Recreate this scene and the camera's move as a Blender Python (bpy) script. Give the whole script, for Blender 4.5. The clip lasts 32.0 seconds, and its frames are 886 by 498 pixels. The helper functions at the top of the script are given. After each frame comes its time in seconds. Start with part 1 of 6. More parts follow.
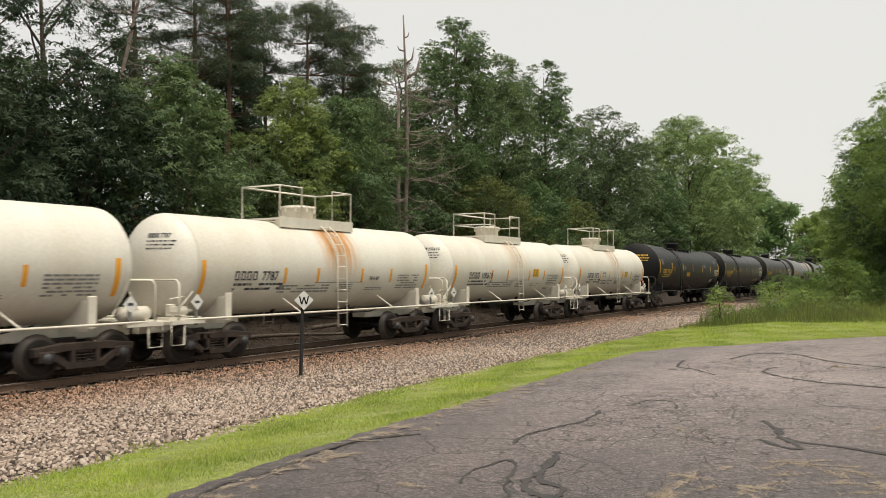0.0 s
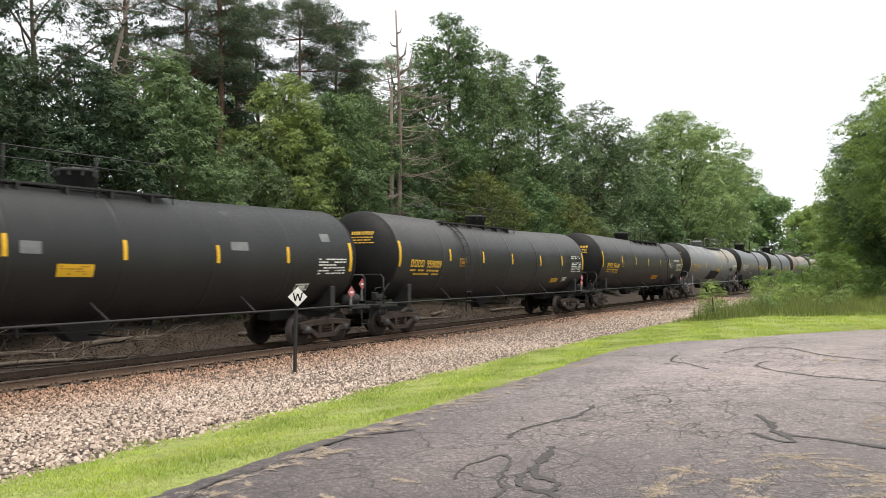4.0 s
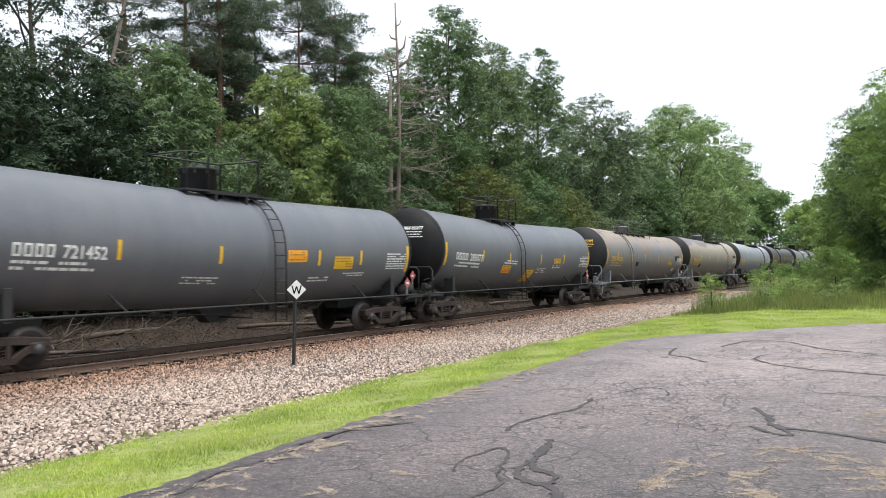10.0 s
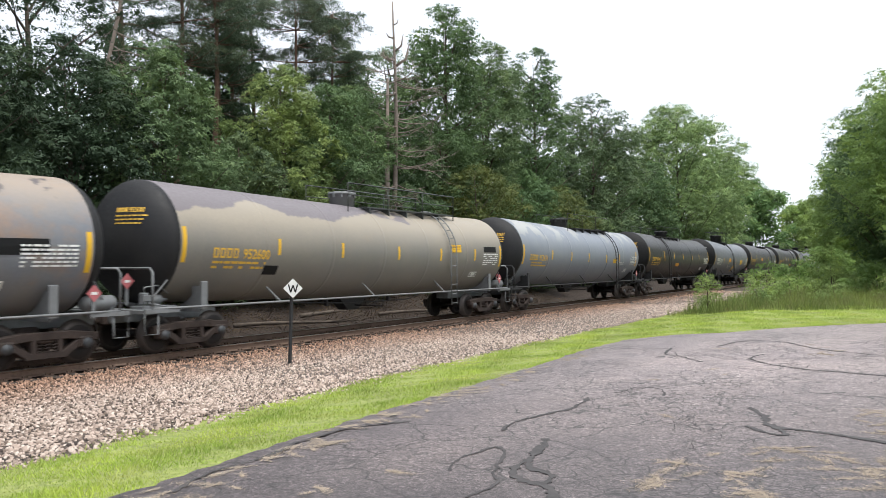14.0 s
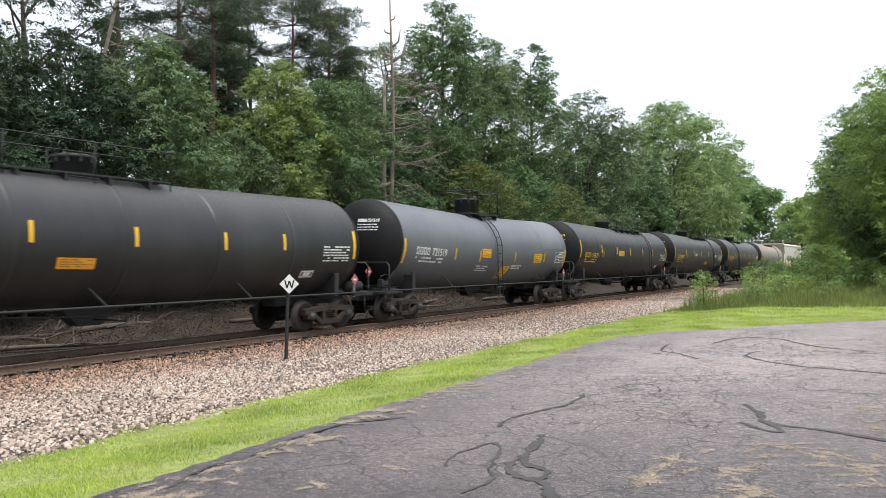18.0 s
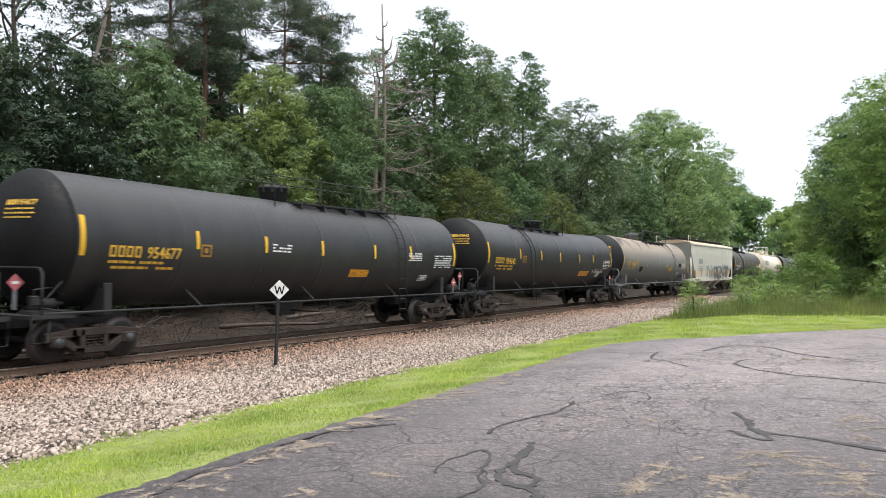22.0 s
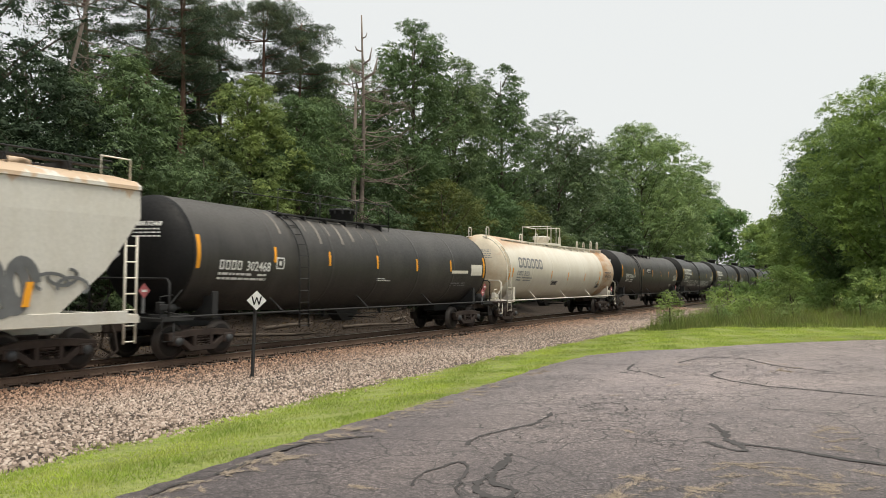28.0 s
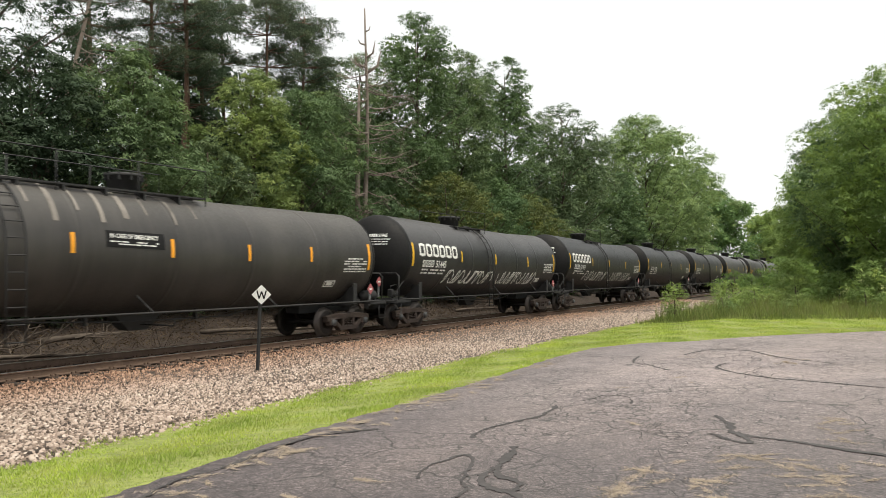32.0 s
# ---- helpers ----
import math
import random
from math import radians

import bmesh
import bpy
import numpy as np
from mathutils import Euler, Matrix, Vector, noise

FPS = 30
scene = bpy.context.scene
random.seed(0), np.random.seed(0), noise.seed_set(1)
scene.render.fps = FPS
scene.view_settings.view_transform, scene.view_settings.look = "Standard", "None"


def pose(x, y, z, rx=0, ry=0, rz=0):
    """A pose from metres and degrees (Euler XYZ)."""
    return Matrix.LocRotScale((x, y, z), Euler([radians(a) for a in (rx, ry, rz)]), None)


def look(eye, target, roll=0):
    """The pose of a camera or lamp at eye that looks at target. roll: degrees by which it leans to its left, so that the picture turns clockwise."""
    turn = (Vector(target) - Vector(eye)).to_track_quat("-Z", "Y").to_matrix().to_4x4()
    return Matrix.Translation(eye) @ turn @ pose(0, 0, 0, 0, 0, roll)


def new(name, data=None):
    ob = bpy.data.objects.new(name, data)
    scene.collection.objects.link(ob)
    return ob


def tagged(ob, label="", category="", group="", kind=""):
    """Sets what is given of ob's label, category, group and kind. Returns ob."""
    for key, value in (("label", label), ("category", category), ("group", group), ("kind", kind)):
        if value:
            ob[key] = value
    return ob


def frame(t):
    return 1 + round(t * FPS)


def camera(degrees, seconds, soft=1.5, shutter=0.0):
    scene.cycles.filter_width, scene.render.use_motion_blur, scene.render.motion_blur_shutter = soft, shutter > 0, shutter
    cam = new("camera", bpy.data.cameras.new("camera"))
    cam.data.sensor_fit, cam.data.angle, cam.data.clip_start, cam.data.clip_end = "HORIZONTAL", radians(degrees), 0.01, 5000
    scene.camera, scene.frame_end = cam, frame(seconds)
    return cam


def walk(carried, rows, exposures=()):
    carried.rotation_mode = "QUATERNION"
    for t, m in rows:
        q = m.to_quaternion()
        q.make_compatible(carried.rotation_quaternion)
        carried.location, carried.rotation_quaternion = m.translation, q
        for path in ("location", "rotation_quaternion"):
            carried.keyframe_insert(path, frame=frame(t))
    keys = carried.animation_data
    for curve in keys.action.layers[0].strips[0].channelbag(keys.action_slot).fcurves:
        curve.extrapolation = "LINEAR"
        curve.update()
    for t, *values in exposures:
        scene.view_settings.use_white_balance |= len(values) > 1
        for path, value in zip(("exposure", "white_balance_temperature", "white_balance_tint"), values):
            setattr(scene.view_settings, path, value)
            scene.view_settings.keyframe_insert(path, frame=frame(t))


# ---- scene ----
# ---------- camera ----------
EYE = (0.0, 0.0, 2.14)          # rail head is z = 0, track runs along x at y = 16.4
cam = camera(56.8, 32.0, soft=0.85, shutter=0.2)
TURN = [(0, 91.817, -0.000, -59.020), (0.5, 91.795, -0.130, -58.986), (1, 91.899, -0.068, -58.952), (1.5, 91.960, 0.011, -58.999), 
        (2, 91.988, 0.061, -59.151), (2.5, 91.921, 0.125, -59.276), (3, 91.752, 0.199, -59.437), (3.5, 91.561, 0.218, -59.478), 
        (5.5, 91.459, 0.391, -59.422), (6, 91.442, 0.464, -59.474), (6.5, 91.392, 0.470, -59.580), (7, 91.358, 0.274, -59.583), 
        (7.5, 91.331, 0.034, -59.528), (8, 91.304, 0.028, -59.490), (8.5, 91.220, 0.142, -59.516), (9, 91.186, 0.241, -59.458), 
        (9.5, 91.190, 0.229, -59.446), (10, 91.038, 0.166, -59.537), (10.5, 90.946, 0.141, -59.585), (11, 90.940, 0.144, -59.604), 
        (11.5, 90.946, 0.079, -59.597), (12, 90.884, -0.003, -59.557), (12.5, 90.830, 0.039, -59.500), (13, 90.812, -0.002, -59.454), 
        (13.5, 90.922, 0.105, -59.552), (14, 90.979, 0.005, -59.773), (14.5, 90.982, -0.112, -59.866), (16.5, 91.030, -0.028, -59.963), 
        (17, 90.976, 0.001, -59.963), (17.5, 90.862, 0.019, -60.011), (18, 90.707, -0.176, -60.018), (18.5, 90.735, -0.326, -59.940), 
        (19, 90.887, -0.309, -59.988), (19.5, 90.958, -0.367, -60.058), (20, 90.788, -0.413, -60.091), (20.5, 90.773, -0.482, -60.293), 
        (21, 90.992, -0.732, -60.483), (21.5, 91.108, -0.710, -60.435), (22, 91.171, -0.506, -60.667), (22.5, 91.239, -0.407, -61.241), 
        (23, 91.168, -0.328, -61.514), (23.5, 91.106, -0.207, -61.521), (24, 91.095, -0.223, -61.680), (24.5, 91.160, -0.380, -61.907), 
        (25, 91.353, -0.324, -62.013), (25.5, 91.497, -0.242, -61.940), (27.5, 91.962, -0.406, -62.277), (28, 91.968, -0.690, -62.178), 
        (28.5, 91.956, -0.711, -62.056), (29, 91.890, -0.609, -61.961), (29.5, 91.826, -0.506, -61.968), (30, 91.750, -0.533, -62.023), 
        (30.5, 91.710, -0.625, -62.034), (31, 91.636, -0.656, -61.950), (31.5, 91.513, -0.529, -61.835), (32, 91.496, -0.424, -61.868),]
walk(cam, [(t, pose(*EYE, rx, ry, rz)) for t, rx, ry, rz in TURN],
     exposures=[(0.0, 0.16, 7100, 7), (3.0, 0.36, 6800, 7), (5.5, 1.09, 6300, 8), (6.0, 1.03, 6250, 8), (7.0, 0.82, 6150, 8), (9.0, 0.72, 6100, 8), (23.0, 0.70, 6100, 8), (24.0, 0.66, 6050, 8), (25.5, 0.50, 6050, 8), (27.5, 0.30, 6700, 6), (28.0, 0.26, 6750, 6), (29.0, 0.34, 6800, 5), (30.0, 0.15, 6900, 5), (31.0, 0.07, 6900, 5), (31.5, 0.29, 6850, 5), (32.0, 0.53, 6800, 6)])

# ---------- sky and sun ----------
world = bpy.data.worlds.new("overcast")
scene.world = world
world.use_nodes = True
wn, wl = world.node_tree.nodes, world.node_tree.links
wn.clear()
sky = wn.new("ShaderNodeTexSky")
sky.sky_type, sky.sun_disc = "NISHITA", False
sky.sun_elevation, sky.sun_rotation = radians(73), radians(203)
sky.air_density, sky.dust_density, sky.ozone_density = 1.0, 4.0, 1.0
cloud = wn.new("ShaderNodeMixRGB")
cloud.inputs[0].default_value = 0.86
cloud.inputs[2].default_value = (7.8, 7.9, 8.15, 1)
wbg = wn.new("ShaderNodeBackground")
wbg.inputs[1].default_value = 0.1
wout = wn.new("ShaderNodeOutputWorld")
wl.new(sky.outputs[0], cloud.inputs[1])
wl.new(cloud.outputs[0], wbg.inputs[0])
wl.new(wbg.outputs[0], wout.inputs[0])
sun = new("sun", bpy.data.lights.new("sun", "SUN"))
sun.data.energy, sun.data.angle, sun.data.color = 2.7, radians(30), (1.0, 0.94, 0.84)
sun.matrix_basis = look((0, 0, 60), (7, 17, 0))


# ---------- materials ----------
def material(name, rough=0.7, metal=0.0):
    m = bpy.data.materials.new(name)
    m.use_nodes = True
    b = m.node_tree.nodes["Principled BSDF"]
    b.inputs["Roughness"].default_value, b.inputs["Metallic"].default_value = rough, metal
    return m, m.node_tree.nodes, m.node_tree.links, b


def noise_node(n, l, scale, detail=6.0, stretch=None, rough=0.6):
    tc = n.new("ShaderNodeTexCoord")
    tx = n.new("ShaderNodeTexNoise")
    tx.inputs["Scale"].default_value, tx.inputs["Detail"].default_value, tx.inputs["Roughness"].default_value = scale, detail, rough
    if stretch:
        mp = n.new("ShaderNodeMapping")
        mp.inputs["Scale"].default_value = stretch
        l.new(tc.outputs["Object"], mp.inputs[0])
        l.new(mp.outputs[0], tx.inputs[0])
    else:
        l.new(tc.outputs["Object"], tx.inputs[0])
    return tx.outputs["Fac"]


def ramp(n, l, src, stops):
    r = n.new("ShaderNodeValToRGB")
    while len(r.color_ramp.elements) < len(stops):
        r.color_ramp.elements.new(0.5)
    for e, (p, c) in zip(r.color_ramp.elements, stops):
        e.position = p
        e.color = (*c, 1) if len(c) == 3 else c
    l.new(src, r.inputs[0])
    return r.outputs[0]


def blend(n, l, fac, a, b, mode="MIX"):
    m = n.new("ShaderNodeMixRGB")
    m.blend_type = mode
    for sock, v in zip(m.inputs, (fac, a, b)):
        if isinstance(v, (int, float)):
            sock.default_value = v
        elif isinstance(v, tuple):
            sock.default_value = (*v, 1)
        else:
            l.new(v, sock)
    return m.outputs[0]


def bump(n, l, b, height, strength=0.3, distance=0.02):
    bp = n.new("ShaderNodeBump")
    bp.inputs["Strength"].default_value, bp.inputs["Distance"].default_value = strength, distance
    l.new(height, bp.inputs["Height"])
    l.new(bp.outputs[0], b.inputs["Normal"])


def grey(v):
    return (v, v, v)


def stained_white(name, x0, strength):
    """White tank paint with rust run down from the dome at x0 along the car."""
    m = tank_paint(name, (0.78, 0.75, 0.68), (0.66, 0.60, 0.50), rust_from=0.86, rough=0.4, streak=0.35)
    n, l = m.node_tree.nodes, m.node_tree.links
    b = n["Principled BSDF"]
    old = b.inputs["Base Color"].links[0].from_socket
    tc = n.new("ShaderNodeTexCoord")
    sp = n.new("ShaderNodeSeparateXYZ")
    l.new(tc.outputs["Object"], sp.inputs[0])
    away = n_math(n, l, "ABSOLUTE", n_math(n, l, "SUBTRACT", sp.outputs[0], x0), 0)
    near = ramp(n, l, away, [(0.45, grey(1)), (1.0, grey(0))])
    high = ramp(n, l, n_math(n, l, "MULTIPLY", sp.outputs[2], 0.25), [(0.48, grey(0)), (0.72, grey(1))])
    run = ramp(n, l, noise_node(n, l, 1.6, 6, (4.0, 0.5, 0.35)), [(0.30, grey(0)), (0.5, grey(strength))])
    fac = blend(n, l, 1.0, blend(n, l, 1.0, near, high, "MULTIPLY"), run, "MULTIPLY")
    l.new(blend(n, l, fac, old, (0.52, 0.24, 0.06)), b.inputs["Base Color"])
    return m


def eave_rust(m):
    """Orange rust run down from the roof edge of a hopper."""
    n, l = m.node_tree.nodes, m.node_tree.links
    b = n["Principled BSDF"]
    old = b.inputs["Base Color"].links[0].from_socket
    tc = n.new("ShaderNodeTexCoord")
    sp = n.new("ShaderNodeSeparateXYZ")
    l.new(tc.outputs["Object"], sp.inputs[0])
    run = noise_node(n, l, 1.0, 7, (1.4, 0.3, 0.18), 0.65)
    low = n_math(n, l, "ADD", n_math(n, l, "MULTIPLY", sp.outputs[2], 0.2), n_math(n, l, "MULTIPLY", run, 0.34))
    fac = ramp(n, l, low, [(0.99, grey(0)), (1.12, grey(0.7))])
    l.new(blend(n, l, fac, old, (0.52, 0.33, 0.18)), b.inputs["Base Color"])


def plain(name, col, rough=0.6, metal=0.0, var=0.25, scale=6.0, bumps=0.0):
    """Paint or metal with light mottling."""
    m, n, l, b = material(name, rough, metal)
    f1 = noise_node(n, l, scale, 8)
    f2 = noise_node(n, l, scale * 0.13, 4)
    f = blend(n, l, 0.5, f1, f2)
    lo = tuple(c * (1 - var) for c in col)
    hi = tuple(min(1, c * (1 + var)) for c in col)
    l.new(ramp(n, l, f, [(0.3, lo), (0.7, hi)]), b.inputs["Base Color"])
    if bumps:
        bump(n, l, b, f1, bumps)
    return m


def tank_paint(name, base, dusty, rust=(0.30, 0.13, 0.05), rust_from=0.75, patch=None, patch_from=0.6, rough=0.45, streak=0.5, crown=None, crown_from=None, crown_at=0.56, crown_by=0.85):
    """Weathered tank paint: road dust, vertical streaks, rust and repainted patches."""
    m, n, l, b = material(name, rough)
    drip = noise_node(n, l, 1.0, 5, (2.2, 0.3, 0.22))
    fine = noise_node(n, l, 14.0, 8)
    big = noise_node(n, l, 0.45, 4)
    c = blend(n, l, ramp(n, l, drip, [(0.42, grey(0)), (0.7, grey(streak))]), base, dusty)
    c = blend(n, l, ramp(n, l, big, [(0.45, grey(0)), (0.62, grey(0.55))]), c, dusty)
    rmask = noise_node(n, l, 0.8, 7, (0.7, 1, 0.8))
    c = blend(n, l, ramp(n, l, rmask, [(rust_from, grey(0)), (rust_from + 0.16, grey(0.75))]), c, rust)
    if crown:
        # sun-bleached dusty upper half; on black tanks it also paints in sky sheen
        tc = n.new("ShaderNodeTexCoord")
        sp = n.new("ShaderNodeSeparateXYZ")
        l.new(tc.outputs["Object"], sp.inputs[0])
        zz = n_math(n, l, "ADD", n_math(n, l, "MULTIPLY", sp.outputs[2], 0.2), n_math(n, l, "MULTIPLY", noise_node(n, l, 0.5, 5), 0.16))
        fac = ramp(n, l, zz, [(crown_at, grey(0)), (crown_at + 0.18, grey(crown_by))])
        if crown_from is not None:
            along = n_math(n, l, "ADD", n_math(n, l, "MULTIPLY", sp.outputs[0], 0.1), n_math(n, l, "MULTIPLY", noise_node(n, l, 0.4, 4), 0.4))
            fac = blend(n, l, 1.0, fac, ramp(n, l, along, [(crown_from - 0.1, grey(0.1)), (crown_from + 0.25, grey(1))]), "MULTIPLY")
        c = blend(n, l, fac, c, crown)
    if patch:
        # repainted patches along the crown of the tank
        tc = n.new("ShaderNodeTexCoord")
        sp = n.new("ShaderNodeSeparateXYZ")
        l.new(tc.outputs["Object"], sp.inputs[0])
        up = ramp(n, l, n_math(n, l, "MULTIPLY", sp.outputs[2], 0.2), [(0.62, grey(0)), (0.74, grey(1))])
        pm = noise_node(n, l, 0.55, 5, (1.0, 0.6, 0.9), 0.55)
        pm = ramp(n, l, pm, [(patch_from, grey(0)), (patch_from + 0.015, grey(1))])
        c = blend(n, l, blend(n, l, 1.0, pm, up, "MULTIPLY"), c, patch)
    c = blend(n, l, 0.35, c, ramp(n, l, fine, [(0.3, grey(0.6)), (0.7, grey(1.0))]), "MULTIPLY")
    l.new(c, b.inputs["Base Color"])
    l.new(ramp(n, l, fine, [(0.3, grey(rough - 0.08)), (0.7, grey(rough + 0.18))]), b.inputs["Roughness"])
    bump(n, l, b, fine, 0.06, 0.01)
    return m


def n_math(n, l, op, a, v):
    k = n.new("ShaderNodeMath")
    k.operation = op
    l.new(a, k.inputs[0])
    if isinstance(v, (int, float)):
        k.inputs[1].default_value = v
    else:
        l.new(v, k.inputs[1])
    return k.outputs[0]


def scalloped(m):
    """A purple-grey coat over the crown of the front half, with a scalloped lower edge."""
    n, l = m.node_tree.nodes, m.node_tree.links
    b = n["Principled BSDF"]
    old = b.inputs["Base Color"].links[0].from_socket
    tc = n.new("ShaderNodeTexCoord")
    sp = n.new("ShaderNodeSeparateXYZ")
    l.new(tc.outputs["Object"], sp.inputs[0])
    wave = n_math(n, l, "ABSOLUTE", n_math(n, l, "SINE", n_math(n, l, "MULTIPLY", sp.outputs[0], 0.55), 0), 0)
    edge = n_math(n, l, "SUBTRACT", n_math(n, l, "ADD", sp.outputs[2], n_math(n, l, "MULTIPLY", noise_node(n, l, 1.2, 5), 0.5)), n_math(n, l, "MULTIPLY", wave, -0.35))
    fac = ramp(n, l, n_math(n, l, "MULTIPLY", edge, 0.2), [(0.80, grey(0)), (0.81, grey(0.95))])
    front = ramp(n, l, n_math(n, l, "ADD", n_math(n, l, "MULTIPLY", sp.outputs[0], 0.1), noise_node(n, l, 0.8, 4)), [(0.60, grey(1)), (0.62, grey(0))])
    l.new(blend(n, l, blend(n, l, 1.0, fac, front, "MULTIPLY"), old, (0.15, 0.132, 0.145)), b.inputs["Base Color"])


def leaf_mat(name, dark, light, trans=0.35, patchy=None):
    m, n, l, b = material(name, 0.6)
    b.inputs["Specular IOR Level"].default_value = 0.2
    geo = n.new("ShaderNodeNewGeometry")
    oi = n.new("ShaderNodeObjectInfo")
    lo, hi = (tuple(0.72 * a + 0.28 * b_ for a, b_ in zip(*q)) for q in ((dark, light), (light, dark)))
    c = ramp(n, l, geo.outputs["Random Per Island"], [(0.0, lo), (1.0, hi)])
    tone = ramp(n, l, oi.outputs["Random"], [(0.0, (0.75, 0.85, 0.7)), (1.0, (1.15, 1.1, 1.0))])
    c = blend(n, l, 1.0, c, tone, "MULTIPLY")
    c = blend(n, l, 1.0, c, ramp(n, l, noise_node(n, l, 0.75, 3), [(0.32, (0.66, 0.70, 0.72)), (0.52, (1.0, 1.0, 1.0)), (0.70, (1.32, 1.24, 0.98))]), "MULTIPLY")
    if patchy:
        c = blend(n, l, ramp(n, l, noise_node(n, l, 1.1, 6, None, 0.7), [(0.48, grey(0)), (0.68, grey(0.8))]), c, patchy)
    l.new(c, b.inputs["Base Color"])
    tr = n.new("ShaderNodeBsdfTranslucent")
    l.new(c, tr.inputs[0])
    mx = n.new("ShaderNodeMixShader")
    mx.inputs[0].default_value = trans
    l.new(b.outputs[0], mx.inputs[1])
    l.new(tr.outputs[0], mx.inputs[2])
    l.new(mx.outputs[0], n["Material Output"].inputs[0])
    return m


M = {}
# paler crown of black: sky sheen put into the colour, with some dust
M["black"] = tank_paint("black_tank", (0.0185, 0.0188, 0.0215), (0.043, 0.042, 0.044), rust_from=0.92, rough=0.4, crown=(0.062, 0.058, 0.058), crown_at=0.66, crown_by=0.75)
M["dark"] = tank_paint("dark_tank", (0.012, 0.0125, 0.014), (0.022, 0.022, 0.023), rust_from=0.93, patch=(0.06, 0.06, 0.062), patch_from=0.62)
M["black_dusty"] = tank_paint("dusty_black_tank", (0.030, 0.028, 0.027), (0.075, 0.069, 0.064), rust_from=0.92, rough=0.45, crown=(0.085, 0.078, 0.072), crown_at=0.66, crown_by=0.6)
M["slate"] = tank_paint("slate_tank", (0.115, 0.123, 0.143), (0.155, 0.158, 0.17), rust_from=0.92, rough=0.38)
M["slate_light"] = tank_paint("slate_repaint", (0.15, 0.158, 0.18), (0.18, 0.183, 0.195), rust_from=0.95, rough=0.4)
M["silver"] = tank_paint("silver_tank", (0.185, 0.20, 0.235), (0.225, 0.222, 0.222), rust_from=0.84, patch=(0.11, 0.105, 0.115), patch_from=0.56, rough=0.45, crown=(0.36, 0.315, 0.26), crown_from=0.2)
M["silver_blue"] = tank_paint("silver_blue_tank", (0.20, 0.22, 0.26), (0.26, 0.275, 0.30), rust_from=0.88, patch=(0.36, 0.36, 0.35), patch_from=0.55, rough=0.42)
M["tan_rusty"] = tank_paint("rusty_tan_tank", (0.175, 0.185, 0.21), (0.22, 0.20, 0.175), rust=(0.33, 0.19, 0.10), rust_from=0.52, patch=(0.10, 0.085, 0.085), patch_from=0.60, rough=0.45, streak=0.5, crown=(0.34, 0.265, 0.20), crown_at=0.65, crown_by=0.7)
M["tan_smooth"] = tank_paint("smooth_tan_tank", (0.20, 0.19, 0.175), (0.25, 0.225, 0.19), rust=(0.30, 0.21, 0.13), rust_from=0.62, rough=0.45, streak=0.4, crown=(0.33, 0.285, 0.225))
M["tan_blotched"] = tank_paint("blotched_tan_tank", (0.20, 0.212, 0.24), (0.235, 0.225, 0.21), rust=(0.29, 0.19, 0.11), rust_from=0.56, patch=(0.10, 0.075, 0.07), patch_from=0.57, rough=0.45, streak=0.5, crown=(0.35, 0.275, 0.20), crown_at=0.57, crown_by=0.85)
scalloped(M["tan_smooth"])
M["white"] = tank_paint("white_tank", (0.78, 0.75, 0.68), (0.66, 0.60, 0.50), rust_from=0.86, rough=0.4, streak=0.35)
M["white_rusty"] = stained_white("white_tank_rusty", 0.35, 0.95)
M["white_yellowed"] = stained_white("white_tank_yellowed", 0.2, 0.35)
M["cream"] = tank_paint("cream_tank", (0.77, 0.725, 0.64), (0.66, 0.59, 0.48), rust=(0.5, 0.24, 0.08), rust_from=0.72, rough=0.45)


def rust_ends(m):
    """Rust wash at the rear end of the tank and along the crown at the front."""
    n, l = m.node_tree.nodes, m.node_tree.links
    b = n["Principled BSDF"]
    old = b.inputs["Base Color"].links[0].from_socket
    tc = n.new("ShaderNodeTexCoord")
    sp = n.new("ShaderNodeSeparateXYZ")
    l.new(tc.outputs["Object"], sp.inputs[0])
    drip = noise_node(n, l, 1.1, 7, (1.6, 1, 0.6))
    rear = ramp(n, l, n_math(n, l, "MULTIPLY", sp.outputs[0], 0.1), [(0.612, grey(0)), (0.618, grey(1))])
    bands = ramp(n, l, noise_node(n, l, 1.0, 7, (0.8, 1, 2.6), 0.65), [(0.32, grey(0.25)), (0.62, grey(0.95))])
    rear = blend(n, l, 1.0, rear, bands, "MULTIPLY")
    front = n_math(n, l, "SUBTRACT", n_math(n, l, "MULTIPLY", sp.outputs[2], 0.2), n_math(n, l, "MULTIPLY", sp.outputs[0], 0.02))
    front = n_math(n, l, "ADD", front, n_math(n, l, "MULTIPLY", drip, 0.14))
    front = ramp(n, l, front, [(0.90, grey(0)), (0.98, grey(0.7))])
    l.new(blend(n, l, blend(n, l, 1.0, rear, front, "LIGHTEN"), old, (0.46, 0.245, 0.11)), b.inputs["Base Color"])


rust_ends(M["cream"])
M["cream_head"] = tank_paint("cream_head", (0.66, 0.58, 0.46), (0.50, 0.34, 0.20), rust=(0.42, 0.20, 0.08), rust_from=0.5, rough=0.5)
M["hopper"] = tank_paint("hopper_paint", (0.66, 0.64, 0.59), (0.57, 0.53, 0.46), rust=(0.48, 0.25, 0.10), rust_from=0.74)
eave_rust(M["hopper"])
M["blackpart"] = plain("black_steel", (0.02, 0.02, 0.021), 0.75)
M["greypart"] = plain("grey_steel", (0.16, 0.165, 0.17), 0.55)
M["whitepart"] = plain("white_steel", (0.70, 0.66, 0.58), 0.5, var=0.15)
M["truck"] = plain("truck_iron", (0.040, 0.027, 0.022), 0.8, var=0.5, scale=9, bumps=0.3)
M["wheel"] = plain("wheel_steel", (0.016, 0.012, 0.011), 0.65, 0.2, var=0.4)
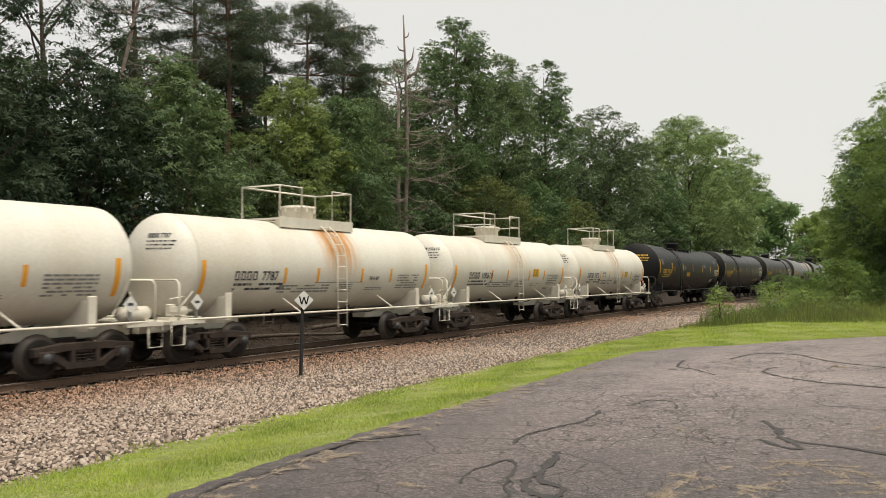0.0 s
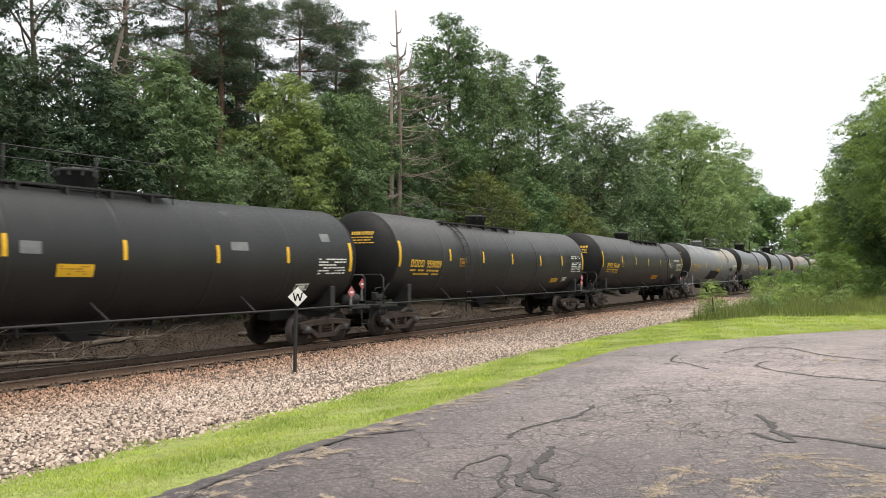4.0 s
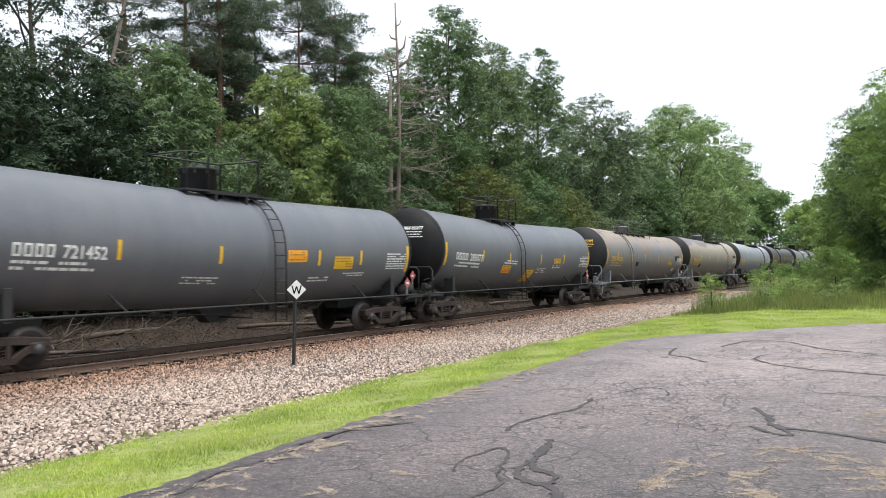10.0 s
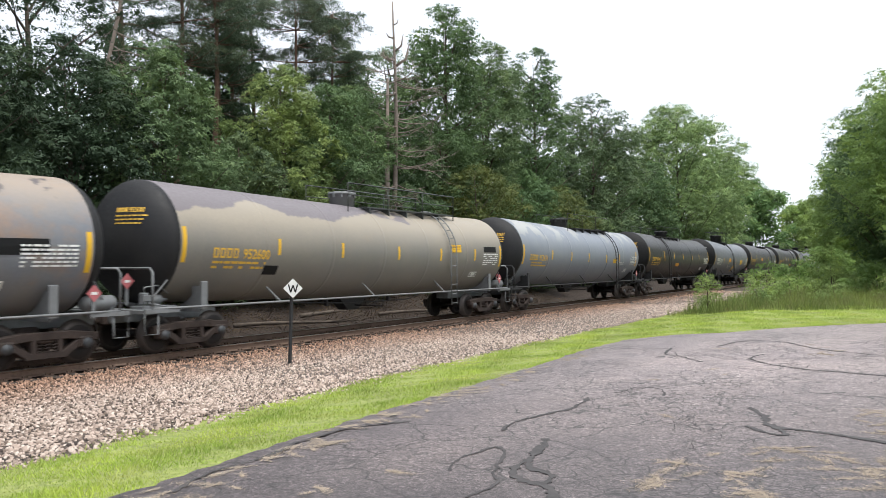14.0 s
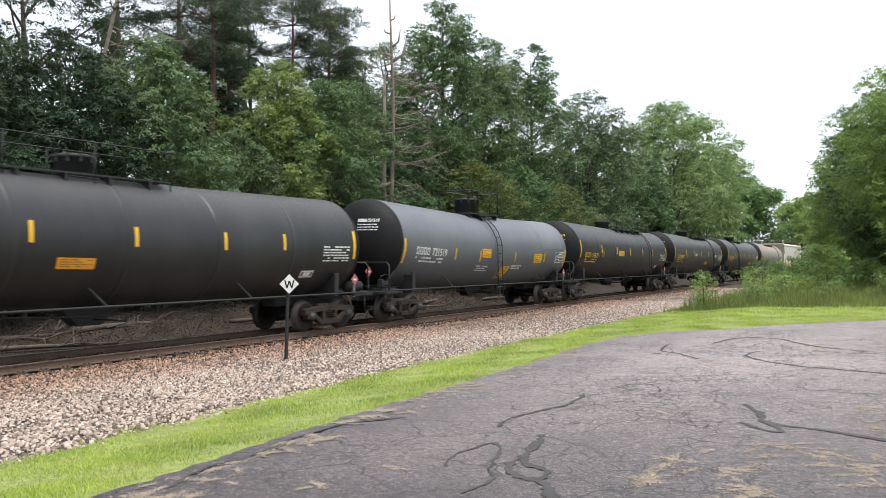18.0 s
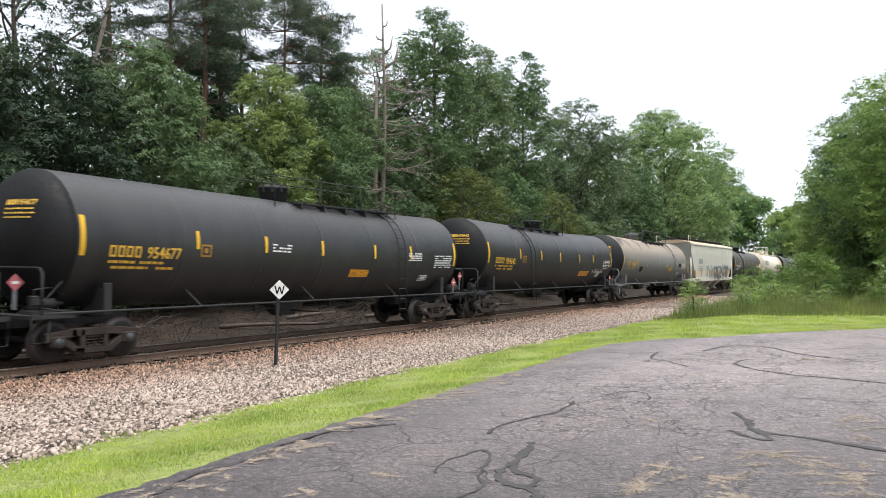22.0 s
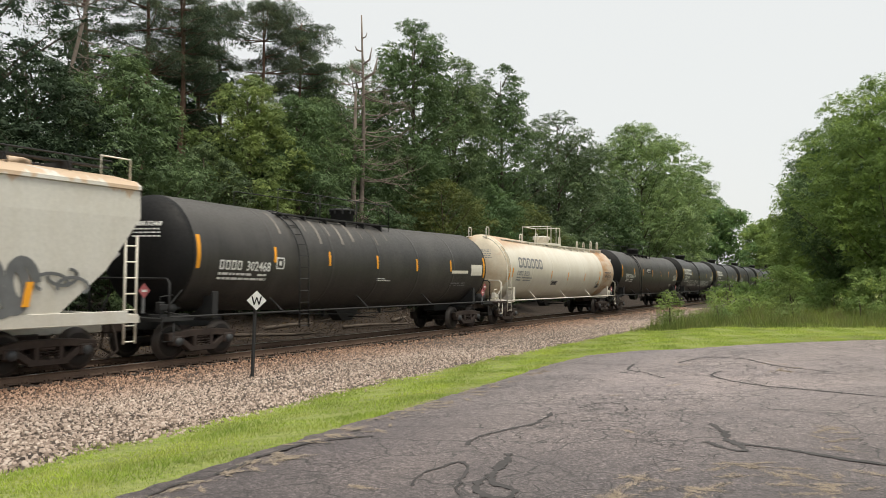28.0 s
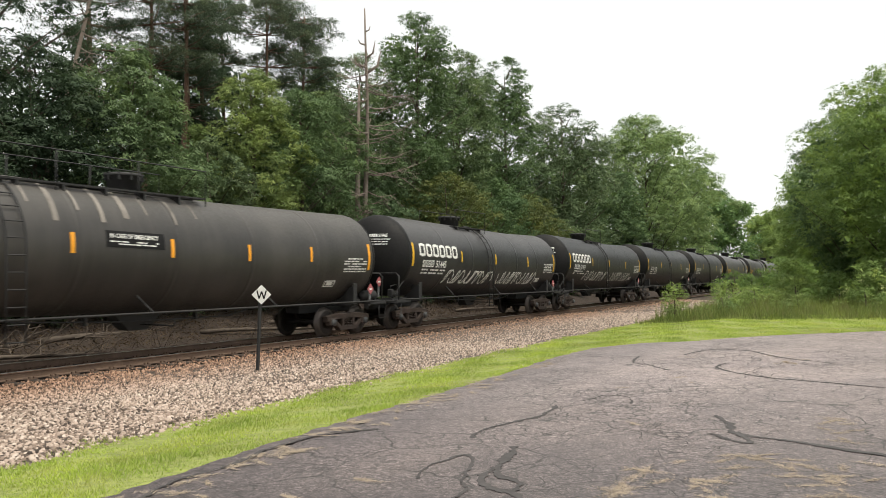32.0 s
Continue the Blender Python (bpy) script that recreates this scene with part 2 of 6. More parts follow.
M["rim"] = plain("worn_wheel_rim", (0.06, 0.05, 0.045), 0.5, 0.4, var=0.4)
M["cap"] = plain("bearing_cap", (0.06, 0.063, 0.068), 0.5, 0.2, var=0.4, scale=12)
M["railgrey"] = plain("weathered_rail", (0.05, 0.055, 0.055), 0.6)
M["drip"] = plain("drip_stain", (0.19, 0.172, 0.155), 0.8, var=0.5, scale=3)
M["tread"] = plain("bright_steel", (0.75, 0.74, 0.72), 0.36, 1.0, var=0.1)
M["yellow"] = plain("reflective_yellow", (0.72, 0.42, 0.02), 0.5, var=0.12)
M["orange"] = plain("reflective_orange", (0.85, 0.36, 0.02), 0.5, var=0.12)
M["inkyellow"] = plain("yellow_lettering", (0.70, 0.42, 0.05), 0.6, var=0.12)
M["inkwhite"] = plain("white_lettering", (0.76, 0.76, 0.74), 0.6, var=0.12)
M["inkdark"] = plain("dark_lettering", (0.06, 0.06, 0.07), 0.6, var=0.2)
M["printbrown"] = plain("brown_print", (0.38, 0.20, 0.03), 0.6, var=0.2)
M["inkgrey"] = plain("grey_lettering", (0.22, 0.22, 0.23), 0.6, var=0.2)
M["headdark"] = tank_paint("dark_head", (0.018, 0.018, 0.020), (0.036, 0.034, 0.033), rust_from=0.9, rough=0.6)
# black end heads with the shade between cars put into the colour
M["headblack_shaded"] = tank_paint("black_shaded_head", (0.008, 0.008, 0.009), (0.018, 0.017, 0.017), rust_from=0.93, rough=0.62)
for k_ in ("headdark", "headblack_shaded"):
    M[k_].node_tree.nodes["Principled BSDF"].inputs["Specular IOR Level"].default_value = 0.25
M["panel"] = plain("black_panel", (0.010, 0.010, 0.011), 0.6)
M["panel"].node_tree.nodes["Principled BSDF"].inputs["Specular IOR Level"].default_value = 0.2
M["red"] = plain("placard_red", (0.42, 0.12, 0.13), 0.5, var=0.1)
M["rail"] = plain("rail_rust", (0.15, 0.098, 0.07), 0.8, var=0.35, scale=14, bumps=0.2)
M["tie"] = plain("creosote_wood", (0.055, 0.042, 0.034), 0.9, var=0.4, scale=12, bumps=0.5)
M["bark"] = plain("bark", (0.085, 0.065, 0.05), 0.95, var=0.45, scale=7, bumps=0.8)
M["pinebark"] = plain("pine_bark", (0.13, 0.075, 0.052), 0.95, var=0.45, scale=7, bumps=0.8)
M["deadwood"] = plain("dead_wood", (0.21, 0.17, 0.145), 0.95, var=0.4, scale=8, bumps=0.6)
M["logwood"] = plain("old_log", (0.10, 0.08, 0.066), 0.95, var=0.5, scale=6, bumps=0.6)
M["litter"] = leaf_mat("dead_leaves", (0.045, 0.028, 0.018), (0.17, 0.12, 0.085), 0.1)
M["brush"] = plain("dry_brush", (0.07, 0.05, 0.04), 0.95, var=0.4, scale=8)
M["leaf"] = leaf_mat("leaves", (0.092, 0.142, 0.073), (0.185, 0.258, 0.132), 0.32)
M["leaf_bright"] = leaf_mat("bright_leaves", (0.175, 0.26, 0.085), (0.32, 0.41, 0.16), 0.4)
M["leaf_young"] = leaf_mat("young_leaves", (0.135, 0.20, 0.07), (0.26, 0.335, 0.135), 0.38)
M["leaf_mid"] = leaf_mat("maple_leaves", (0.155, 0.235, 0.105), (0.285, 0.385, 0.19), 0.4)
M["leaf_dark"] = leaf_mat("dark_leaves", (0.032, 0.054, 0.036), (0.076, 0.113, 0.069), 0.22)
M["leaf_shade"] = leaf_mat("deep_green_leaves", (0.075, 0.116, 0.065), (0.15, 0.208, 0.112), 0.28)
M["needle"] = leaf_mat("needles", (0.05, 0.074, 0.052), (0.12, 0.155, 0.105), 0.3)
M["leaf_brown"] = leaf_mat("brownish_leaves", (0.09, 0.115, 0.045), (0.22, 0.23, 0.09))
M["grassblade"] = leaf_mat("grass_blades", (0.235, 0.335, 0.06), (0.47, 0.565, 0.15), 0.45, (0.46, 0.46, 0.16))
M["weed"] = leaf_mat("tall_grass", (0.09, 0.14, 0.04), (0.24, 0.28, 0.10), 0.4, (0.24, 0.20, 0.11))


# ---------- mesh helpers ----------
class Solid:
    """Collects vertices and faces of one part."""

    def __init__(self):
        self.v, self.f, self.smooth = [], [], []

    def add(self, verts, faces, smooth=False):
        k = len(self.v)
        self.v += [tuple(p) for p in verts]
        self.f += [tuple(i + k for i in q) for q in faces]
        self.smooth += [smooth] * len(faces)

    def box(self, x0, x1, y0, y1, z0, z1, bev=0.0):
        if not bev:
            p = [(x, y, z) for z in (z0, z1) for y in (y0, y1) for x in (x0, x1)]
            self.add(p, [(0, 2, 3, 1), (4, 5, 7, 6), (0, 1, 5, 4), (2, 6, 7, 3), (0, 4, 6, 2), (1, 3, 7, 5)])
            return
        b = bev
        p = []
        for z, i in ((z0, b), (z0 + b, 0), (z1 - b, 0), (z1, b)):
            c = b if i == 0 else b * 1.6
            p += [(x0 + i, y0 + c, z), (x0 + c, y0 + i, z), (x1 - c, y0 + i, z), (x1 - i, y0 + c, z),
                  (x1 - i, y1 - c, z), (x1 - c, y1 - i, z), (x0 + c, y1 - i, z), (x0 + i, y1 - c, z)]
        f = [tuple(range(7, -1, -1)), tuple(range(24, 32))]
        f += [(8 * r + i, 8 * r + (i + 1) % 8, 8 * r + 8 + (i + 1) % 8, 8 * r + 8 + i) for r in range(3) for i in range(8)]
        self.add(p, f)

    def tube(self, pts, r, n=8, caps=True):
        """A round bar along a polyline; r may be one radius or one per point."""
        pts = [Vector(p) for p in pts]
        rad = [float(q) for q in r] if isinstance(r, (list, tuple)) else [float(r)] * len(pts)
        ring, faces = [], []
        for i, p in enumerate(pts):
            a = pts[max(i - 1, 0)]
            c = pts[min(i + 1, len(pts) - 1)]
            d = (c - a).normalized()
            up = Vector((0, 0, 1)) if abs(d.z) < 0.9 else Vector((1, 0, 0))
            s = d.cross(up).normalized()
            w = s.cross(d)
            ring += [p + rad[i] * (math.cos(q) * s + math.sin(q) * w) for q in (2 * math.pi * k / n for k in range(n))]
        for i in range(len(pts) - 1):
            faces += [(i * n + k, i * n + (k + 1) % n, i * n + n + (k + 1) % n, i * n + n + k) for k in range(n)]
        if caps:
            faces += [tuple(range(n - 1, -1, -1)), tuple((len(pts) - 1) * n + k for k in range(n))]
        self.add(ring, faces, n > 5)

    def lathe(self, prof, axis, at=(0, 0, 0), n=24):
        """Profile of (along, radius) turned round an axis through at."""
        ring, faces = [], []
        for u, r in prof:
            for k in range(n):
                q = 2 * math.pi * k / n
                a, b = r * math.cos(q), r * math.sin(q)
                p = {"x": (u, a, b), "y": (b, u, a), "z": (a, b, u)}[axis]
                ring.append((p[0] + at[0], p[1] + at[1], p[2] + at[2]))
        for i in range(len(prof) - 1):
            faces += [(i * n + k, i * n + n + k, i * n + n + (k + 1) % n, i * n + (k + 1) % n) for k in range(n)]
        self.add(ring, faces, True)
        for i, flip in ((0, False), (len(prof) - 1, True)):
            if prof[i][1] > 1e-4:
                c = tuple(i * n + k for k in range(n))
                k0 = len(self.v) - len(ring)
                self.f.append(tuple(j + k0 for j in (c[::-1] if flip else c)))
                self.smooth.append(False)

    def mesh(self, name, mats):
        me = bpy.data.meshes.new(name)
        me.from_pydata(self.v, [], self.f)
        me.polygons.foreach_set("use_smooth", self.smooth)
        for m in mats if isinstance(mats, (list, tuple)) else [mats]:
            me.materials.append(m)
        me.validate()
        me.update()
        return me


def part(name, solid, mat, parent=None, label="", m=None):
    """One mesh object under a thing or a part; solid may be a mesh to share."""
    me = solid if isinstance(solid, bpy.types.Mesh) else solid.mesh(name, mat)
    ob = new(name, me)
    if parent is not None:
        ob.parent = parent
    if m is not None:
        ob.matrix_basis = m
    if label:
        tagged(ob, label)
    return ob


def thing(name, label, category, m=None, group="", kind=""):
    ob = new(name)
    ob.empty_display_size = 0.2
    tagged(ob, label, category, group, kind)
    if m is not None:
        ob.matrix_basis = m
    return ob


def text_shape(s, size, spacing=1.0):
    """Lettering as a list of 2D vertices and faces, from the built-in font."""
    cu = bpy.data.curves.new("lettering", "FONT")
    cu.body, cu.size, cu.resolution_u, cu.space_character, cu.offset = s, size, 2, spacing, size * 0.022
    ob = new("lettering", cu)
    bpy.context.view_layer.update()
    me = bpy.data.meshes.new_from_object(ob.evaluated_get(bpy.context.evaluated_depsgraph_get()))
    out = [tuple(v.co) for v in me.vertices], [tuple(p.vertices) for p in me.polygons]
    bpy.data.objects.remove(ob)
    bpy.data.curves.remove(cu)
    bpy.data.meshes.remove(me)
    return out


# ---------- ground ----------
PROFILE = [(-400, 0.45), (0, 0.45), (5.5, 0.3), (7.3, 0.12), (10, -0.12), (13.5, -0.25), (19.3, -0.30), (20.5, -0.12), (23, 0.55), (30, 1.2), (60, 2.0), (500, 3.0)]


def ground_z(y):
    return float(np.interp(y, [p[0] for p in PROFILE], [p[1] for p in PROFILE]))


def sheet(name, xs, edge0, edge1, ny, lift, mat, label, category, thick=0.0, seed=0):
    """A strip of ground between two edges y0(x), y1(x), following the profile."""
    v, f = [], []
    for x in xs:
        a, b = edge0(x), edge1(x)
        for j in range(ny + 1):
            y = a + (b - a) * j / ny
            z = ground_z(y) + lift - (0.05 * max(0.0, 1 - (y - a) / 0.45) if name == "ballast_bed" else 0) + 0.03 * noise.noise((x * 0.25, y * 0.25, seed))
            v.append((x, y, z))
    n = ny + 1
    f = [(i * n + j, i * n + n + j, i * n + n + j + 1, i * n + j + 1) for i in range(len(xs) - 1) for j in range(ny)]
    if thick:
        k = len(v)
        edge = [i * n + ny for i in range(len(xs))]
        v += [(v[i][0], v[i][1] + 0.03, v[i][2] - thick) for i in edge]
        f += [(edge[i], edge[i + 1], k + i + 1, k + i) for i in range(len(xs) - 1)]
        edge = [(len(xs) - 1) * n + j for j in range(n)]
        k = len(v)
        v += [(v[i][0] + 0.03, v[i][1], v[i][2] - thick) for i in edge]
        f += [(edge[i + 1], edge[i], k + i, k + i + 1) for i in range(len(edge) - 1)]
    me = bpy.data.meshes.new(name)
    me.from_pydata(v, [], f)
    me.materials.append(mat)
    me.polygons.foreach_set("use_smooth", [True] * len(f))
    me.update()
    return tagged(new(name, me), label, category, kind="structure")


def wav(x, amp, s, seed):
    return amp * noise.noise((x * s, seed, 0.0))


def ground_material():
    m, n, l, b = material("soil_and_grass", 0.95)
    big, fine = noise_node(n, l, 0.35, 5), noise_node(n, l, 9.0, 8)
    soil = ramp(n, l, fine, [(0.3, (0.012, 0.008, 0.006)), (0.7, (0.045, 0.029, 0.021))])
    green = ramp(n, l, fine, [(0.3, (0.14, 0.17, 0.045)), (0.7, (0.29, 0.32, 0.09))])
    tc = n.new("ShaderNodeTexCoord")
    sp = n.new("ShaderNodeSeparateXYZ")
    l.new(tc.outputs["Object"], sp.inputs[0])
    far = ramp(n, l, n_math(n, l, "MULTIPLY", sp.outputs[1], 0.02), [(0.25, grey(1)), (0.32, grey(0))])
    fac = blend(n, l, 1.0, far, ramp(n, l, big, [(0.3, grey(0.6)), (0.5, grey(1))]), "MULTIPLY")
    l.new(blend(n, l, fac, soil, green), b.inputs["Base Color"])
    bump(n, l, b, fine, 0.8, 0.05)
    return m


def asphalt_material():
    m, n, l, b = material("old_asphalt", 0.6)
    fine, mid, big = noise_node(n, l, 45, 8, None, 0.75), noise_node(n, l, 3.0, 8, None, 0.7), noise_node(n, l, 0.35, 5)
    speck = noise_node(n, l, 16, 8, None, 0.8)
    tc = n.new("ShaderNodeTexCoord")
    c = ramp(n, l, fine, [(0.28, (0.085, 0.078, 0.08)), (0.5, (0.150, 0.132, 0.130)), (0.72, (0.235, 0.208, 0.202))])
    c = blend(n, l, ramp(n, l, big, [(0.42, grey(0)), (0.60, grey(0.55))]), c, (0.207, 0.18, 0.17))
    blot = noise_node(n, l, 0.9, 9, None, 0.72)
    c = blend(n, l, ramp(n, l, blot, [(0.50, grey(0)), (0.66, grey(0.4))]), c, (0.085, 0.077, 0.078))
    c = blend(n, l, ramp(n, l, blot, [(0.34, grey(0.3)), (0.46, grey(0))]), c, (0.21, 0.19, 0.182))
    c = blend(n, l, ramp(n, l, mid, [(0.56, grey(0)), (0.70, grey(0.3))]), c, (0.07, 0.065, 0.068))
    # exposed aggregate: single light and dark stones
    for sc, w in ((80, 0.5), (30, 0.28)):
        ag = n.new("ShaderNodeTexVoronoi")
        ag.inputs["Scale"].default_value = sc
        l.new(tc.outputs["Object"], ag.inputs[0])
        tone = ramp(n, l, ag.outputs["Color"], [(0.2, grey(0.25)), (0.5, grey(0.9)), (0.72, grey(1.5)), (0.85, grey(2.6))])
        c = blend(n, l, w, c, tone, "MULTIPLY")
    c = blend(n, l, ramp(n, l, speck, [(0.54, grey(0)), (0.66, grey(0.7))]), c, (0.042, 0.04, 0.041))
    # paving is paler farther into the lot, darker close by
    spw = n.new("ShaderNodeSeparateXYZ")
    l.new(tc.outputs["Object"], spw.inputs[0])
    paled = n_math(n, l, "ADD", n_math(n, l, "ADD", n_math(n, l, "MULTIPLY", spw.outputs[0], 0.05), n_math(n, l, "MULTIPLY", spw.outputs[1], 0.03)), n_math(n, l, "MULTIPLY", noise_node(n, l, 0.5, 6, None, 0.65), 0.35))
    c = blend(n, l, 1.0, c, ramp(n, l, paled, [(0.48, (0.42, 0.40, 0.42)), (0.66, (0.82, 0.77, 0.78)), (0.92, (1.38, 1.30, 1.30))]), "MULTIPLY")
    # the newer, darker strip of paving along the verge
    spv = n.new("ShaderNodeSeparateXYZ")
    l.new(tc.outputs["Object"], spv.inputs[0])
    strip = ramp(n, l, n_math(n, l, "ADD", n_math(n, l, "MULTIPLY", spv.outputs[1], 0.1), n_math(n, l, "MULTIPLY", big, 0.18)), [(0.50, grey(0)), (0.58, grey(0.6))])
    c = blend(n, l, strip, c, blend(n, l, 1.0, c, (0.62, 0.63, 0.67), "MULTIPLY"))
    # hairline alligator cracking, broken up by a larger noise
    warp = n.new("ShaderNodeTexNoise")
    warp.inputs["Scale"].default_value = 2.5
    l.new(tc.outputs["Object"], warp.inputs[0])
    pos = n.new("ShaderNodeVectorMath")
    pos.operation = "MULTIPLY_ADD"
    l.new(warp.outputs["Color"], pos.inputs[0])
    pos.inputs[1].default_value = (0.35, 0.35, 0.35)
    l.new(tc.outputs["Object"], pos.inputs[2])
    cr = None
    for scale, width, lo in ((6.5, 0.045, 0.54), (2.6, 0.03, 0.47), (0.9, 0.014, 0.42)):
        vo = n.new("ShaderNodeTexVoronoi")
        vo.feature = "DISTANCE_TO_EDGE"
        vo.inputs["Scale"].default_value = scale
        l.new(pos.outputs[0], vo.inputs[0])
        line = ramp(n, l, vo.outputs["Distance"], [(0.0, grey(1)), (width, grey(0))])
        mask = ramp(n, l, noise_node(n, l, 0.5 if scale > 1 else 0.3, 3), [(lo - 0.06, grey(0)), (lo + 0.06, grey(1))])
        k = blend(n, l, 1.0, line, mask, "MULTIPLY")
        cr = k if cr is None else blend(n, l, 1.0, cr, k, "LIGHTEN")
    # a net of finer cracks round the sealed seams
    off = n.new("ShaderNodeMapping")
    off.inputs["Location"].default_value, off.inputs["Scale"].default_value = (-11.2 * 0.2, -2.9 * 0.42, 0), (0.2, 0.42, 0)
    l.new(tc.outputs["Object"], off.inputs[0])
    far_ = n.new("ShaderNodeVectorMath")
    far_.operation = "LENGTH"
    l.new(off.outputs[0], far_.inputs[0])
    reach = n_math(n, l, "ADD", far_.outputs["Value"], n_math(n, l, "MULTIPLY", noise_node(n, l, 0.8, 4), 0.9))
    zone = ramp(n, l, reach, [(0.95, grey(1)), (1.25, grey(0))])
    for scale, width in ((2.3, 0.022), (4.6, 0.03)):
        vo = n.new("ShaderNodeTexVoronoi")
        vo.feature = "DISTANCE_TO_EDGE"
        vo.inputs["Scale"].default_value = scale
        l.new(pos.outputs[0], vo.inputs[0])
        line = ramp(n, l, vo.outputs["Distance"], [(0.0, grey(0.9)), (width, grey(0))])
        if scale > 3:
            line = blend(n, l, 1.0, line, ramp(n, l, noise_node(n, l, 1.3, 3), [(0.45, grey(0)), (0.55, grey(1))]), "MULTIPLY")
        cr = blend(n, l, 1.0, cr, blend(n, l, 1.0, line, zone, "MULTIPLY"), "LIGHTEN")
    c = blend(n, l, cr, c, (0.028, 0.026, 0.025))
    l.new(c, b.inputs["Base Color"])
    h = blend(n, l, 1.0, fine, cr, "SUBTRACT")
    bump(n, l, b, h, 0.5, 0.012)
    return m


def ballast_material(name):
    m, n, l, b = material(name, 0.9)
    tc = n.new("ShaderNodeTexCoord")
    vo = n.new("ShaderNodeTexVoronoi")
    vo.inputs["Scale"].default_value = 16
    l.new(tc.outputs["Object"], vo.inputs[0])
    # near black between cells: shade in the gaps of the stones is painted in
    c = ramp(n, l, vo.outputs["Distance"], [(0.0, (0.20, 0.15, 0.12)), (0.5, (0.075, 0.056, 0.046)), (0.9, (0.02, 0.015, 0.012))])
    l.new(c, b.inputs["Base Color"])
    bump(n, l, b, vo.outputs["Distance"], 1.0, 0.05)
    return m


def stone_material():
    m, n, l, b = material("ballast_stone", 0.9)
    geo = n.new("ShaderNodeNewGeometry")
    c = ramp(n, l, geo.outputs["Random Per Island"], [(0.0, (0.05, 0.037, 0.032)), (0.25, (0.24, 0.18, 0.145)), (0.6, (0.435, 0.342, 0.285)), (0.85, (0.515, 0.412, 0.35)), (1.0, (0.63, 0.535, 0.465))])
    # rust brown next to the rails
    tc = n.new("ShaderNodeTexCoord")
    sp = n.new("ShaderNodeSeparateXYZ")
    l.new(tc.outputs["Object"], sp.inputs[0])
    near = ramp(n, l, n_math(n, l, "MULTIPLY", sp.outputs[1], 0.05), [(0.60, grey(0)), (0.75, grey(0.9))])
    c = blend(n, l, near, c, blend(n, l, 1.0, c, (0.76, 0.55, 0.43), "MULTIPLY"))
    l.new(blend(n, l, 0.3, c, noise_node(n, l, 40, 4), "MULTIPLY"), b.inputs["Base Color"])
    return m


M["ground"], M["asphalt"], M["ballast"], M["stone"] = ground_material(), asphalt_material(), ballast_material("ballast_bed"), stone_material()
M["tar"] = plain("crack_sealer", (0.048, 0.043, 0.043), 0.75, var=0.5, scale=14)
M["straw"] = plain("dry_grass", (0.33, 0.27, 0.21), 0.9, var=0.3, scale=25)

gv, gf = [], []
gy = [-300, -60, -10, 0, 2, 4, 5.5, 6.2, 7.3, 8.5, 10, 11.5, 13.5, 16, 19, 20.5, 22, 24, 30, 45, 60, 150, 500]
gx = [-500, -100, -20] + list(range(-8, 70, 3)) + [90, 130, 200, 400, 900]
for x in gx:
    gv += [(x, y, ground_z(y) - 0.035) for y in gy]
gn = len(gy)
gf = [(i * gn + j, i * gn + gn + j, i * gn + gn + j + 1, i * gn + j + 1) for i in range(len(gx) - 1) for j in range(gn - 1)]
gm = bpy.data.meshes.new("ground")
gm.from_pydata(gv, [], gf)
gm.materials.append(M["ground"])
tagged(new("ground", gm), "dark soil and rough grass ground", "ground", kind="structure")


def lot_edge(x):
    e = float(np.interp(x, [-60, 4.7, 8, 10.2, 15, 17.6, 20.5], [5.3, 5.57, 5.93, 5.97, 6.25, 6.5, 6.5]))
    if x > 20.5:
        e = float(np.interp(x, [20.5, 21.25, 22.1, 23.8, 25.2, 26.1, 30, 34], [6.5, 5.7, 4.48, 3.36, 2.1, 1.2, -2.2, -6.0]))
    return e + wav(x, 0.14, 1.4, 3.0) + wav(x, 0.10, 5.0, 7.0)


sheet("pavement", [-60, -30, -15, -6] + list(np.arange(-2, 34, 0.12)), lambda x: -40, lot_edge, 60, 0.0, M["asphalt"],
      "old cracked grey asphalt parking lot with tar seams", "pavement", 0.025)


def bed_edge(x):
    return float(np.interp(x, [-30, 4.8, 9.3, 16.6, 22.5, 34, 80], [8.0, 8.15, 8.62, 9.11, 9.33, 9.2, 9.0])) + wav(x, 0.22, 1.1, 11.0) + wav(x, 0.12, 4.0, 5.0)


sheet("ballast_bed", [-420, -150, -60, -20] + list(np.arange(-6, 60, 0.25)) + [70, 90, 140, 250, 560], bed_edge, lambda x: 18.25, 24, 0.0, M["ballast"],
      "crushed stone ballast bed of the railway", "ballast")


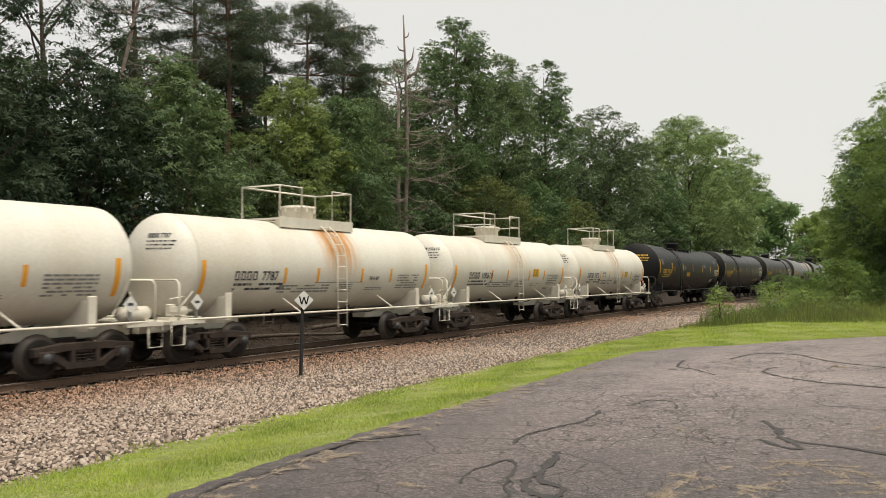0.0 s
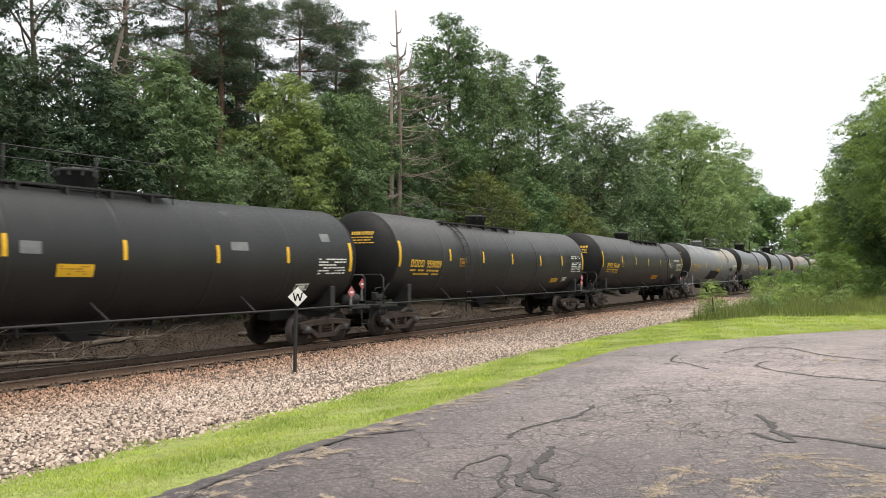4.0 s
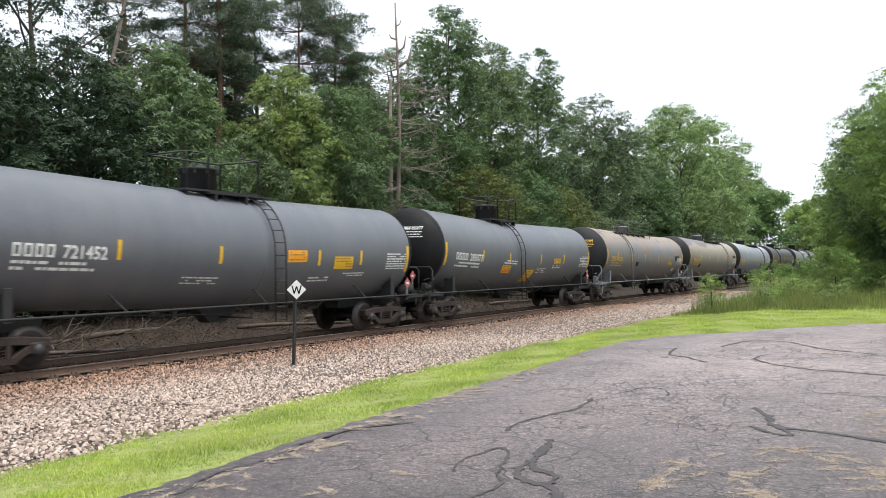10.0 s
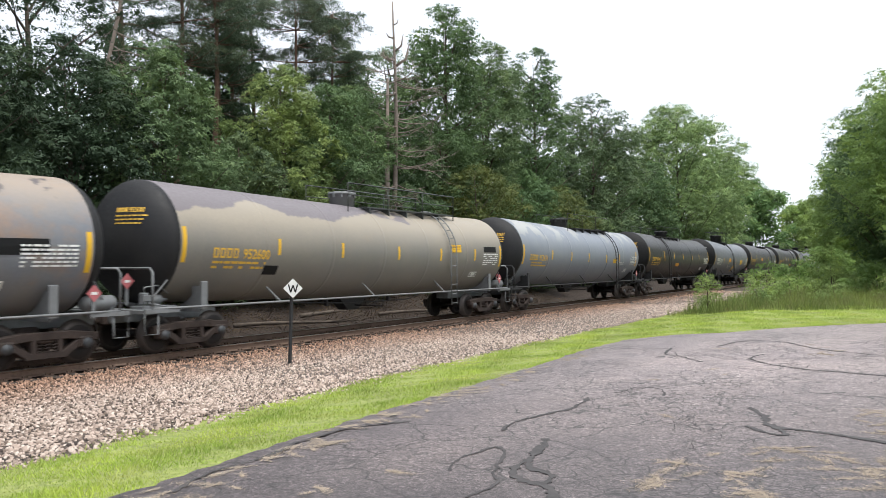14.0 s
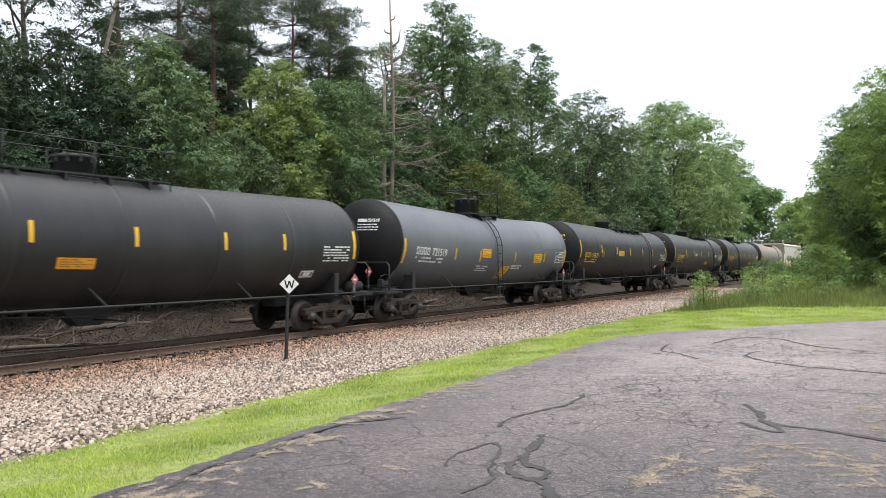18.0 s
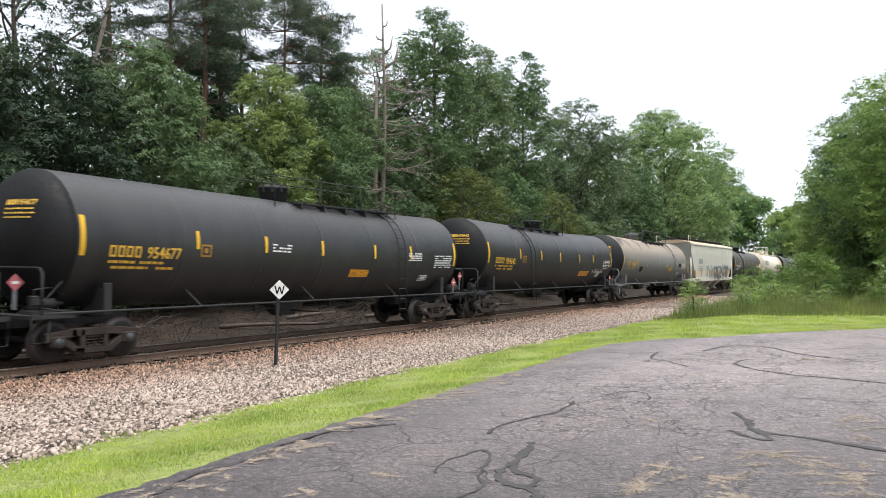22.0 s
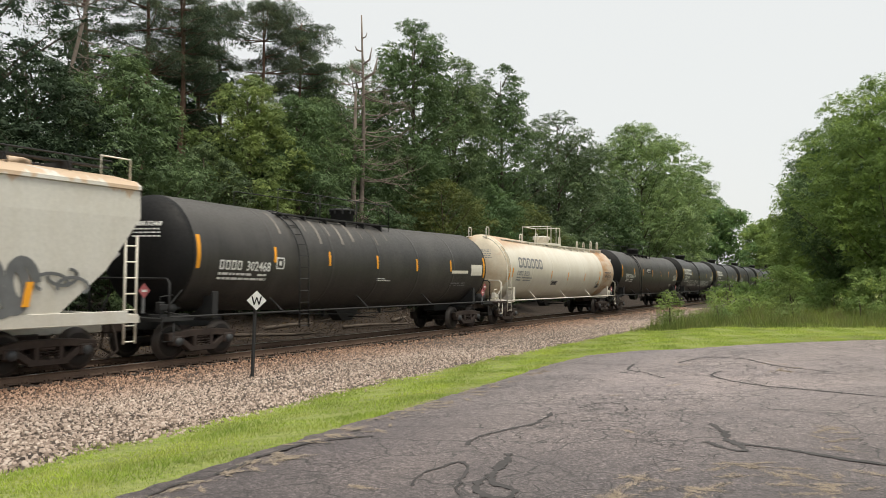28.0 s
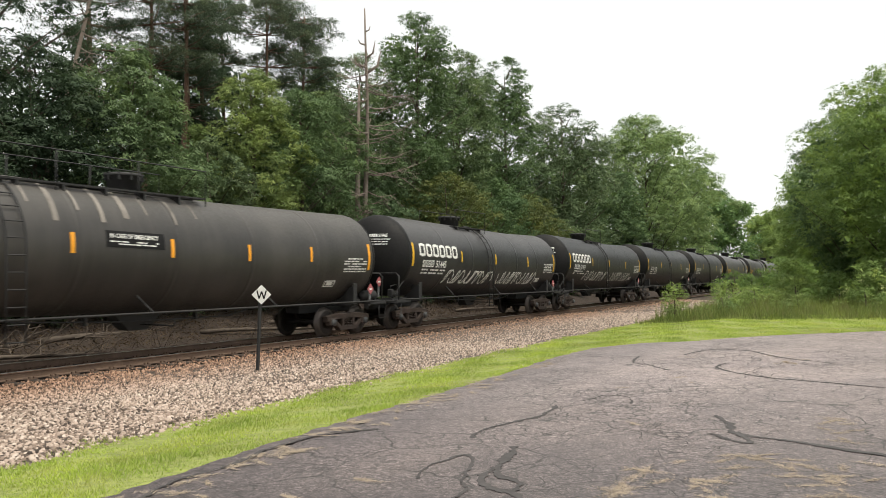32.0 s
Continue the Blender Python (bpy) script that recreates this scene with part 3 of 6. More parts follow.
def scatter_stones():
    """Loose ballast stones, thick near the camera, thinner far off."""
    rng = np.random.default_rng(5)
    base = np.array([(-1, 0.1, -0.35), (1, -0.1, -0.25), (0.1, -1, -0.35), (-0.1, 1, -0.4), (0.15, 0.1, 0.85)])
    quad = np.array([(0, 2, 4), (2, 1, 4), (1, 3, 4), (3, 0, 4)])
    spots = []
    for x0, x1, per in ((2, 13, 420), (13, 24, 230), (24, 46, 85), (46, 110, 26)):
        k = int((x1 - x0) * 7.35 * per)
        x = rng.uniform(x0, x1, k)
        y = rng.uniform(8.0, 15.35, k)
        edge = np.array([bed_edge(q) for q in x])
        keep = (y > edge - 0.05 + rng.normal(0, 0.2, k)) & (np.abs(x - 0.86 * y) < 60)
        spots.append(np.stack([x[keep], y[keep]], 1))
    xy = np.concatenate(spots)
    k = len(xy)
    size = (rng.uniform(0.014, 0.036, k) * np.clip(xy[:, 0] / 34, 1, 2.2))[:, None, None] * rng.uniform(0.7, 1.25, (k, 1, 3))
    v = base[None] * size * rng.uniform(0.75, 1.25, (k, 5, 3))
    a = rng.uniform(0, 6.283, k)
    t = rng.uniform(-0.6, 0.6, k)
    ca, sa, ct, st_ = np.cos(a), np.sin(a), np.cos(t), np.sin(t)
    x, y, z = v[..., 0], v[..., 1], v[..., 2]
    y, z = y * ct[:, None] - z * st_[:, None], y * st_[:, None] + z * ct[:, None]
    x, y = x * ca[:, None] - y * sa[:, None], x * sa[:, None] + y * ca[:, None]
    gz = np.interp(xy[:, 1], [p[0] for p in PROFILE], [p[1] for p in PROFILE])
    gz += np.where(xy[:, 1] > 14.2, np.clip((xy[:, 1] - 14.2) * 0.06, 0, 0.07), 0) + rng.uniform(0, 0.03, k)
    gz -= 0.045 * np.clip(1 - (xy[:, 1] - np.array([bed_edge(q) for q in xy[:, 0]])) / 0.4, 0, 1.2)
    v = np.stack([x + xy[:, :1], y + xy[:, 1:], z + gz[:, None]], -1).reshape(-1, 3)
    f = (quad[None] + 5 * np.arange(k)[:, None, None]).reshape(-1, 3)
    # the nearest stones have a flat top of their own
    near = np.where(xy[:, 0] < 9.5)[0]
    far = np.where(xy[:, 0] >= 9.5)[0]
    p = v.reshape(k, 5, 3)
    low, tip = p[near, :4], p[near, 4:5]
    low = low[:, [0, 2, 1, 3]]
    mid = (low + np.roll(low, 1, 1)) / 2
    top = mid + (tip - low.mean(1, keepdims=True)) * rng.uniform(0.55, 0.95, (len(near), 4, 1))
    v1 = np.concatenate([low, top], 1)
    pat = []
    for i in range(4):
        j = (i + 1) % 4
        pat += [(i, j, 4 + j), (i, 4 + j, 4 + i)]
    pat = np.array(pat + [(4, 5, 6), (4, 6, 7)])
    f1 = (pat[None] + 8 * np.arange(len(near))[:, None, None]).reshape(-1, 3)
    f2 = (quad[None] + 5 * np.arange(len(far))[:, None, None]).reshape(-1, 3)
    v = np.concatenate([v1.reshape(-1, 3), p[far].reshape(-1, 3)])
    f = np.concatenate([f1, f2 + 8 * len(near)])
    return quads("ballast_stones", v, f, M["stone"])


def quads(name, v, f, mat):
    me = bpy.data.meshes.new(name)
    me.vertices.add(len(v))
    me.vertices.foreach_set("co", v.astype(np.float32).ravel())
    w = f.shape[1]
    me.loops.add(f.size)
    me.loops.foreach_set("vertex_index", f.astype(np.int32).ravel())
    me.polygons.add(len(f))
    me.polygons.foreach_set("loop_start", np.arange(0, f.size, w, dtype=np.int32))
    me.materials.append(mat)
    me.update(calc_edges=True)
    return me


tagged(new("ballast_stones", scatter_stones()), "pinkish grey crushed ballast stones beside the track", "ballast", kind="stuff")


def blades(name, mat, label, spots, hmin, hmax, width, seed, lean=0.5, lift=0.0, simple=False, tuft=1.0):
    """Grass as thin bent blades."""
    rng = np.random.default_rng(seed)
    k = len(spots)
    h = rng.uniform(hmin, hmax, k) * tuft
    a = rng.uniform(0, 6.283, k)
    d = np.stack([np.cos(a), np.sin(a)], 1)
    q = rng.uniform(0, 6.283, k)
    ln = np.stack([np.cos(q), np.sin(q)], 1) * (rng.uniform(0, lean, k) * h)[:, None]
    z = np.interp(spots[:, 1], [p[0] for p in PROFILE], [p[1] for p in PROFILE]) - 0.04 + lift
    w = width * rng.uniform(0.6, 1.3, k)
    rows = []
    if simple:
        v = np.stack([np.column_stack([spots + d * w[:, None], z]), np.column_stack([spots - d * w[:, None], z]), np.column_stack([spots + ln, z + h])], 1).reshape(-1, 3)
        return tagged(new(name, quads(name, v, np.arange(3 * k).reshape(-1, 3), mat)), label, "grass", kind="stuff")
    for u, ww, b in ((0, 1.0, 0.0), (0.55, 0.8, 0.3), (1.0, 0.12, 1.0)):
        c = spots + ln * b
        for s in (-1, 1):
            p = c + d * (s * ww * w)[:, None]
            rows.append(np.stack([p[:, 0], p[:, 1], z + h * u * (1 - 0.15 * b)], 1))
    v = np.stack(rows, 1).reshape(-1, 3)
    f = (np.array([(0, 1, 3, 2), (2, 3, 5, 4)])[None] + 6 * np.arange(k)[:, None, None]).reshape(-1, 4)
    return tagged(new(name, quads(name, v, f, mat)), label, "grass", kind="stuff")


rng = np.random.default_rng(8)
k = 420000
gx_, gy_ = 2 + 40 * rng.random(k) ** 1.5, rng.uniform(-2.0, 9.6, k)
lot_e = np.array([lot_edge(q) for q in np.linspace(0, 44, 600)])
bed_e = np.array([bed_edge(q) for q in np.linspace(0, 44, 600)])
le, be = np.interp(gx_, np.linspace(0, 44, 600), lot_e), np.interp(gx_, np.linspace(0, 44, 600), bed_e)
ok = (gy_ > le - 0.04 + rng.normal(0, 0.05, k) - np.where(rng.random(k) < 0.05, 0.3 * rng.random(k), 0)) & (gy_ < be + 0.2 + rng.normal(0, 0.12, k) + 0.25 * np.sin(3.1 * gx_ + 2 * np.sin(1.7 * gx_)) + np.where(rng.random(k) < 0.06, 0.7 * rng.random(k), 0)) & ((gx_ > 20.5) | (gy_ > 5))
lump = np.sin(2.3 * gx_ + 1.7 * np.sin(1.9 * gy_)) + np.sin(3.7 * gy_ - 1.1 * gx_ + 2.0) + np.sin(5.9 * gx_ + 4.1 * gy_) * 0.7
from_edge = np.minimum(gy_ - le, 9)
thin = np.clip((from_edge + 0.05) / 0.32, 0, 1) * 0.9 + 0.2 + 0.12 * lump
ok &= (rng.random(k) < thin) | (gx_ > 20.5)
blades("grass", M["grassblade"], "bright green mown grass strip beside the asphalt", np.stack([gx_, gy_], 1)[ok], 0.02, 0.05, 0.007, 9, 1.3, simple=True, tuft=np.clip(1 + 0.3 * lump, 0.4, 1.9)[ok])
k = 60000
wx, wy = rng.uniform(33, 62, k), rng.uniform(-6, 9.4, k)
ok = (wy < 9.2 - 0.02 * (wx - 33)) & (wx > 33.5 + 1.5 * rng.random(k) + 0.25 * np.clip(4 - wy, 0, 9))
blades("tall_grass", M["weed"], "tall seeding grass and weeds at the edge of the lawn", np.stack([wx, wy], 1)[ok], 0.12, 0.6, 0.014, 10, 0.9, simple=True, tuft=np.clip(0.75 + 0.5 * (np.sin(1.3 * wx + 2 * np.sin(0.9 * wy)) + np.sin(2.1 * wy + 0.7 * wx)), 0.3, 1.9)[ok])


# ---------- track ----------
TRACK_Y = 16.4
for side in (-1, 1):
    s = Solid()
    prof = [(-0.075, -0.17), (0.075, -0.17), (0.075, -0.158), (0.012, -0.135), (0.010, -0.045), (0.036, -0.03), (0.036, -0.006), (0.028, 0.0),
            (-0.028, 0.0), (-0.036, -0.006), (-0.036, -0.03), (-0.010, -0.045), (-0.012, -0.135), (-0.075, -0.158)]
    xs = [-420, 0, 30, 60, 120, 560]
    y0 = TRACK_Y + side * 0.753
    v = [(x, y0 + a, b) for x in xs for a, b in prof]
    n = len(prof)
    s.add(v, [(i * n + j, i * n + (j + 1) % n, i * n + n + (j + 1) % n, i * n + n + j) for i in range(len(xs) - 1) for j in range(n)])
    me = s.mesh("rail", [M["rail"], M["tread"]])
    me.polygons.foreach_set("material_index", [1 if p % n in (6, 7, 8) else 0 for p in range(len(s.f))])
    tagged(new("rail", me), "rusty brown steel rail with a bright worn head", "rail", "running rails", "structure")
s = Solid()
s.box(-0.115, 0.115, -1.3, 1.3, -0.36, -0.178, 0.01)
tie_mesh = s.mesh("tie", M["tie"])
s = Solid()
for e in (-1, 1):
    for sd in (-1, 1):
        y0 = e * 0.753 + sd * 0.12
        s.box(-0.11, 0.11, min(e * 0.753, y0 + sd * 0.06), max(e * 0.753, y0 + sd * 0.06), -0.178, -0.162)
        for px in (-0.055, 0.055):
            s.box(px - 0.016, px + 0.016, y0 - 0.045, y0 + 0.0, -0.162, -0.12)
plate_mesh = s.mesh("tie_plate", M["rail"])
for i in range(150):
    x = 1.0 + 0.5 * i
    t_ = part("tie", tie_mesh, None, None, "", pose(x, TRACK_Y, 0, 0, 0, random.uniform(-0.6, 0.6)))
    tagged(t_, "dark creosoted wooden tie under the rails", "tie", "railway ties", "structure")
    part("tie_plate", plate_mesh, None, t_)


# ---------- whistle post ----------
def whistle_post():
    p = thing("whistle_post", "black steel post with a white diamond sign lettered W", "sign", pose(14.67, 12.66, ground_z(12.66) - 0.03))
    s = Solid()
    s.box(-0.035, 0.035, -0.03, 0.03, -0.2, 1.98, 0.006)
    part("post", s, M["blackpart"], p, m=pose(0, 0, 0, 0, 2.0, 0))
    s = Solid()
    h = 0.225
    turn = Matrix.Rotation(radians(-40), 4, "Z")
    v = [(0, -0.045, 1.80 - h), (h, -0.045, 1.80), (0, -0.045, 1.80 + h), (-h, -0.045, 1.80)]
    v += [(a, -0.033, c) for a, b, c in v]
    s.add([(a + 0.06, b, c) for a, b, c in v], [(0, 1, 2, 3), (7, 6, 5, 4), (0, 4, 5, 1), (1, 5, 6, 2), (2, 6, 7, 3), (3, 7, 4, 0)])
    board = part("sign_board", s, M["inkwhite"], p, "white diamond board", m=turn)
    s = Solid()
    pts = [(-0.105, 0.095), (-0.055, -0.095), (0.0, 0.075), (0.055, -0.095), (0.105, 0.095)]
    for i, ((xa, za), (xb, zb)) in enumerate(zip(pts, pts[1:])):
        s.add([(xa - 0.016 + 0.06, -0.049 - 0.0008 * i, za + 1.80), (xa + 0.016 + 0.06, -0.049 - 0.0008 * i, za + 1.80), (xb + 0.016 + 0.06, -0.049 - 0.0008 * i, zb + 1.80), (xb - 0.016 + 0.06, -0.049 - 0.0008 * i, zb + 1.80)], [(0, 1, 2, 3)])
    part("letter", s, M["panel"], board)


whistle_post()


# ---------- rolling stock ----------
SPEED = 12.0
CARS = []          # (object, place along the train)
WHEELSETS = []


def wheelset_mesh():
    s = Solid()
    for e in (-1, 1):
        y = e * 0.72
        prof = [(0.0, 0.0), (0.0, 0.13), (0.02, 0.16), (0.045, 0.30), (0.02, 0.37), (0.0, 0.455), (-0.105, 0.462), (-0.115, 0.487), (-0.14, 0.482), (-0.145, 0.36), (-0.10, 0.28), (-0.09, 0.12), (-0.09, 0.0)]
        prof = [(y + e * (u + 0.1), r) for u, r in prof]
        s.lathe(prof if e < 0 else prof[::-1], "y", n=16)
        s.lathe([(y + e * 0.1, 0.09), (y + e * 0.36, 0.09)][:: -e if e > 0 else 1], "y", n=12)
        for k in range(3):
            q = 2.094 * k
            s.box(0.055 * math.cos(q) - 0.014, 0.055 * math.cos(q) + 0.014, y + e * 0.36 - 0.02, y + e * 0.36 + 0.02, 0.055 * math.sin(q) - 0.014, 0.055 * math.sin(q) + 0.014)
    s.lathe([(-0.7, 0.085), (0.7, 0.085)], "y", n=12)
    me = s.mesh("wheelset", [M["wheel"], M["rim"]])
    ring = []
    for p in me.polygons:
        c = p.center
        far = math.hypot(c.x, c.z)
        ring.append(1 if far > 0.40 else 0)
    me.polygons.foreach_set("material_index", ring)
    return me


def side_frame_mesh():
    """Cast side frame in outline, with two windows and a spring nest."""
    s = Solid()
    # built as bars: top chord, struts and bottom chord
    bars = [((-1.12, 0.58), (-0.5, 0.65), 0.09), ((-0.5, 0.65), (0.5, 0.65), 0.085), ((0.5, 0.65), (1.12, 0.58), 0.09),
            ((-0.86, 0.56), (-0.40, 0.27), 0.075), ((0.86, 0.56), (0.40, 0.27), 0.075), ((-0.42, 0.26), (0.42, 0.26), 0.07),
            ((-0.29, 0.64), (-0.29, 0.26), 0.06), ((0.29, 0.64), (0.29, 0.26), 0.06)]
    for (x0, z0), (x1, z1), w in bars:
        d = Vector((x1 - x0, 0, z1 - z0)).normalized()
        u = Vector((-d.z, 0, d.x)) * w
        a, b = Vector((x0, 0, z0)) - d * 0.05, Vector((x1, 0, z1)) + d * 0.05
        v = []
        for y, k in ((-0.09, 0.8), (-0.06, 1.0), (0.09, 1.0)):
            v += [(p.x, y, p.z) for p in (a + u * k, b + u * k, b - u * k, a - u * k)]
        s.add(v, [(3, 2, 1, 0)] + [(i * 4 + j, i * 4 + (j + 1) % 4, i * 4 + 4 + (j + 1) % 4, i * 4 + 4 + j) for i in range(2) for j in range(4)] + [(8, 9, 10, 11)])
    for e in (-1, 1):
        s.box(e * 0.889 - 0.17, e * 0.889 + 0.17, -0.13, 0.12, 0.36, 0.60, 0.03)
    cast = len(s.f)
    for e in (-1, 1):
        s.lathe([(-0.19, 0.0), (-0.19, 0.10), (-0.12, 0.115), (-0.1, 0.115)], "y", (e * 0.889, 0, 0.457), 12)
    me = s.mesh("side_frame", [M["truck"], M["cap"]])
    me.polygons.foreach_set("material_index", [int(i >= cast) for i in range(len(s.f))])
    return me


def spring_mesh():
    s = Solid()
    for x in (-0.17, 0.0, 0.17):
        pts = [(x + 0.062 * math.cos(k * 0.8), -0.02 + 0.062 * math.sin(k * 0.8), 0.30 + 0.0081 * k) for k in range(26)]
        s.tube(pts, 0.016, 3)
    return s.mesh("spring_nest", M["truck"])


def bolster_mesh():
    s = Solid()
    s.box(-0.2, 0.2, -1.05, 1.05, 0.50, 0.66, 0.03)
    s.box(-0.3, 0.3, -0.35, 0.35, 0.62, 0.80, 0.03)
    for e in (-1, 1):
        s.box(e * 0.38 - 0.05, e * 0.38 + 0.05, -0.9, 0.9, 0.34, 0.44, 0.01)
        for sd in (-1, 1):
            s.box(e * 0.40 - 0.04, e * 0.40 + 0.04, sd * 0.75 - 0.06, sd * 0.75 + 0.06, 0.36, 0.58)
    return s.mesh("bolster", M["truck"])


TRUCK = {"wheelset": wheelset_mesh(), "side_frame": side_frame_mesh(), "spring_nest": spring_mesh(), "bolster": bolster_mesh()}


def truck(car, x, turn=0):
    t = part("truck", TRUCK["bolster"], None, car, "rusty brown two-axle freight truck", pose(x, 0, 0, 0, 0, turn))
    for e in (-1, 1):
        part("side_frame", TRUCK["side_frame"], None, t, m=pose(0, e * 1.0, 0, 0, 0, 0 if e < 0 else 180))
        part("spring_nest", TRUCK["spring_nest"], None, t, m=pose(0, e * 1.0, 0, 0, 0, 0 if e < 0 else 180))
        w = part("wheelset", TRUCK["wheelset"], None, t, m=pose(e * 0.889, 0, 0.457))
        WHEELSETS.append((w, e))


def coupler_mesh():
    s = Solid()
    s.box(0.0, 0.55, -0.09, 0.09, 0.76, 0.94, 0.02)
    s.box(0.45, 0.80, -0.17, 0.12, 0.70, 1.0, 0.04)
    s.tube([(0.62, 0.12, 0.99), (0.62, 0.32, 0.72), (0.62, 0.42, 0.30), (0.9, 0.42, 0.16)], 0.03, 6)
    return s.mesh("coupler", M["truck"])


COUPLER = coupler_mesh()


class Tank:
    """Places patches and lettering on a tank's side."""

    def __init__(self, r, zc):
        self.r, self.zc = r, zc

    def at(self, x, z, lift, side=-1):
        """Point on the near side at arc height z above the rail."""
        a = (z - self.zc) / self.r
        return (x, side * (self.r + lift) * math.cos(a), self.zc + (self.r + lift) * math.sin(a))

    def patch(self, s, x0, x1, z0, z1, lift=0.006, slant=0.0):
        k = max(1, int((z1 - z0) / 0.12))
        v = []
        for i in range(k + 1):
            z = z0 + (z1 - z0) * i / k
            sh = slant * (z - z0)
            v += [self.at(x0 + sh, z, lift), self.at(x1 + sh, z, lift)]
        s.add(v, [(2 * i, 2 * i + 1, 2 * i + 3, 2 * i + 2) for i in range(k)])

    def lettering(self, s, text, x, z, size, stretch=1.0, lift=0.009):
        tv, tf = text_shape(text, size)
        s.add([self.at(x + a * stretch, z + b, lift) for a, b, c in tv], tf)

    def blocks(self, s, x, z, count, size, lift=0.009):
        """Owner's marks drawn as plain open boxes, one for each character."""
        w, h, b = size * 0.47, size * 0.7, size * 0.125
        for i in range(count):
            x0 = x + i * size * 0.62
            self.patch(s, x0, x0 + b, z, z + h, lift)
            self.patch(s, x0 + w - b, x0 + w, z, z + h, lift)
            self.patch(s, x0 + b, x0 + w - b, z + h - b, z + h, lift)
            self.patch(s, x0 + b, x0 + w - b, z, z + b, lift)
        return x + count * size * 0.62

    def lines(self, s, x0, x1, z0, z1, rows, seed, fill=0.8, lift=0.008):
        """Small print that cannot be read: rows of dashes."""
        r = random.Random(seed)
        step = (z1 - z0) / rows
        for i in range(rows):
            z = z1 - (i + 0.8) * step
            x = x0
            while x < x1 - 0.05:
                w = min(r.uniform(0.06, 0.24), x1 - x)
                if r.random() < fill:
                    self.patch(s, x, x + w, z, z + step * 0.5, lift)
                x += w + 0.03


SLOPE = {}          # cars whose tank runs up from the ladder towards its front end


def sloped(car, me, side=1):
    """Lift a mesh by the slope of its tank."""
    if car in SLOPE:
        x0, half, rise, back = SLOPE[car]
        for v in me.vertices:
            x = v.co.x * side
            v.co.z += rise * (x0 - x) / (x0 + half) if x < x0 else back * (x - x0) / (half - x0)
    return me


def both_sides(name, solid, mat, car, label=""):
    """The same marking on the two sides of the car."""
    a = part(name, solid, mat, car, label)
    twin = a.data.copy() if car in SLOPE else a.data
    sloped(car, a.data)
    b = part(name, sloped(car, twin, -1) if car in SLOPE else twin, None, car, label, pose(0, 0, 0, 0, 0, 180))
    if name in ("small_print", "stencil_print", "panel_print"):
        tagged(a, kind="stuff")
        tagged(b, kind="stuff")


MESHES = {}


def shared(key, build):
    if key not in MESHES:
        MESHES[key] = build()
    return MESHES[key]


def head_mesh(r, zc, mat):
    """Dished head at the +x end, from the seam outwards."""
    s = Solid()
    s.lathe([(0.5 * r * math.sin(q), r * math.cos(q)) for q in np.linspace(0, math.pi / 2, 10)], "x", (0, 0, zc), 48)
    return s.mesh("tank_head", mat)


def shell_mesh(half, r, zc, mat, seams, name, split=True, bend=None):
    s = Solid()
    d = r * 0.5
    prof = []
    for i in range(13):
        q = math.pi / 2 * i / 12
        prof.append((-half - d * math.cos(q), r * math.sin(q)))
    body = [(-half + 0.02, r), (-half + 0.08, r)]
    for x in seams:
        body += [(x - 0.09, r), (x - 0.05, r), (x - 0.045, r + 0.0025), (x + 0.045, r + 0.0025), (x + 0.05, r), (x + 0.09, r)]
    body += [(half - 0.08, r), (half - 0.02, r)]
    if bend is not None:
        body = sorted(body + [(bend, r)])
    cap = [prof[-1]] if split else prof
    s.lathe(cap + body + [(-a, b) for a, b in cap[::-1]], "x", (0, 0, zc), 48)
    # bottom outlet
    s.lathe([(zc - r - 0.28, 0.13), (zc - r + 0.06, 0.16)], "z", (0, 0, 0), 12)
    return s.mesh(name, mat)


def ladder_path(r, zc, foot=0.62):
    path = [(-(r + 0.16), foot), (-(r + 0.13), zc - 0.2)]
    return path + [(-(r + 0.13) * math.cos(q), zc + (r + 0.13) * math.sin(q)) for q in np.linspace(0, 1.35, 9)]


def ladder_mesh(r, zc, mat):
    """The two stiles of a tank's side ladder, bent over the shell and joined at the top."""
    s = Solid()
    path = ladder_path(r, zc)
    s.tube([(-0.21, y, z) for y, z in path] + [(0.21, y, z) for y, z in path[::-1]], 0.022, 6)
    return s.mesh("ladder", mat)


def rung_mesh(mat):
    s = Solid()
    s.tube([(-0.21, 0, 0), (0.21, 0, 0)], 0.014, 5)
    return s.mesh("rung", mat)


def side_ladder(car, x, r, zc, trim, turn):
    lad = part("ladder", shared(("lad", r, zc, trim), lambda: ladder_mesh(r, zc, M[trim])), None, car, m=pose(x, 0, 0, 0, 0, turn))
    pts = np.array(ladder_path(r, zc))
    seg = np.r_[0, np.cumsum(np.hypot(*np.diff(pts, axis=0).T))]
    for q in np.arange(0.06, seg[-1], 0.34):
        y, z = float(np.interp(q, seg, pts[:, 0])), float(np.interp(q, seg, pts[:, 1]))
        part("rung", shared(("rung", trim), lambda: rung_mesh(M[trim])), None, lad, m=pose(0, y, z))


def dome_mesh(top, mat, r, h):
    s = Solid()
    s.lathe([(top - 0.2, r), (top + h, r), (top + h, r + 0.06), (top + h + 0.06, r + 0.06), (top + h + 0.10, r * 0.8), (top + h + 0.12, 0.0)], "z", n=26)
    return s.mesh("manway", mat)


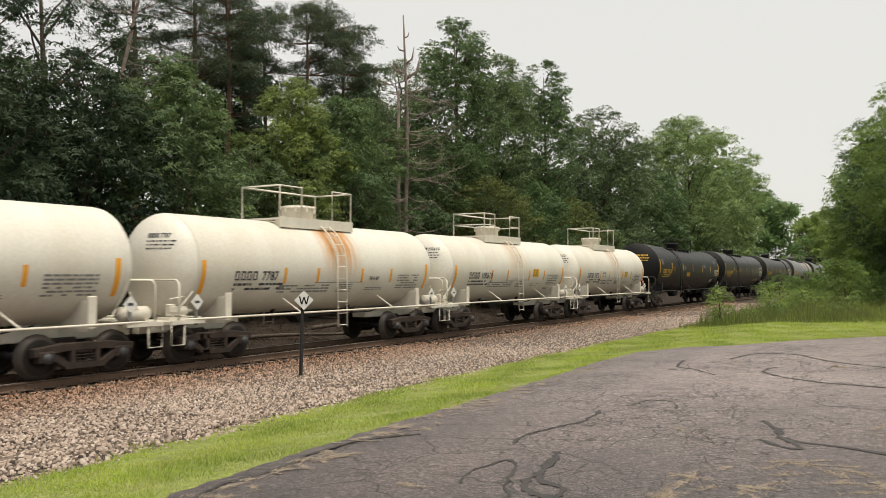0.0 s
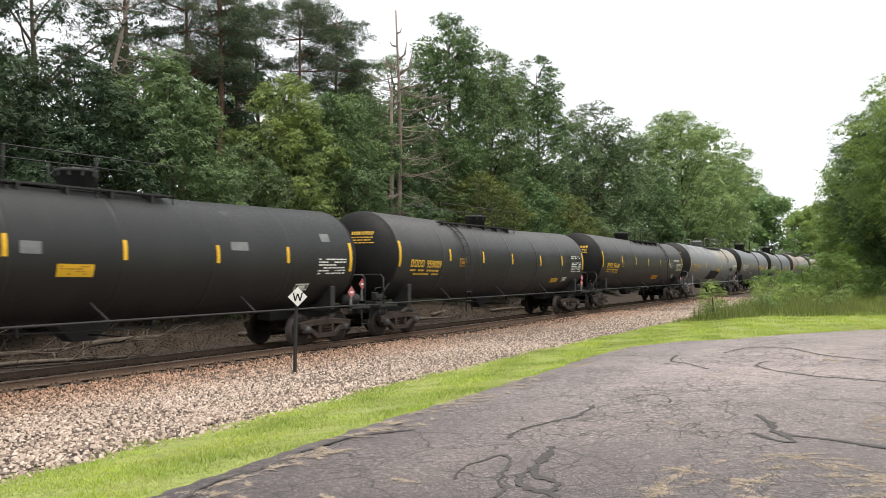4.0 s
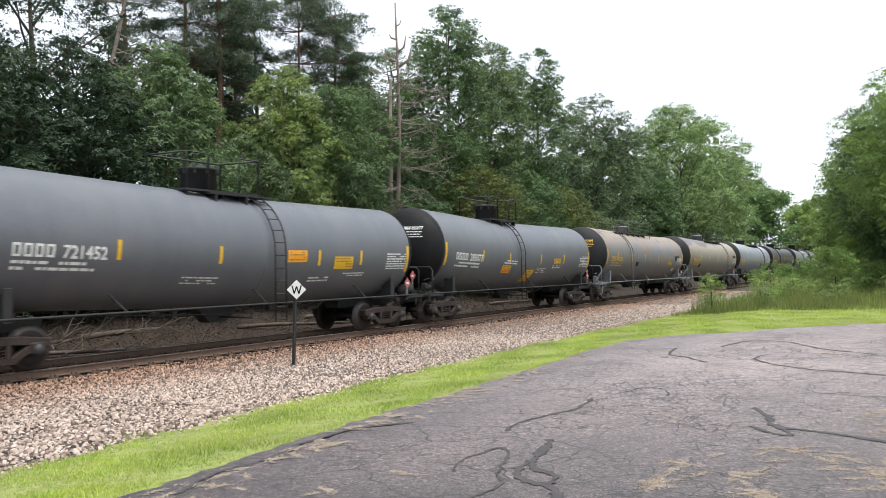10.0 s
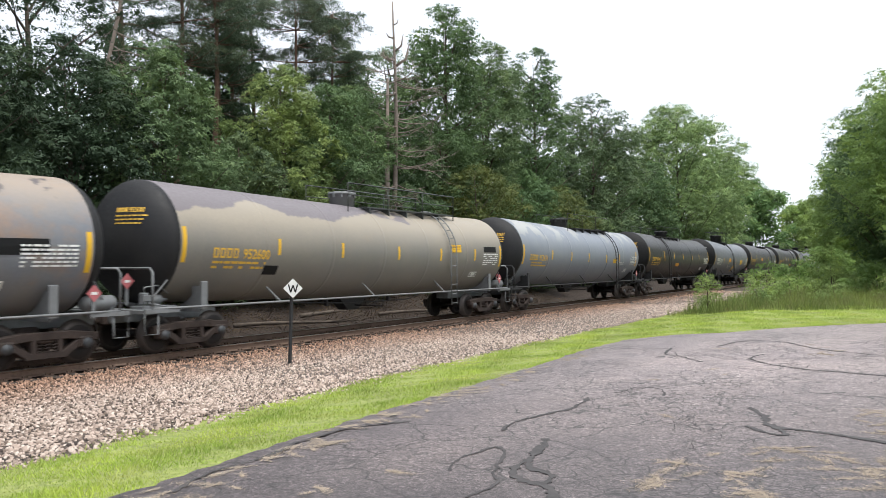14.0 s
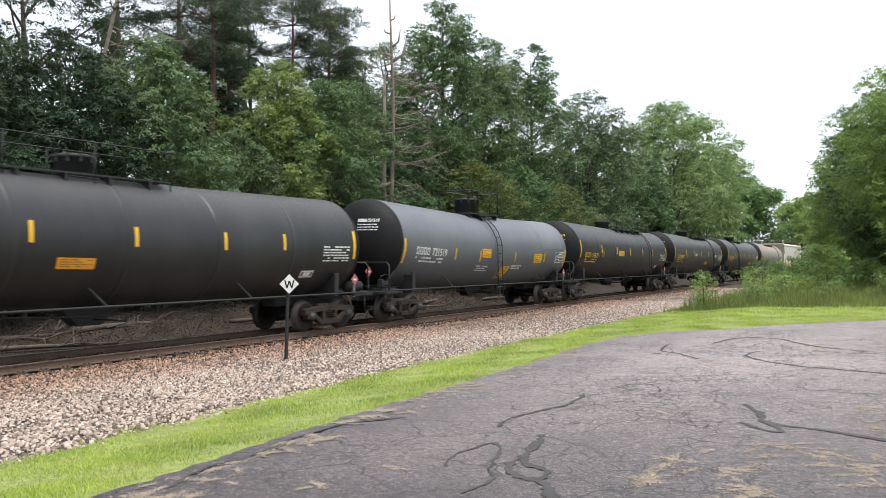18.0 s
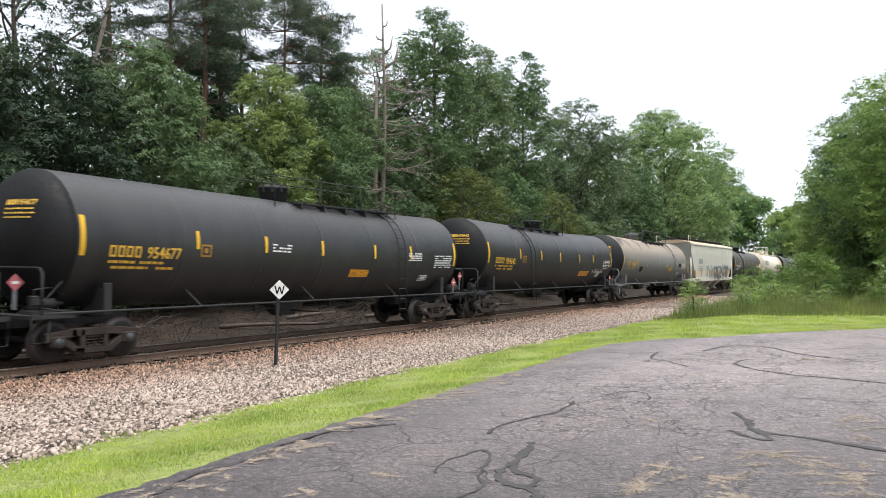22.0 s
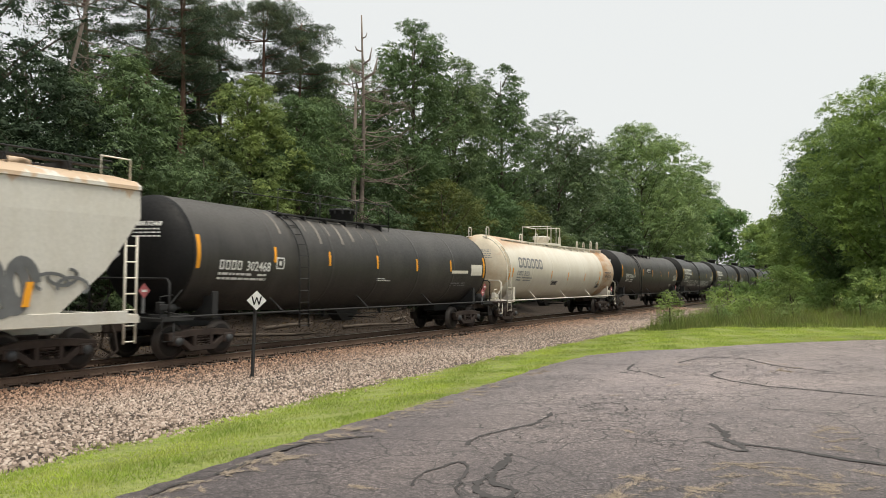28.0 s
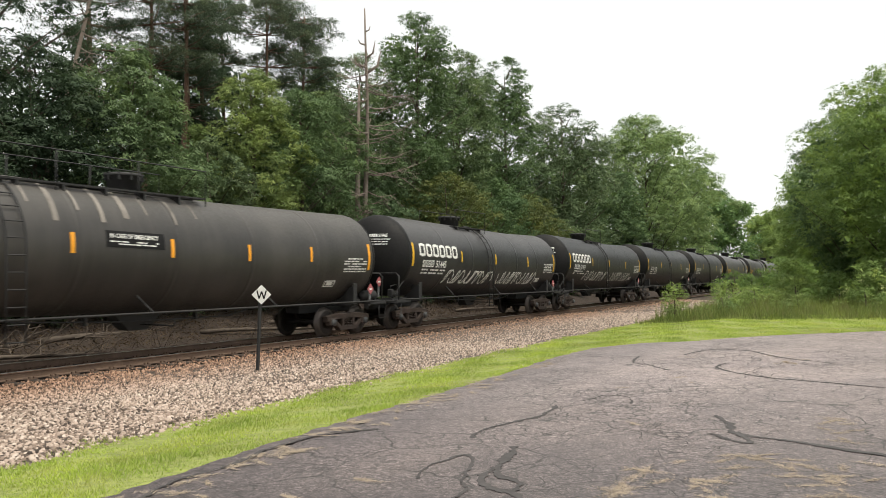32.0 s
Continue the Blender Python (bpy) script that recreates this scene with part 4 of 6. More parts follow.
def platform_mesh(top, length, mat, width=1.5):
    s = Solid()
    for y in (-width / 2, width / 2 - 0.3):
        s.box(-length / 2, length / 2, y, y + 0.3, top + 0.02, top + 0.07)
        for x in np.linspace(-length / 2 + 0.1, length / 2 - 0.1, 3):
            s.box(x - 0.03, x + 0.03, y + 0.05, y + 0.25, top - 0.28, top + 0.02)
    for x in (-length / 2, length / 2 - 0.3):
        s.box(x, x + 0.3, -width / 2 + 0.3, width / 2 - 0.3, top + 0.02, top + 0.07)
    if mat.name == "white_steel":
        s.box(-length / 2, length / 2, -width / 2 - 0.03, -width / 2 - 0.005, top - 0.2, top + 0.1)
    return s.mesh("platform", mat)


def cage_mesh(top, length, mat, width=1.5, mid=True, h=0.98, r=0.03):
    """Railing round the top platform, with a gap at the ladder."""
    s = Solid()
    x, y = length / 2 - 0.03, width / 2 - 0.03
    z0, z1 = top + 0.06, top + h
    for p, q in (((-x, -y), (-x, y)), ((-x, y), (x, y)), ((x, y), (x, -y)), ((-x, -y), (-x + length * 0.28, -y)), ((x, -y), (x - length * 0.28, -y))):
        s.tube([(p[0], p[1], z0), (p[0], p[1], z1), (q[0], q[1], z1), (q[0], q[1], z0)], r, 6)
        if mid:
            s.tube([(p[0], p[1], (z0 + z1) / 2), (q[0], q[1], (z0 + z1) / 2)], r * 0.8, 6)
    return s.mesh("railing", mat)


def walkway_mesh(x0, x1, r, zc, mat):
    """Running board along the near shoulder of the tank top."""
    s = Solid()
    y = -0.62
    z = zc + math.sqrt(r * r - y * y) + 0.10
    for yy in (y - 0.24, y - 0.06, y + 0.12):
        s.box(x0, x1, yy, yy + 0.12, z, z + 0.04)
    for x in np.arange(x0 + 0.2, x1, 1.1):
        s.box(x - 0.03, x + 0.03, y - 0.24, y + 0.24, z - 0.22, z)
    return s.mesh("walkway", mat)


def long_rail_mesh(x0, x1, top, mat, y, h=0.82):
    """Railing along one side of the tank-top walkway."""
    s = Solid()
    xs = np.linspace(x0, x1, max(2, int((x1 - x0) / 2.0) + 1))
    s.tube([(x0, y, top - 0.1), (x0, y, top + h), (x1, y, top + h), (x1, y, top - 0.1)], 0.022 if mat.name != "black_steel" else 0.016, 6)
    if mat.name != "black_steel":
        s.tube([(x0, y, top + h * 0.55), (x1, y, top + h * 0.55)], 0.015, 6)
    for x in xs[1:-1]:
        s.tube([(x, y, top - 0.1), (x, y, top + h)], 0.018, 6)
    return s.mesh("railing", mat)


def side_rail_mesh(half, r, zc, mat):
    s = Solid()
    y, z = -1.46, 1.10
    e = half + 0.72
    s.tube([(-e, -1.40, z), (-half + 0.5, y, z), (half - 0.5, y, z), (e, -1.40, z)], 0.028, 8)
    return s.mesh("side_rail", mat)


def bracket_mesh(r, zc, mat):
    s = Solid()
    a = (1.50 - zc) / r
    s.tube([(-0.28, -r * math.cos(a), 1.5), (0.0, -1.46, 1.10)], 0.026, 5)
    return s.mesh("bracket", mat)


def end_frame_mesh(mat):
    """End sill, platform plates and grab rails at the +x end; the origin is the head seam."""
    s = Solid()
    s.box(-2.3, 0.95, -0.27, 0.27, 0.74, 1.02, 0.02)
    s.box(0.62, 0.95, -1.42, 1.42, 0.98, 1.08, 0.015)
    s.box(-0.05, 0.95, -1.44, -1.36, 1.00, 1.09)
    s.box(-0.05, 0.95, 1.36, 1.44, 1.00, 1.09)
    return s.mesh("end_sill", mat)


def end_rail_mesh(mat, tall=2.02):
    s = Solid()
    x = 0.72
    s.tube([(x, -1.40, 1.05), (x, -1.40, tall - 0.1), (x, -1.30, tall), (x, 1.30, tall), (x, 1.40, tall - 0.1), (x, 1.40, 1.05)], 0.028, 7)
    for e in (-1, 1):
        s.tube([(x - 0.03, e * 1.05, 1.08), (x - 0.55, e * 1.25, 1.75)], 0.02, 5)
    return s.mesh("end_rail", mat)


def stirrup_mesh(mat):
    s = Solid()
    s.tube([(0.55, 0, 1.03), (0.56, 0, 0.52), (0.93, 0, 0.52), (0.94, 0, 1.03)], 0.02, 6)
    return s.mesh("stirrup", mat)


def saddle_mesh(r, zc, mat):
    """Bolster saddle: web under the tank and upright side plates."""
    s = Solid()
    k = 8
    top = [(y, zc - math.sqrt(max(r * r - y * y, 0.02)) + 0.02) for y in np.linspace(-1.25, 1.25, 2 * k + 1) if abs(y) < r * 0.97]
    for x0, x1 in ((-0.03, 0.03),):
        v = []
        for x in (x0, x1):
            v += [(x, y, min(z, 1.62)) for y, z in top] + [(x, top[-1][0], 0.95), (x, top[0][0], 0.95)]
        n = len(top) + 2
        s.add(v, [tuple(range(n)), tuple(range(2 * n - 1, n - 1, -1))] + [(i, n + i, n + (i + 1) % n, (i + 1) % n) for i in range(n)])
    for e in (-1, 1):
        s.box(-0.10, 0.10, e * 1.36 - 0.03, e * 1.36 + 0.03, 1.02, 1.70, 0.01)
        s.box(-0.05, 0.05, min(e * 1.36, e * 1.0), max(e * 1.36, e * 1.0), 1.0, 1.58)
    return s.mesh("saddle", mat)


def reservoir_mesh(mat):
    s = Solid()
    s.lathe([(-0.42, 0.0), (-0.40, 0.12), (-0.34, 0.17), (0.34, 0.17), (0.40, 0.12), (0.42, 0.0)], "x", (0, 0, 0), 16)
    s.box(-0.25, -0.2, -0.15, 0.15, -0.22, -0.1)
    s.box(0.2, 0.25, -0.15, 0.15, -0.22, -0.1)
    return s.mesh("air_reservoir", mat)


def brake_gear_mesh(mat):
    """Brake cylinder, valve block and pipes on the front platform."""
    s = Solid()
    s.lathe([(-0.20, 0.0), (-0.19, 0.11), (0.12, 0.12), (0.16, 0.05), (0.34, 0.03), (0.34, 0.0)], "x", (0.05, 0.1, 0.16), 14)
    s.box(-0.42, -0.26, -0.08, 0.10, 0.06, 0.34, 0.02)
    s.box(-0.46, -0.22, -0.12, -0.08, 0.14, 0.28, 0.01)
    s.tube([(-0.34, 0, 0.34), (-0.34, 0, 0.46), (0.1, 0.05, 0.50), (0.42, 0.1, 0.30)], 0.018, 6)
    s.tube([(-0.30, -0.1, 0.1), (0.1, -0.16, 0.02), (0.6, -0.2, -0.08)], 0.018, 6)
    s.box(-0.5, 0.45, -0.16, 0.26, -0.05, 0.03)
    return s.mesh("brake_gear", mat)


def skid_mesh(low):
    """Guard round the bottom outlet, with the operating rod and its brackets."""
    s = Solid()
    s.add([(-0.75, -0.22, low + 0.05), (-0.28, -0.2, low - 0.36), (0.28, -0.2, low - 0.36), (0.75, -0.22, low + 0.05), (-0.75, 0.22, low + 0.05), (-0.28, 0.2, low - 0.36), (0.28, 0.2, low - 0.36), (0.75, 0.22, low + 0.05)],
          [(0, 1, 5, 4), (1, 2, 6, 5), (2, 3, 7, 6), (0, 3, 2, 1), (4, 5, 6, 7)])
    s.tube([(0.1, 0, low - 0.22), (0.1, -1.3, low - 0.22), (0.1, -1.36, low - 0.05)], 0.022, 6)
    s.tube([(-3.6, -0.5, low + 0.02), (-0.6, -0.5, low - 0.12), (2.8, -0.5, low - 0.12), (3.6, -0.5, low + 0.02)], 0.02, 6)
    for x in (-1.8, 1.6):
        s.box(x - 0.03, x + 0.03, -0.56, -0.44, low - 0.15, low + 0.12)
    return s.mesh("outlet_skid", M["blackpart"])


def placard(car, x, y, z, turn=0, border="red"):
    s = Solid()
    h = 0.185
    v = [(0, 0, -h), (h, 0, 0), (0, 0, h), (-h, 0, 0)]
    s.add(v + [(a, 0.012, c) for a, b, c in v], [(0, 1, 2, 3), (7, 6, 5, 4), (0, 4, 5, 1), (1, 5, 6, 2), (2, 6, 7, 3), (3, 7, 4, 0)])
    p = part("placard", shared("placard" + border, lambda: s.mesh("placard", M["red"] if border == "red" else M["inkwhite"])), None, car, "diamond hazard placard", pose(x, y, z, 0, 0, turn))
    s = Solid()
    s.box(-0.075, 0.075, -0.004, 0.0, -0.03, 0.03)
    part("placard_number", shared("placard_n" + border, lambda: s.mesh("placard_number", M["inkwhite"] if border == "red" else M["inkdark"])), None, p)
    s = Solid()
    s.box(-0.04, 0.04, 0.015, 0.05, -0.55, 0.05)
    part("placard_post", shared("placard_p", lambda: s.mesh("placard_post", M["greypart"])), None, car, m=pose(x, y, z, 0, 0, turn))


def tank_car(place, span, kind, number, marks=4, paint="black", r=1.5, zc=2.47, ink="inkyellow", trim="blackpart", stripes=(), stripe="yellow",
             text_at=0.9, text_z=None, size=0.36, ladder=None, dome=None, walkway=None, cage=None, rails=None, panels=(), label="", seams=None, hooks=False, head=None, sz=0.0, rise=0.0):
    """One tank car. place: where its front stripe rides in the train; x along the car starts at that stripe."""
    car = thing("tank_car", label, "tank car", group="freight train")
    half = span / 2 + 0.12
    off = -span / 2
    sm = seams if seams is not None else [off + span * q for q in (0.17, 0.34, 0.5, 0.66, 0.83)]
    if rise:
        SLOPE[car] = (off + (ladder if kind == 'mid' else 11.0), half, rise, 0.04)
    part("tank", sloped(car, shell_mesh(half, r, zc, M[paint], sm, "tank", bend=SLOPE[car][0] + 0.001 if rise else None)), None, car)
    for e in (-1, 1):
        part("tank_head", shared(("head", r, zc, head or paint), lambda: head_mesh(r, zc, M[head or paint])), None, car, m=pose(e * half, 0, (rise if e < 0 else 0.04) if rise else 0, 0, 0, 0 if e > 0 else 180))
        s = Solid()
        on_head = lambda y, z: (0.5 * math.sqrt(max(r * r - y * y - (z - zc) ** 2, 0)) + 0.008, y, z)
        y0 = 0.1 if e < 0 else -1.0
        tv, tf = text_shape(number, 0.16)
        s.add([on_head(y0 + 0.36 + 0.85 * q[0], zc + 0.66 + q[1]) for q in tv], tf)
        rnd = random.Random(place)
        for i in range(-1, 3):
            y, z, hgt = y0, zc + (0.66 if i < 0 else 0.56 - 0.09 * i), (0.11 if i < 0 else 0.035)
            while y < y0 + (0.3 if i < 0 else 0.72):
                w = 0.065 if i < 0 else rnd.uniform(0.04, 0.14)
                s.add([on_head(*q) for q in ((y, z), (y + w, z), (y + w, z + hgt), (y, z + hgt))], [(0, 1, 2, 3)])
                y += w + (0.022 if i < 0 else 0.03)
        tagged(part("head_lettering", s, M[ink], car, m=pose(e * half, 0, rise if e < 0 else 0, 0, 0, 0 if e > 0 else 180)), kind="stuff")
    tank = Tank(r, zc)
    top = zc + r
    key = (r, zc, trim)
    mt = M[trim]
    for e in (-1, 1):
        flip = 0 if e > 0 else 180
        at = pose(e * half, 0, 0, 0, 0, flip)
        part("end_sill", shared(("sill", trim, paint == "cream"), lambda: end_frame_mesh(M["truck"] if paint == "cream" else mt)), None, car, m=at)
        part("end_rail", shared(("erail", trim), lambda: end_rail_mesh(mt)), None, car, m=at)
        for sd in (-1.4, 1.4):
            part("stirrup", shared(("stir", trim), lambda: stirrup_mesh(mt)), None, car, m=at @ pose(0, sd, 0))
        part("coupler", COUPLER, None, car, m=pose(e * (half + 0.75), 0, 0, 0, 0, flip))
        part("saddle", shared(("saddle",) + key, lambda: saddle_mesh(r, zc, mt)), None, car, m=pose(e * (half - 0.85), 0, 0))
        part("side_rail", shared(("side", span) + key, lambda: side_rail_mesh(half, r, zc, mt)), None, car, m=pose(0, 0, 0, 0, 0, flip))
        truck(car, e * (span / 2 - 0.65), flip)
        for x in np.arange(-half + 3.5, half - 1.5, 4.4):
            part("bracket", shared(("brk",) + key, lambda: bracket_mesh(r, zc, mt)), None, car, m=pose(e * x, 0, 0, 0, 0, flip))
        if trim == "whitepart" and paint != "cream":
            placard(car, e * (half + 0.12), -1.34, 1.50, 0, "white")
        else:
            placard(car, *((half + 0.12, -1.34, 1.50) if e > 0 else (-half - 0.78, -0.62, 1.72)), 0, "red")
    part("brake_gear", shared(("gear", trim), lambda: brake_gear_mesh(mt)), None, car, m=pose(-half - 0.30, -1.02, 1.12))
    part("outlet_skid", shared(("skid", r, zc), lambda: skid_mesh(zc - r)), None, car)
    part("air_reservoir", shared(("res", trim), lambda: reservoir_mesh(mt)), None, car, m=pose(half + 0.46, -1.0, 1.27))
    # reflective stripes
    for i, q in enumerate(stripes):
        s = Solid()
        x = off + q
        end = i in (0, len(stripes) - 1)
        w, z0, z1 = (0.13, -0.38, 0.48) if end else (0.105, -0.12, 0.32)
        z0, z1 = zc + z0 + sz, zc + z1 + sz
        tank.patch(s, x - w / 2, x + w / 2, z0, z1)
        both_sides("reflective_stripe", s, M[stripe], car)
    # reporting number and small print
    tz = zc - 0.38 if text_z is None else text_z
    s = Solid()
    x = tank.blocks(s, off + text_at, tz, marks, size)
    both_sides("reporting_mark", s, M[ink], car)
    s = Solid()
    tank.lettering(s, number, x + 0.12, tz, size, 0.92)
    both_sides("car_number", s, M[ink], car)
    s = Solid()
    tank.lines(s, off + text_at, off + text_at + 1.9, tz - 0.30, tz - 0.04, 2, place)
    both_sides("small_print", s, M[ink], car)
    for i, (x0, x1, z0, z1, what) in enumerate(panels):
        s = Solid()
        if what in ("inkwhite", "inkdark", "inkyellow", "inkgrey"):
            tank.lines(s, off + x0, off + x1, zc + z0, zc + z1, max(2, int((z1 - z0) / 0.075)), place + i, 0.85)
            both_sides("stencil_print", s, M[what], car)
        elif what == "drip":
            tank.patch(s, off + x0, off + x1, zc + z0, zc + z1, 0.005, 0.06)
            both_sides("drip_stain", s, M["drip"], car, "pale drip stain")
        elif isinstance(what, tuple):
            tank.lettering(s, what[0], off + x0, zc + z0, z1 - z0, (x1 - x0) / (0.6 * (z1 - z0) * len(what[0])), 0.012)
            both_sides("lettering", s, M[what[1]], car)
        elif what == "frame":
            for a, b, c, d in ((x0, x1, z0, z0 + 0.04), (x0, x1, z1 - 0.04, z1), (x0, x0 + 0.04, z0, z1), (x1 - 0.04, x1, z0, z1), (x0 + 0.12, x1 - 0.12, (z0 + z1) / 2 - 0.06, (z0 + z1) / 2 + 0.06)):
                tank.patch(s, off + a, off + b, zc + c, zc + d, 0.008)
            both_sides("stencil_box", s, M["inkdark"] if paint in ("white", "cream") else M["printbrown"] if ink == "inkyellow" and z0 > -0.5 else M["inkwhite"], car)
        else:
            what = {"inkgrey_bar": "inkgrey"}.get(what, what)
            tank.patch(s, off + x0, off + x1, zc + z0, zc + z1, 0.007, 0.35 if (x0, what) in ((6.1, "panel"), (7.5, "yellow"), (6.95, "yellow")) else 0.0)
            both_sides("sign_panel", s, M[what], car)
            if what in ("yellow", "orange"):
                s = Solid()
                tank.lines(s, off + x0 + 0.06, off + x1 - 0.06, zc + z0 + 0.04, zc + z1 - 0.02, 4, place + i, 0.75, 0.011)
                both_sides("panel_print", s, M["printbrown"], car)
    for x in ([ladder] if ladder is not None else []):
        side_ladder(car, off + x, r, zc, trim, 0)
        side_ladder(car, off + x, r, zc, trim, 180)
    if dome is not None:
        rd, hd = {"short": (0.48, 0.42), "mid": (0.46, 0.62), "long": (0.40, 0.40)}[kind]
        lid = part("manway", shared(("dome", kind) + key, lambda: dome_mesh(top, mt, rd, hd)), None, car, m=pose(off + dome, 0, 0))
        rd += 0.03
        s = Solid()
        s.box(-0.03, 0.03, -0.03, 0.03, -0.1, 0.09, 0.006)
        for k in range(10):
            q = 2 * math.pi * k / 10
            part("clamp_bolt", shared(("bolt", trim), lambda: s.mesh("clamp_bolt", mt)), None, lid, m=pose(rd * math.cos(q), rd * math.sin(q), top + hd))
    if cage:
        x, length, mid = cage
        part("platform", shared(("plat", length) + key, lambda: platform_mesh(top, length, mt)), None, car, m=pose(off + x, 0, 0))
        part("railing", shared(("cage", length, mid) + key, lambda: cage_mesh(top, length, mt, mid=mid)), None, car, m=pose(off + x, 0, 0))
    if paint.startswith("tan"):
        mt = M["railgrey"]
    if walkway:
        part("walkway", walkway_mesh(off + walkway[0], off + walkway[1], r, zc, mt), None, car)
    if rails:
        for y in (-0.85, 0.85):
            part("railing", long_rail_mesh(off + rails[0], off + rails[1], top - 0.12, mt, y), None, car)
    if hooks:
        s = Solid()
        s.tube([(-0.14, 0, top - 0.1), (-0.14, 0, top + 0.45), (-0.08, 0, top + 0.52), (0.08, 0, top + 0.52), (0.14, 0, top + 0.45), (0.14, 0, top - 0.1)], 0.03, 6)
        hoop = s.mesh("grab_hoop", mt)
        for x in hooks:
            for y in (-0.45, 0.45):
                part("grab_hoop", hoop, None, car, m=pose(off + x, y, 0))
    CARS.append((car, place + span / 2))
    return car


LONG = (0.0, 3.2, 5.65, 8.1, 10.85, 13.05, 16.2)


def small_white(place, number, label, cage_mid, paint="white_yellowed", extra=(), tested=False):
    pans = [(8.35, 9.6, -0.72, -0.2, "inkgrey"), (6.8, 7.4, -0.40, -0.24, ("FRA AIP", "inkdark")) if tested else (8.35, 8.9, -0.95, -0.82, "inkdark"), (2.75, 4.9, -0.78, -0.5, "inkgrey"), (5.3, 6.0, -0.8, -0.5, "inkgrey"), (6.7, 7.6, -0.75, -0.62, "inkgrey"), (4.2, 6.5, -0.475, -0.455, "inkgrey_bar")]
    return tank_car(place, 10.1, "short", number, 4, paint, 1.30, 2.38, "inkdark", "whitepart", (0.0, 2.92, 4.3, 6.4, 7.95, 10.05), "orange",
                    text_at=1.05, size=0.34, ladder=5.2, dome=4.85, cage=(4.9, 3.3, cage_mid), panels=pans + list(extra), label=label, seams=[-2.6, 1.6], sz=-0.36, head="white")


def long_black(place, number, paint="black", span=16.2, label="", panels=(), ink="inkyellow", trim="blackpart", ladder=12.3, walk_=(7.7, 13.1), dome=7.6, rails=(6.7, 13.0), stripes=LONG, text_at=0.68, stripe="yellow", head=None, sz=0.0, data=True):
    pans = [(span - 1.5, span - 0.25, -0.46, 0.03, "inkwhite"), (span - 2.3, span - 1.75, -0.95, -0.72, "frame")] if data else []
    return tank_car(place, span, "long", number, 4, paint, 1.5, 2.47, ink, trim, stripes, stripe, text_at=text_at, ladder=ladder, dome=dome, walkway=walk_, rails=rails, panels=pans + list(panels), label=label, head=head or ("headblack_shaded" if paint in ("black", "dark", "black_dusty") else None), sz=sz, rise=0.2)


def blue_grey(place, number, label, stripes, ladder, dome, panels, sz=-0.26):
    return tank_car(place, 14.5, "mid", number, 4, "slate", 1.5, 2.47, "inkwhite", "blackpart", stripes, "yellow", text_at=0.75, size=0.38, ladder=ladder, dome=dome,
                    walkway=(dome - 0.4, ladder + 0.5), cage=(dome + 0.2, 2.6, False), panels=[(13.3, 14.4, -0.55, 0.0, "inkwhite")] + list(panels), label=label, seams=[ladder - 7.6, ladder - 6.9], head="headblack_shaded", sz=sz, rise=0.25)


W_ = "small white tank car with rust streaks below its railed dome"
small_white(1.5, "7780", W_, False, tested=True)
small_white(13.97, "7787", W_, False, "white_rusty", tested=True)
small_white(26.1, "100610", "small white tank car with a two-bar railed platform", True, "white_yellowed", [(6.75, 7.35, -0.32, 0.02, "yellow")])
small_white(38.45, "1072", "small white tank car with square railings and yellow panel", False, "white_yellowed", [(6.75, 7.3, -0.35, -0.05, "yellow"), (3.2, 3.7, -0.35, -0.05, "inkgrey")])
B_ = "long black tank car with yellow reflective stripes"
FRONT = dict(ladder=4.4, walk_=(3.7, 10.0), dome=8.0, rails=(3.7, 10.0))
long_black(51.61, "951209", "dark", label="black tank car with grey patched paint and yellow lettering", stripes=(0, 2.75, 5.45, 8.15, 10.85, 13.4, 16.2), panels=[(6.55, 7.4, -0.5, -0.23, "yellow"), (3.1, 3.45, -0.3, 0.05, "frame"), (5.75, 6.2, -0.05, 0.2, "greypart"), (11.3, 11.9, 0.2, 0.42, "greypart"), (0.4, 0.8, 0.15, 0.5, "greypart"), (14.9, 15.3, 0.5, 0.75, "greypart")], **FRONT)
long_black(70.5, "959009", "black", label="long black tank car with a small low yellow panel", stripes=(0, 3.3, 5.9, 8.5, 11.4, 13.9, 16.6), panels=[(4.0, 4.5, -0.3, 0.0, "frame"), (13.0, 13.8, -0.98, -0.74, "yellow"), (15.1, 16.2, 0.18, 0.33, "inkwhite")], span=16.6, **FRONT)
long_black(90.18, "954648", "black", span=16.4, stripes=(0, 3.2, 5.75, 8.3, 11.0, 13.2, 16.4), label="long black tank car with bright yellow number", panels=[(3.2, 3.5, -0.3, 0.02, "frame"), (9.6, 10.8, -1.0, -0.72, "orange"), (12.9, 13.8, -0.2, 0.1, "inkwhite"), (14.2, 15.6, 0.15, 0.3, "inkwhite")])
long_black(109.3, "952619", "silver", span=16.6, label="silver grey tank car with dark patches on its crown", trim="greypart", stripes=(0, 1.9, 4.7, 7.35, 10.25, 13.0, 16.6), text_at=0.8, dome=7.9, walk_=(8.3, 14.0), rails=(7.0, 14.0), ladder=12.45, head="headdark", sz=-0.3,
           panels=[(6.1, 9.4, -1.35, -0.5, "panel"), (8.75, 9.75, -0.58, -0.3, "yellow"), (13.2, 14.7, -0.55, -0.25, "panel"), (4.0, 4.35, -0.35, -0.1, "frame")])
blue_grey(128.5, "721452", "slate grey tank car with white number and walkway dome", (0.0, 3.15, 6.1, 9.9, 11.9, 14.5), 8.1, 6.75, [(8.55, 9.35, -0.28, 0.05, "orange"), (10.6, 11.5, -0.5, -0.12, "yellow"), (5.0, 6.2, -0.95, -0.71, "inkwhite"), (9.6, 10.5, -0.9, -0.7, "inkwhite"), (10.9, 12.2, -0.75, -0.6, "inkwhite")])
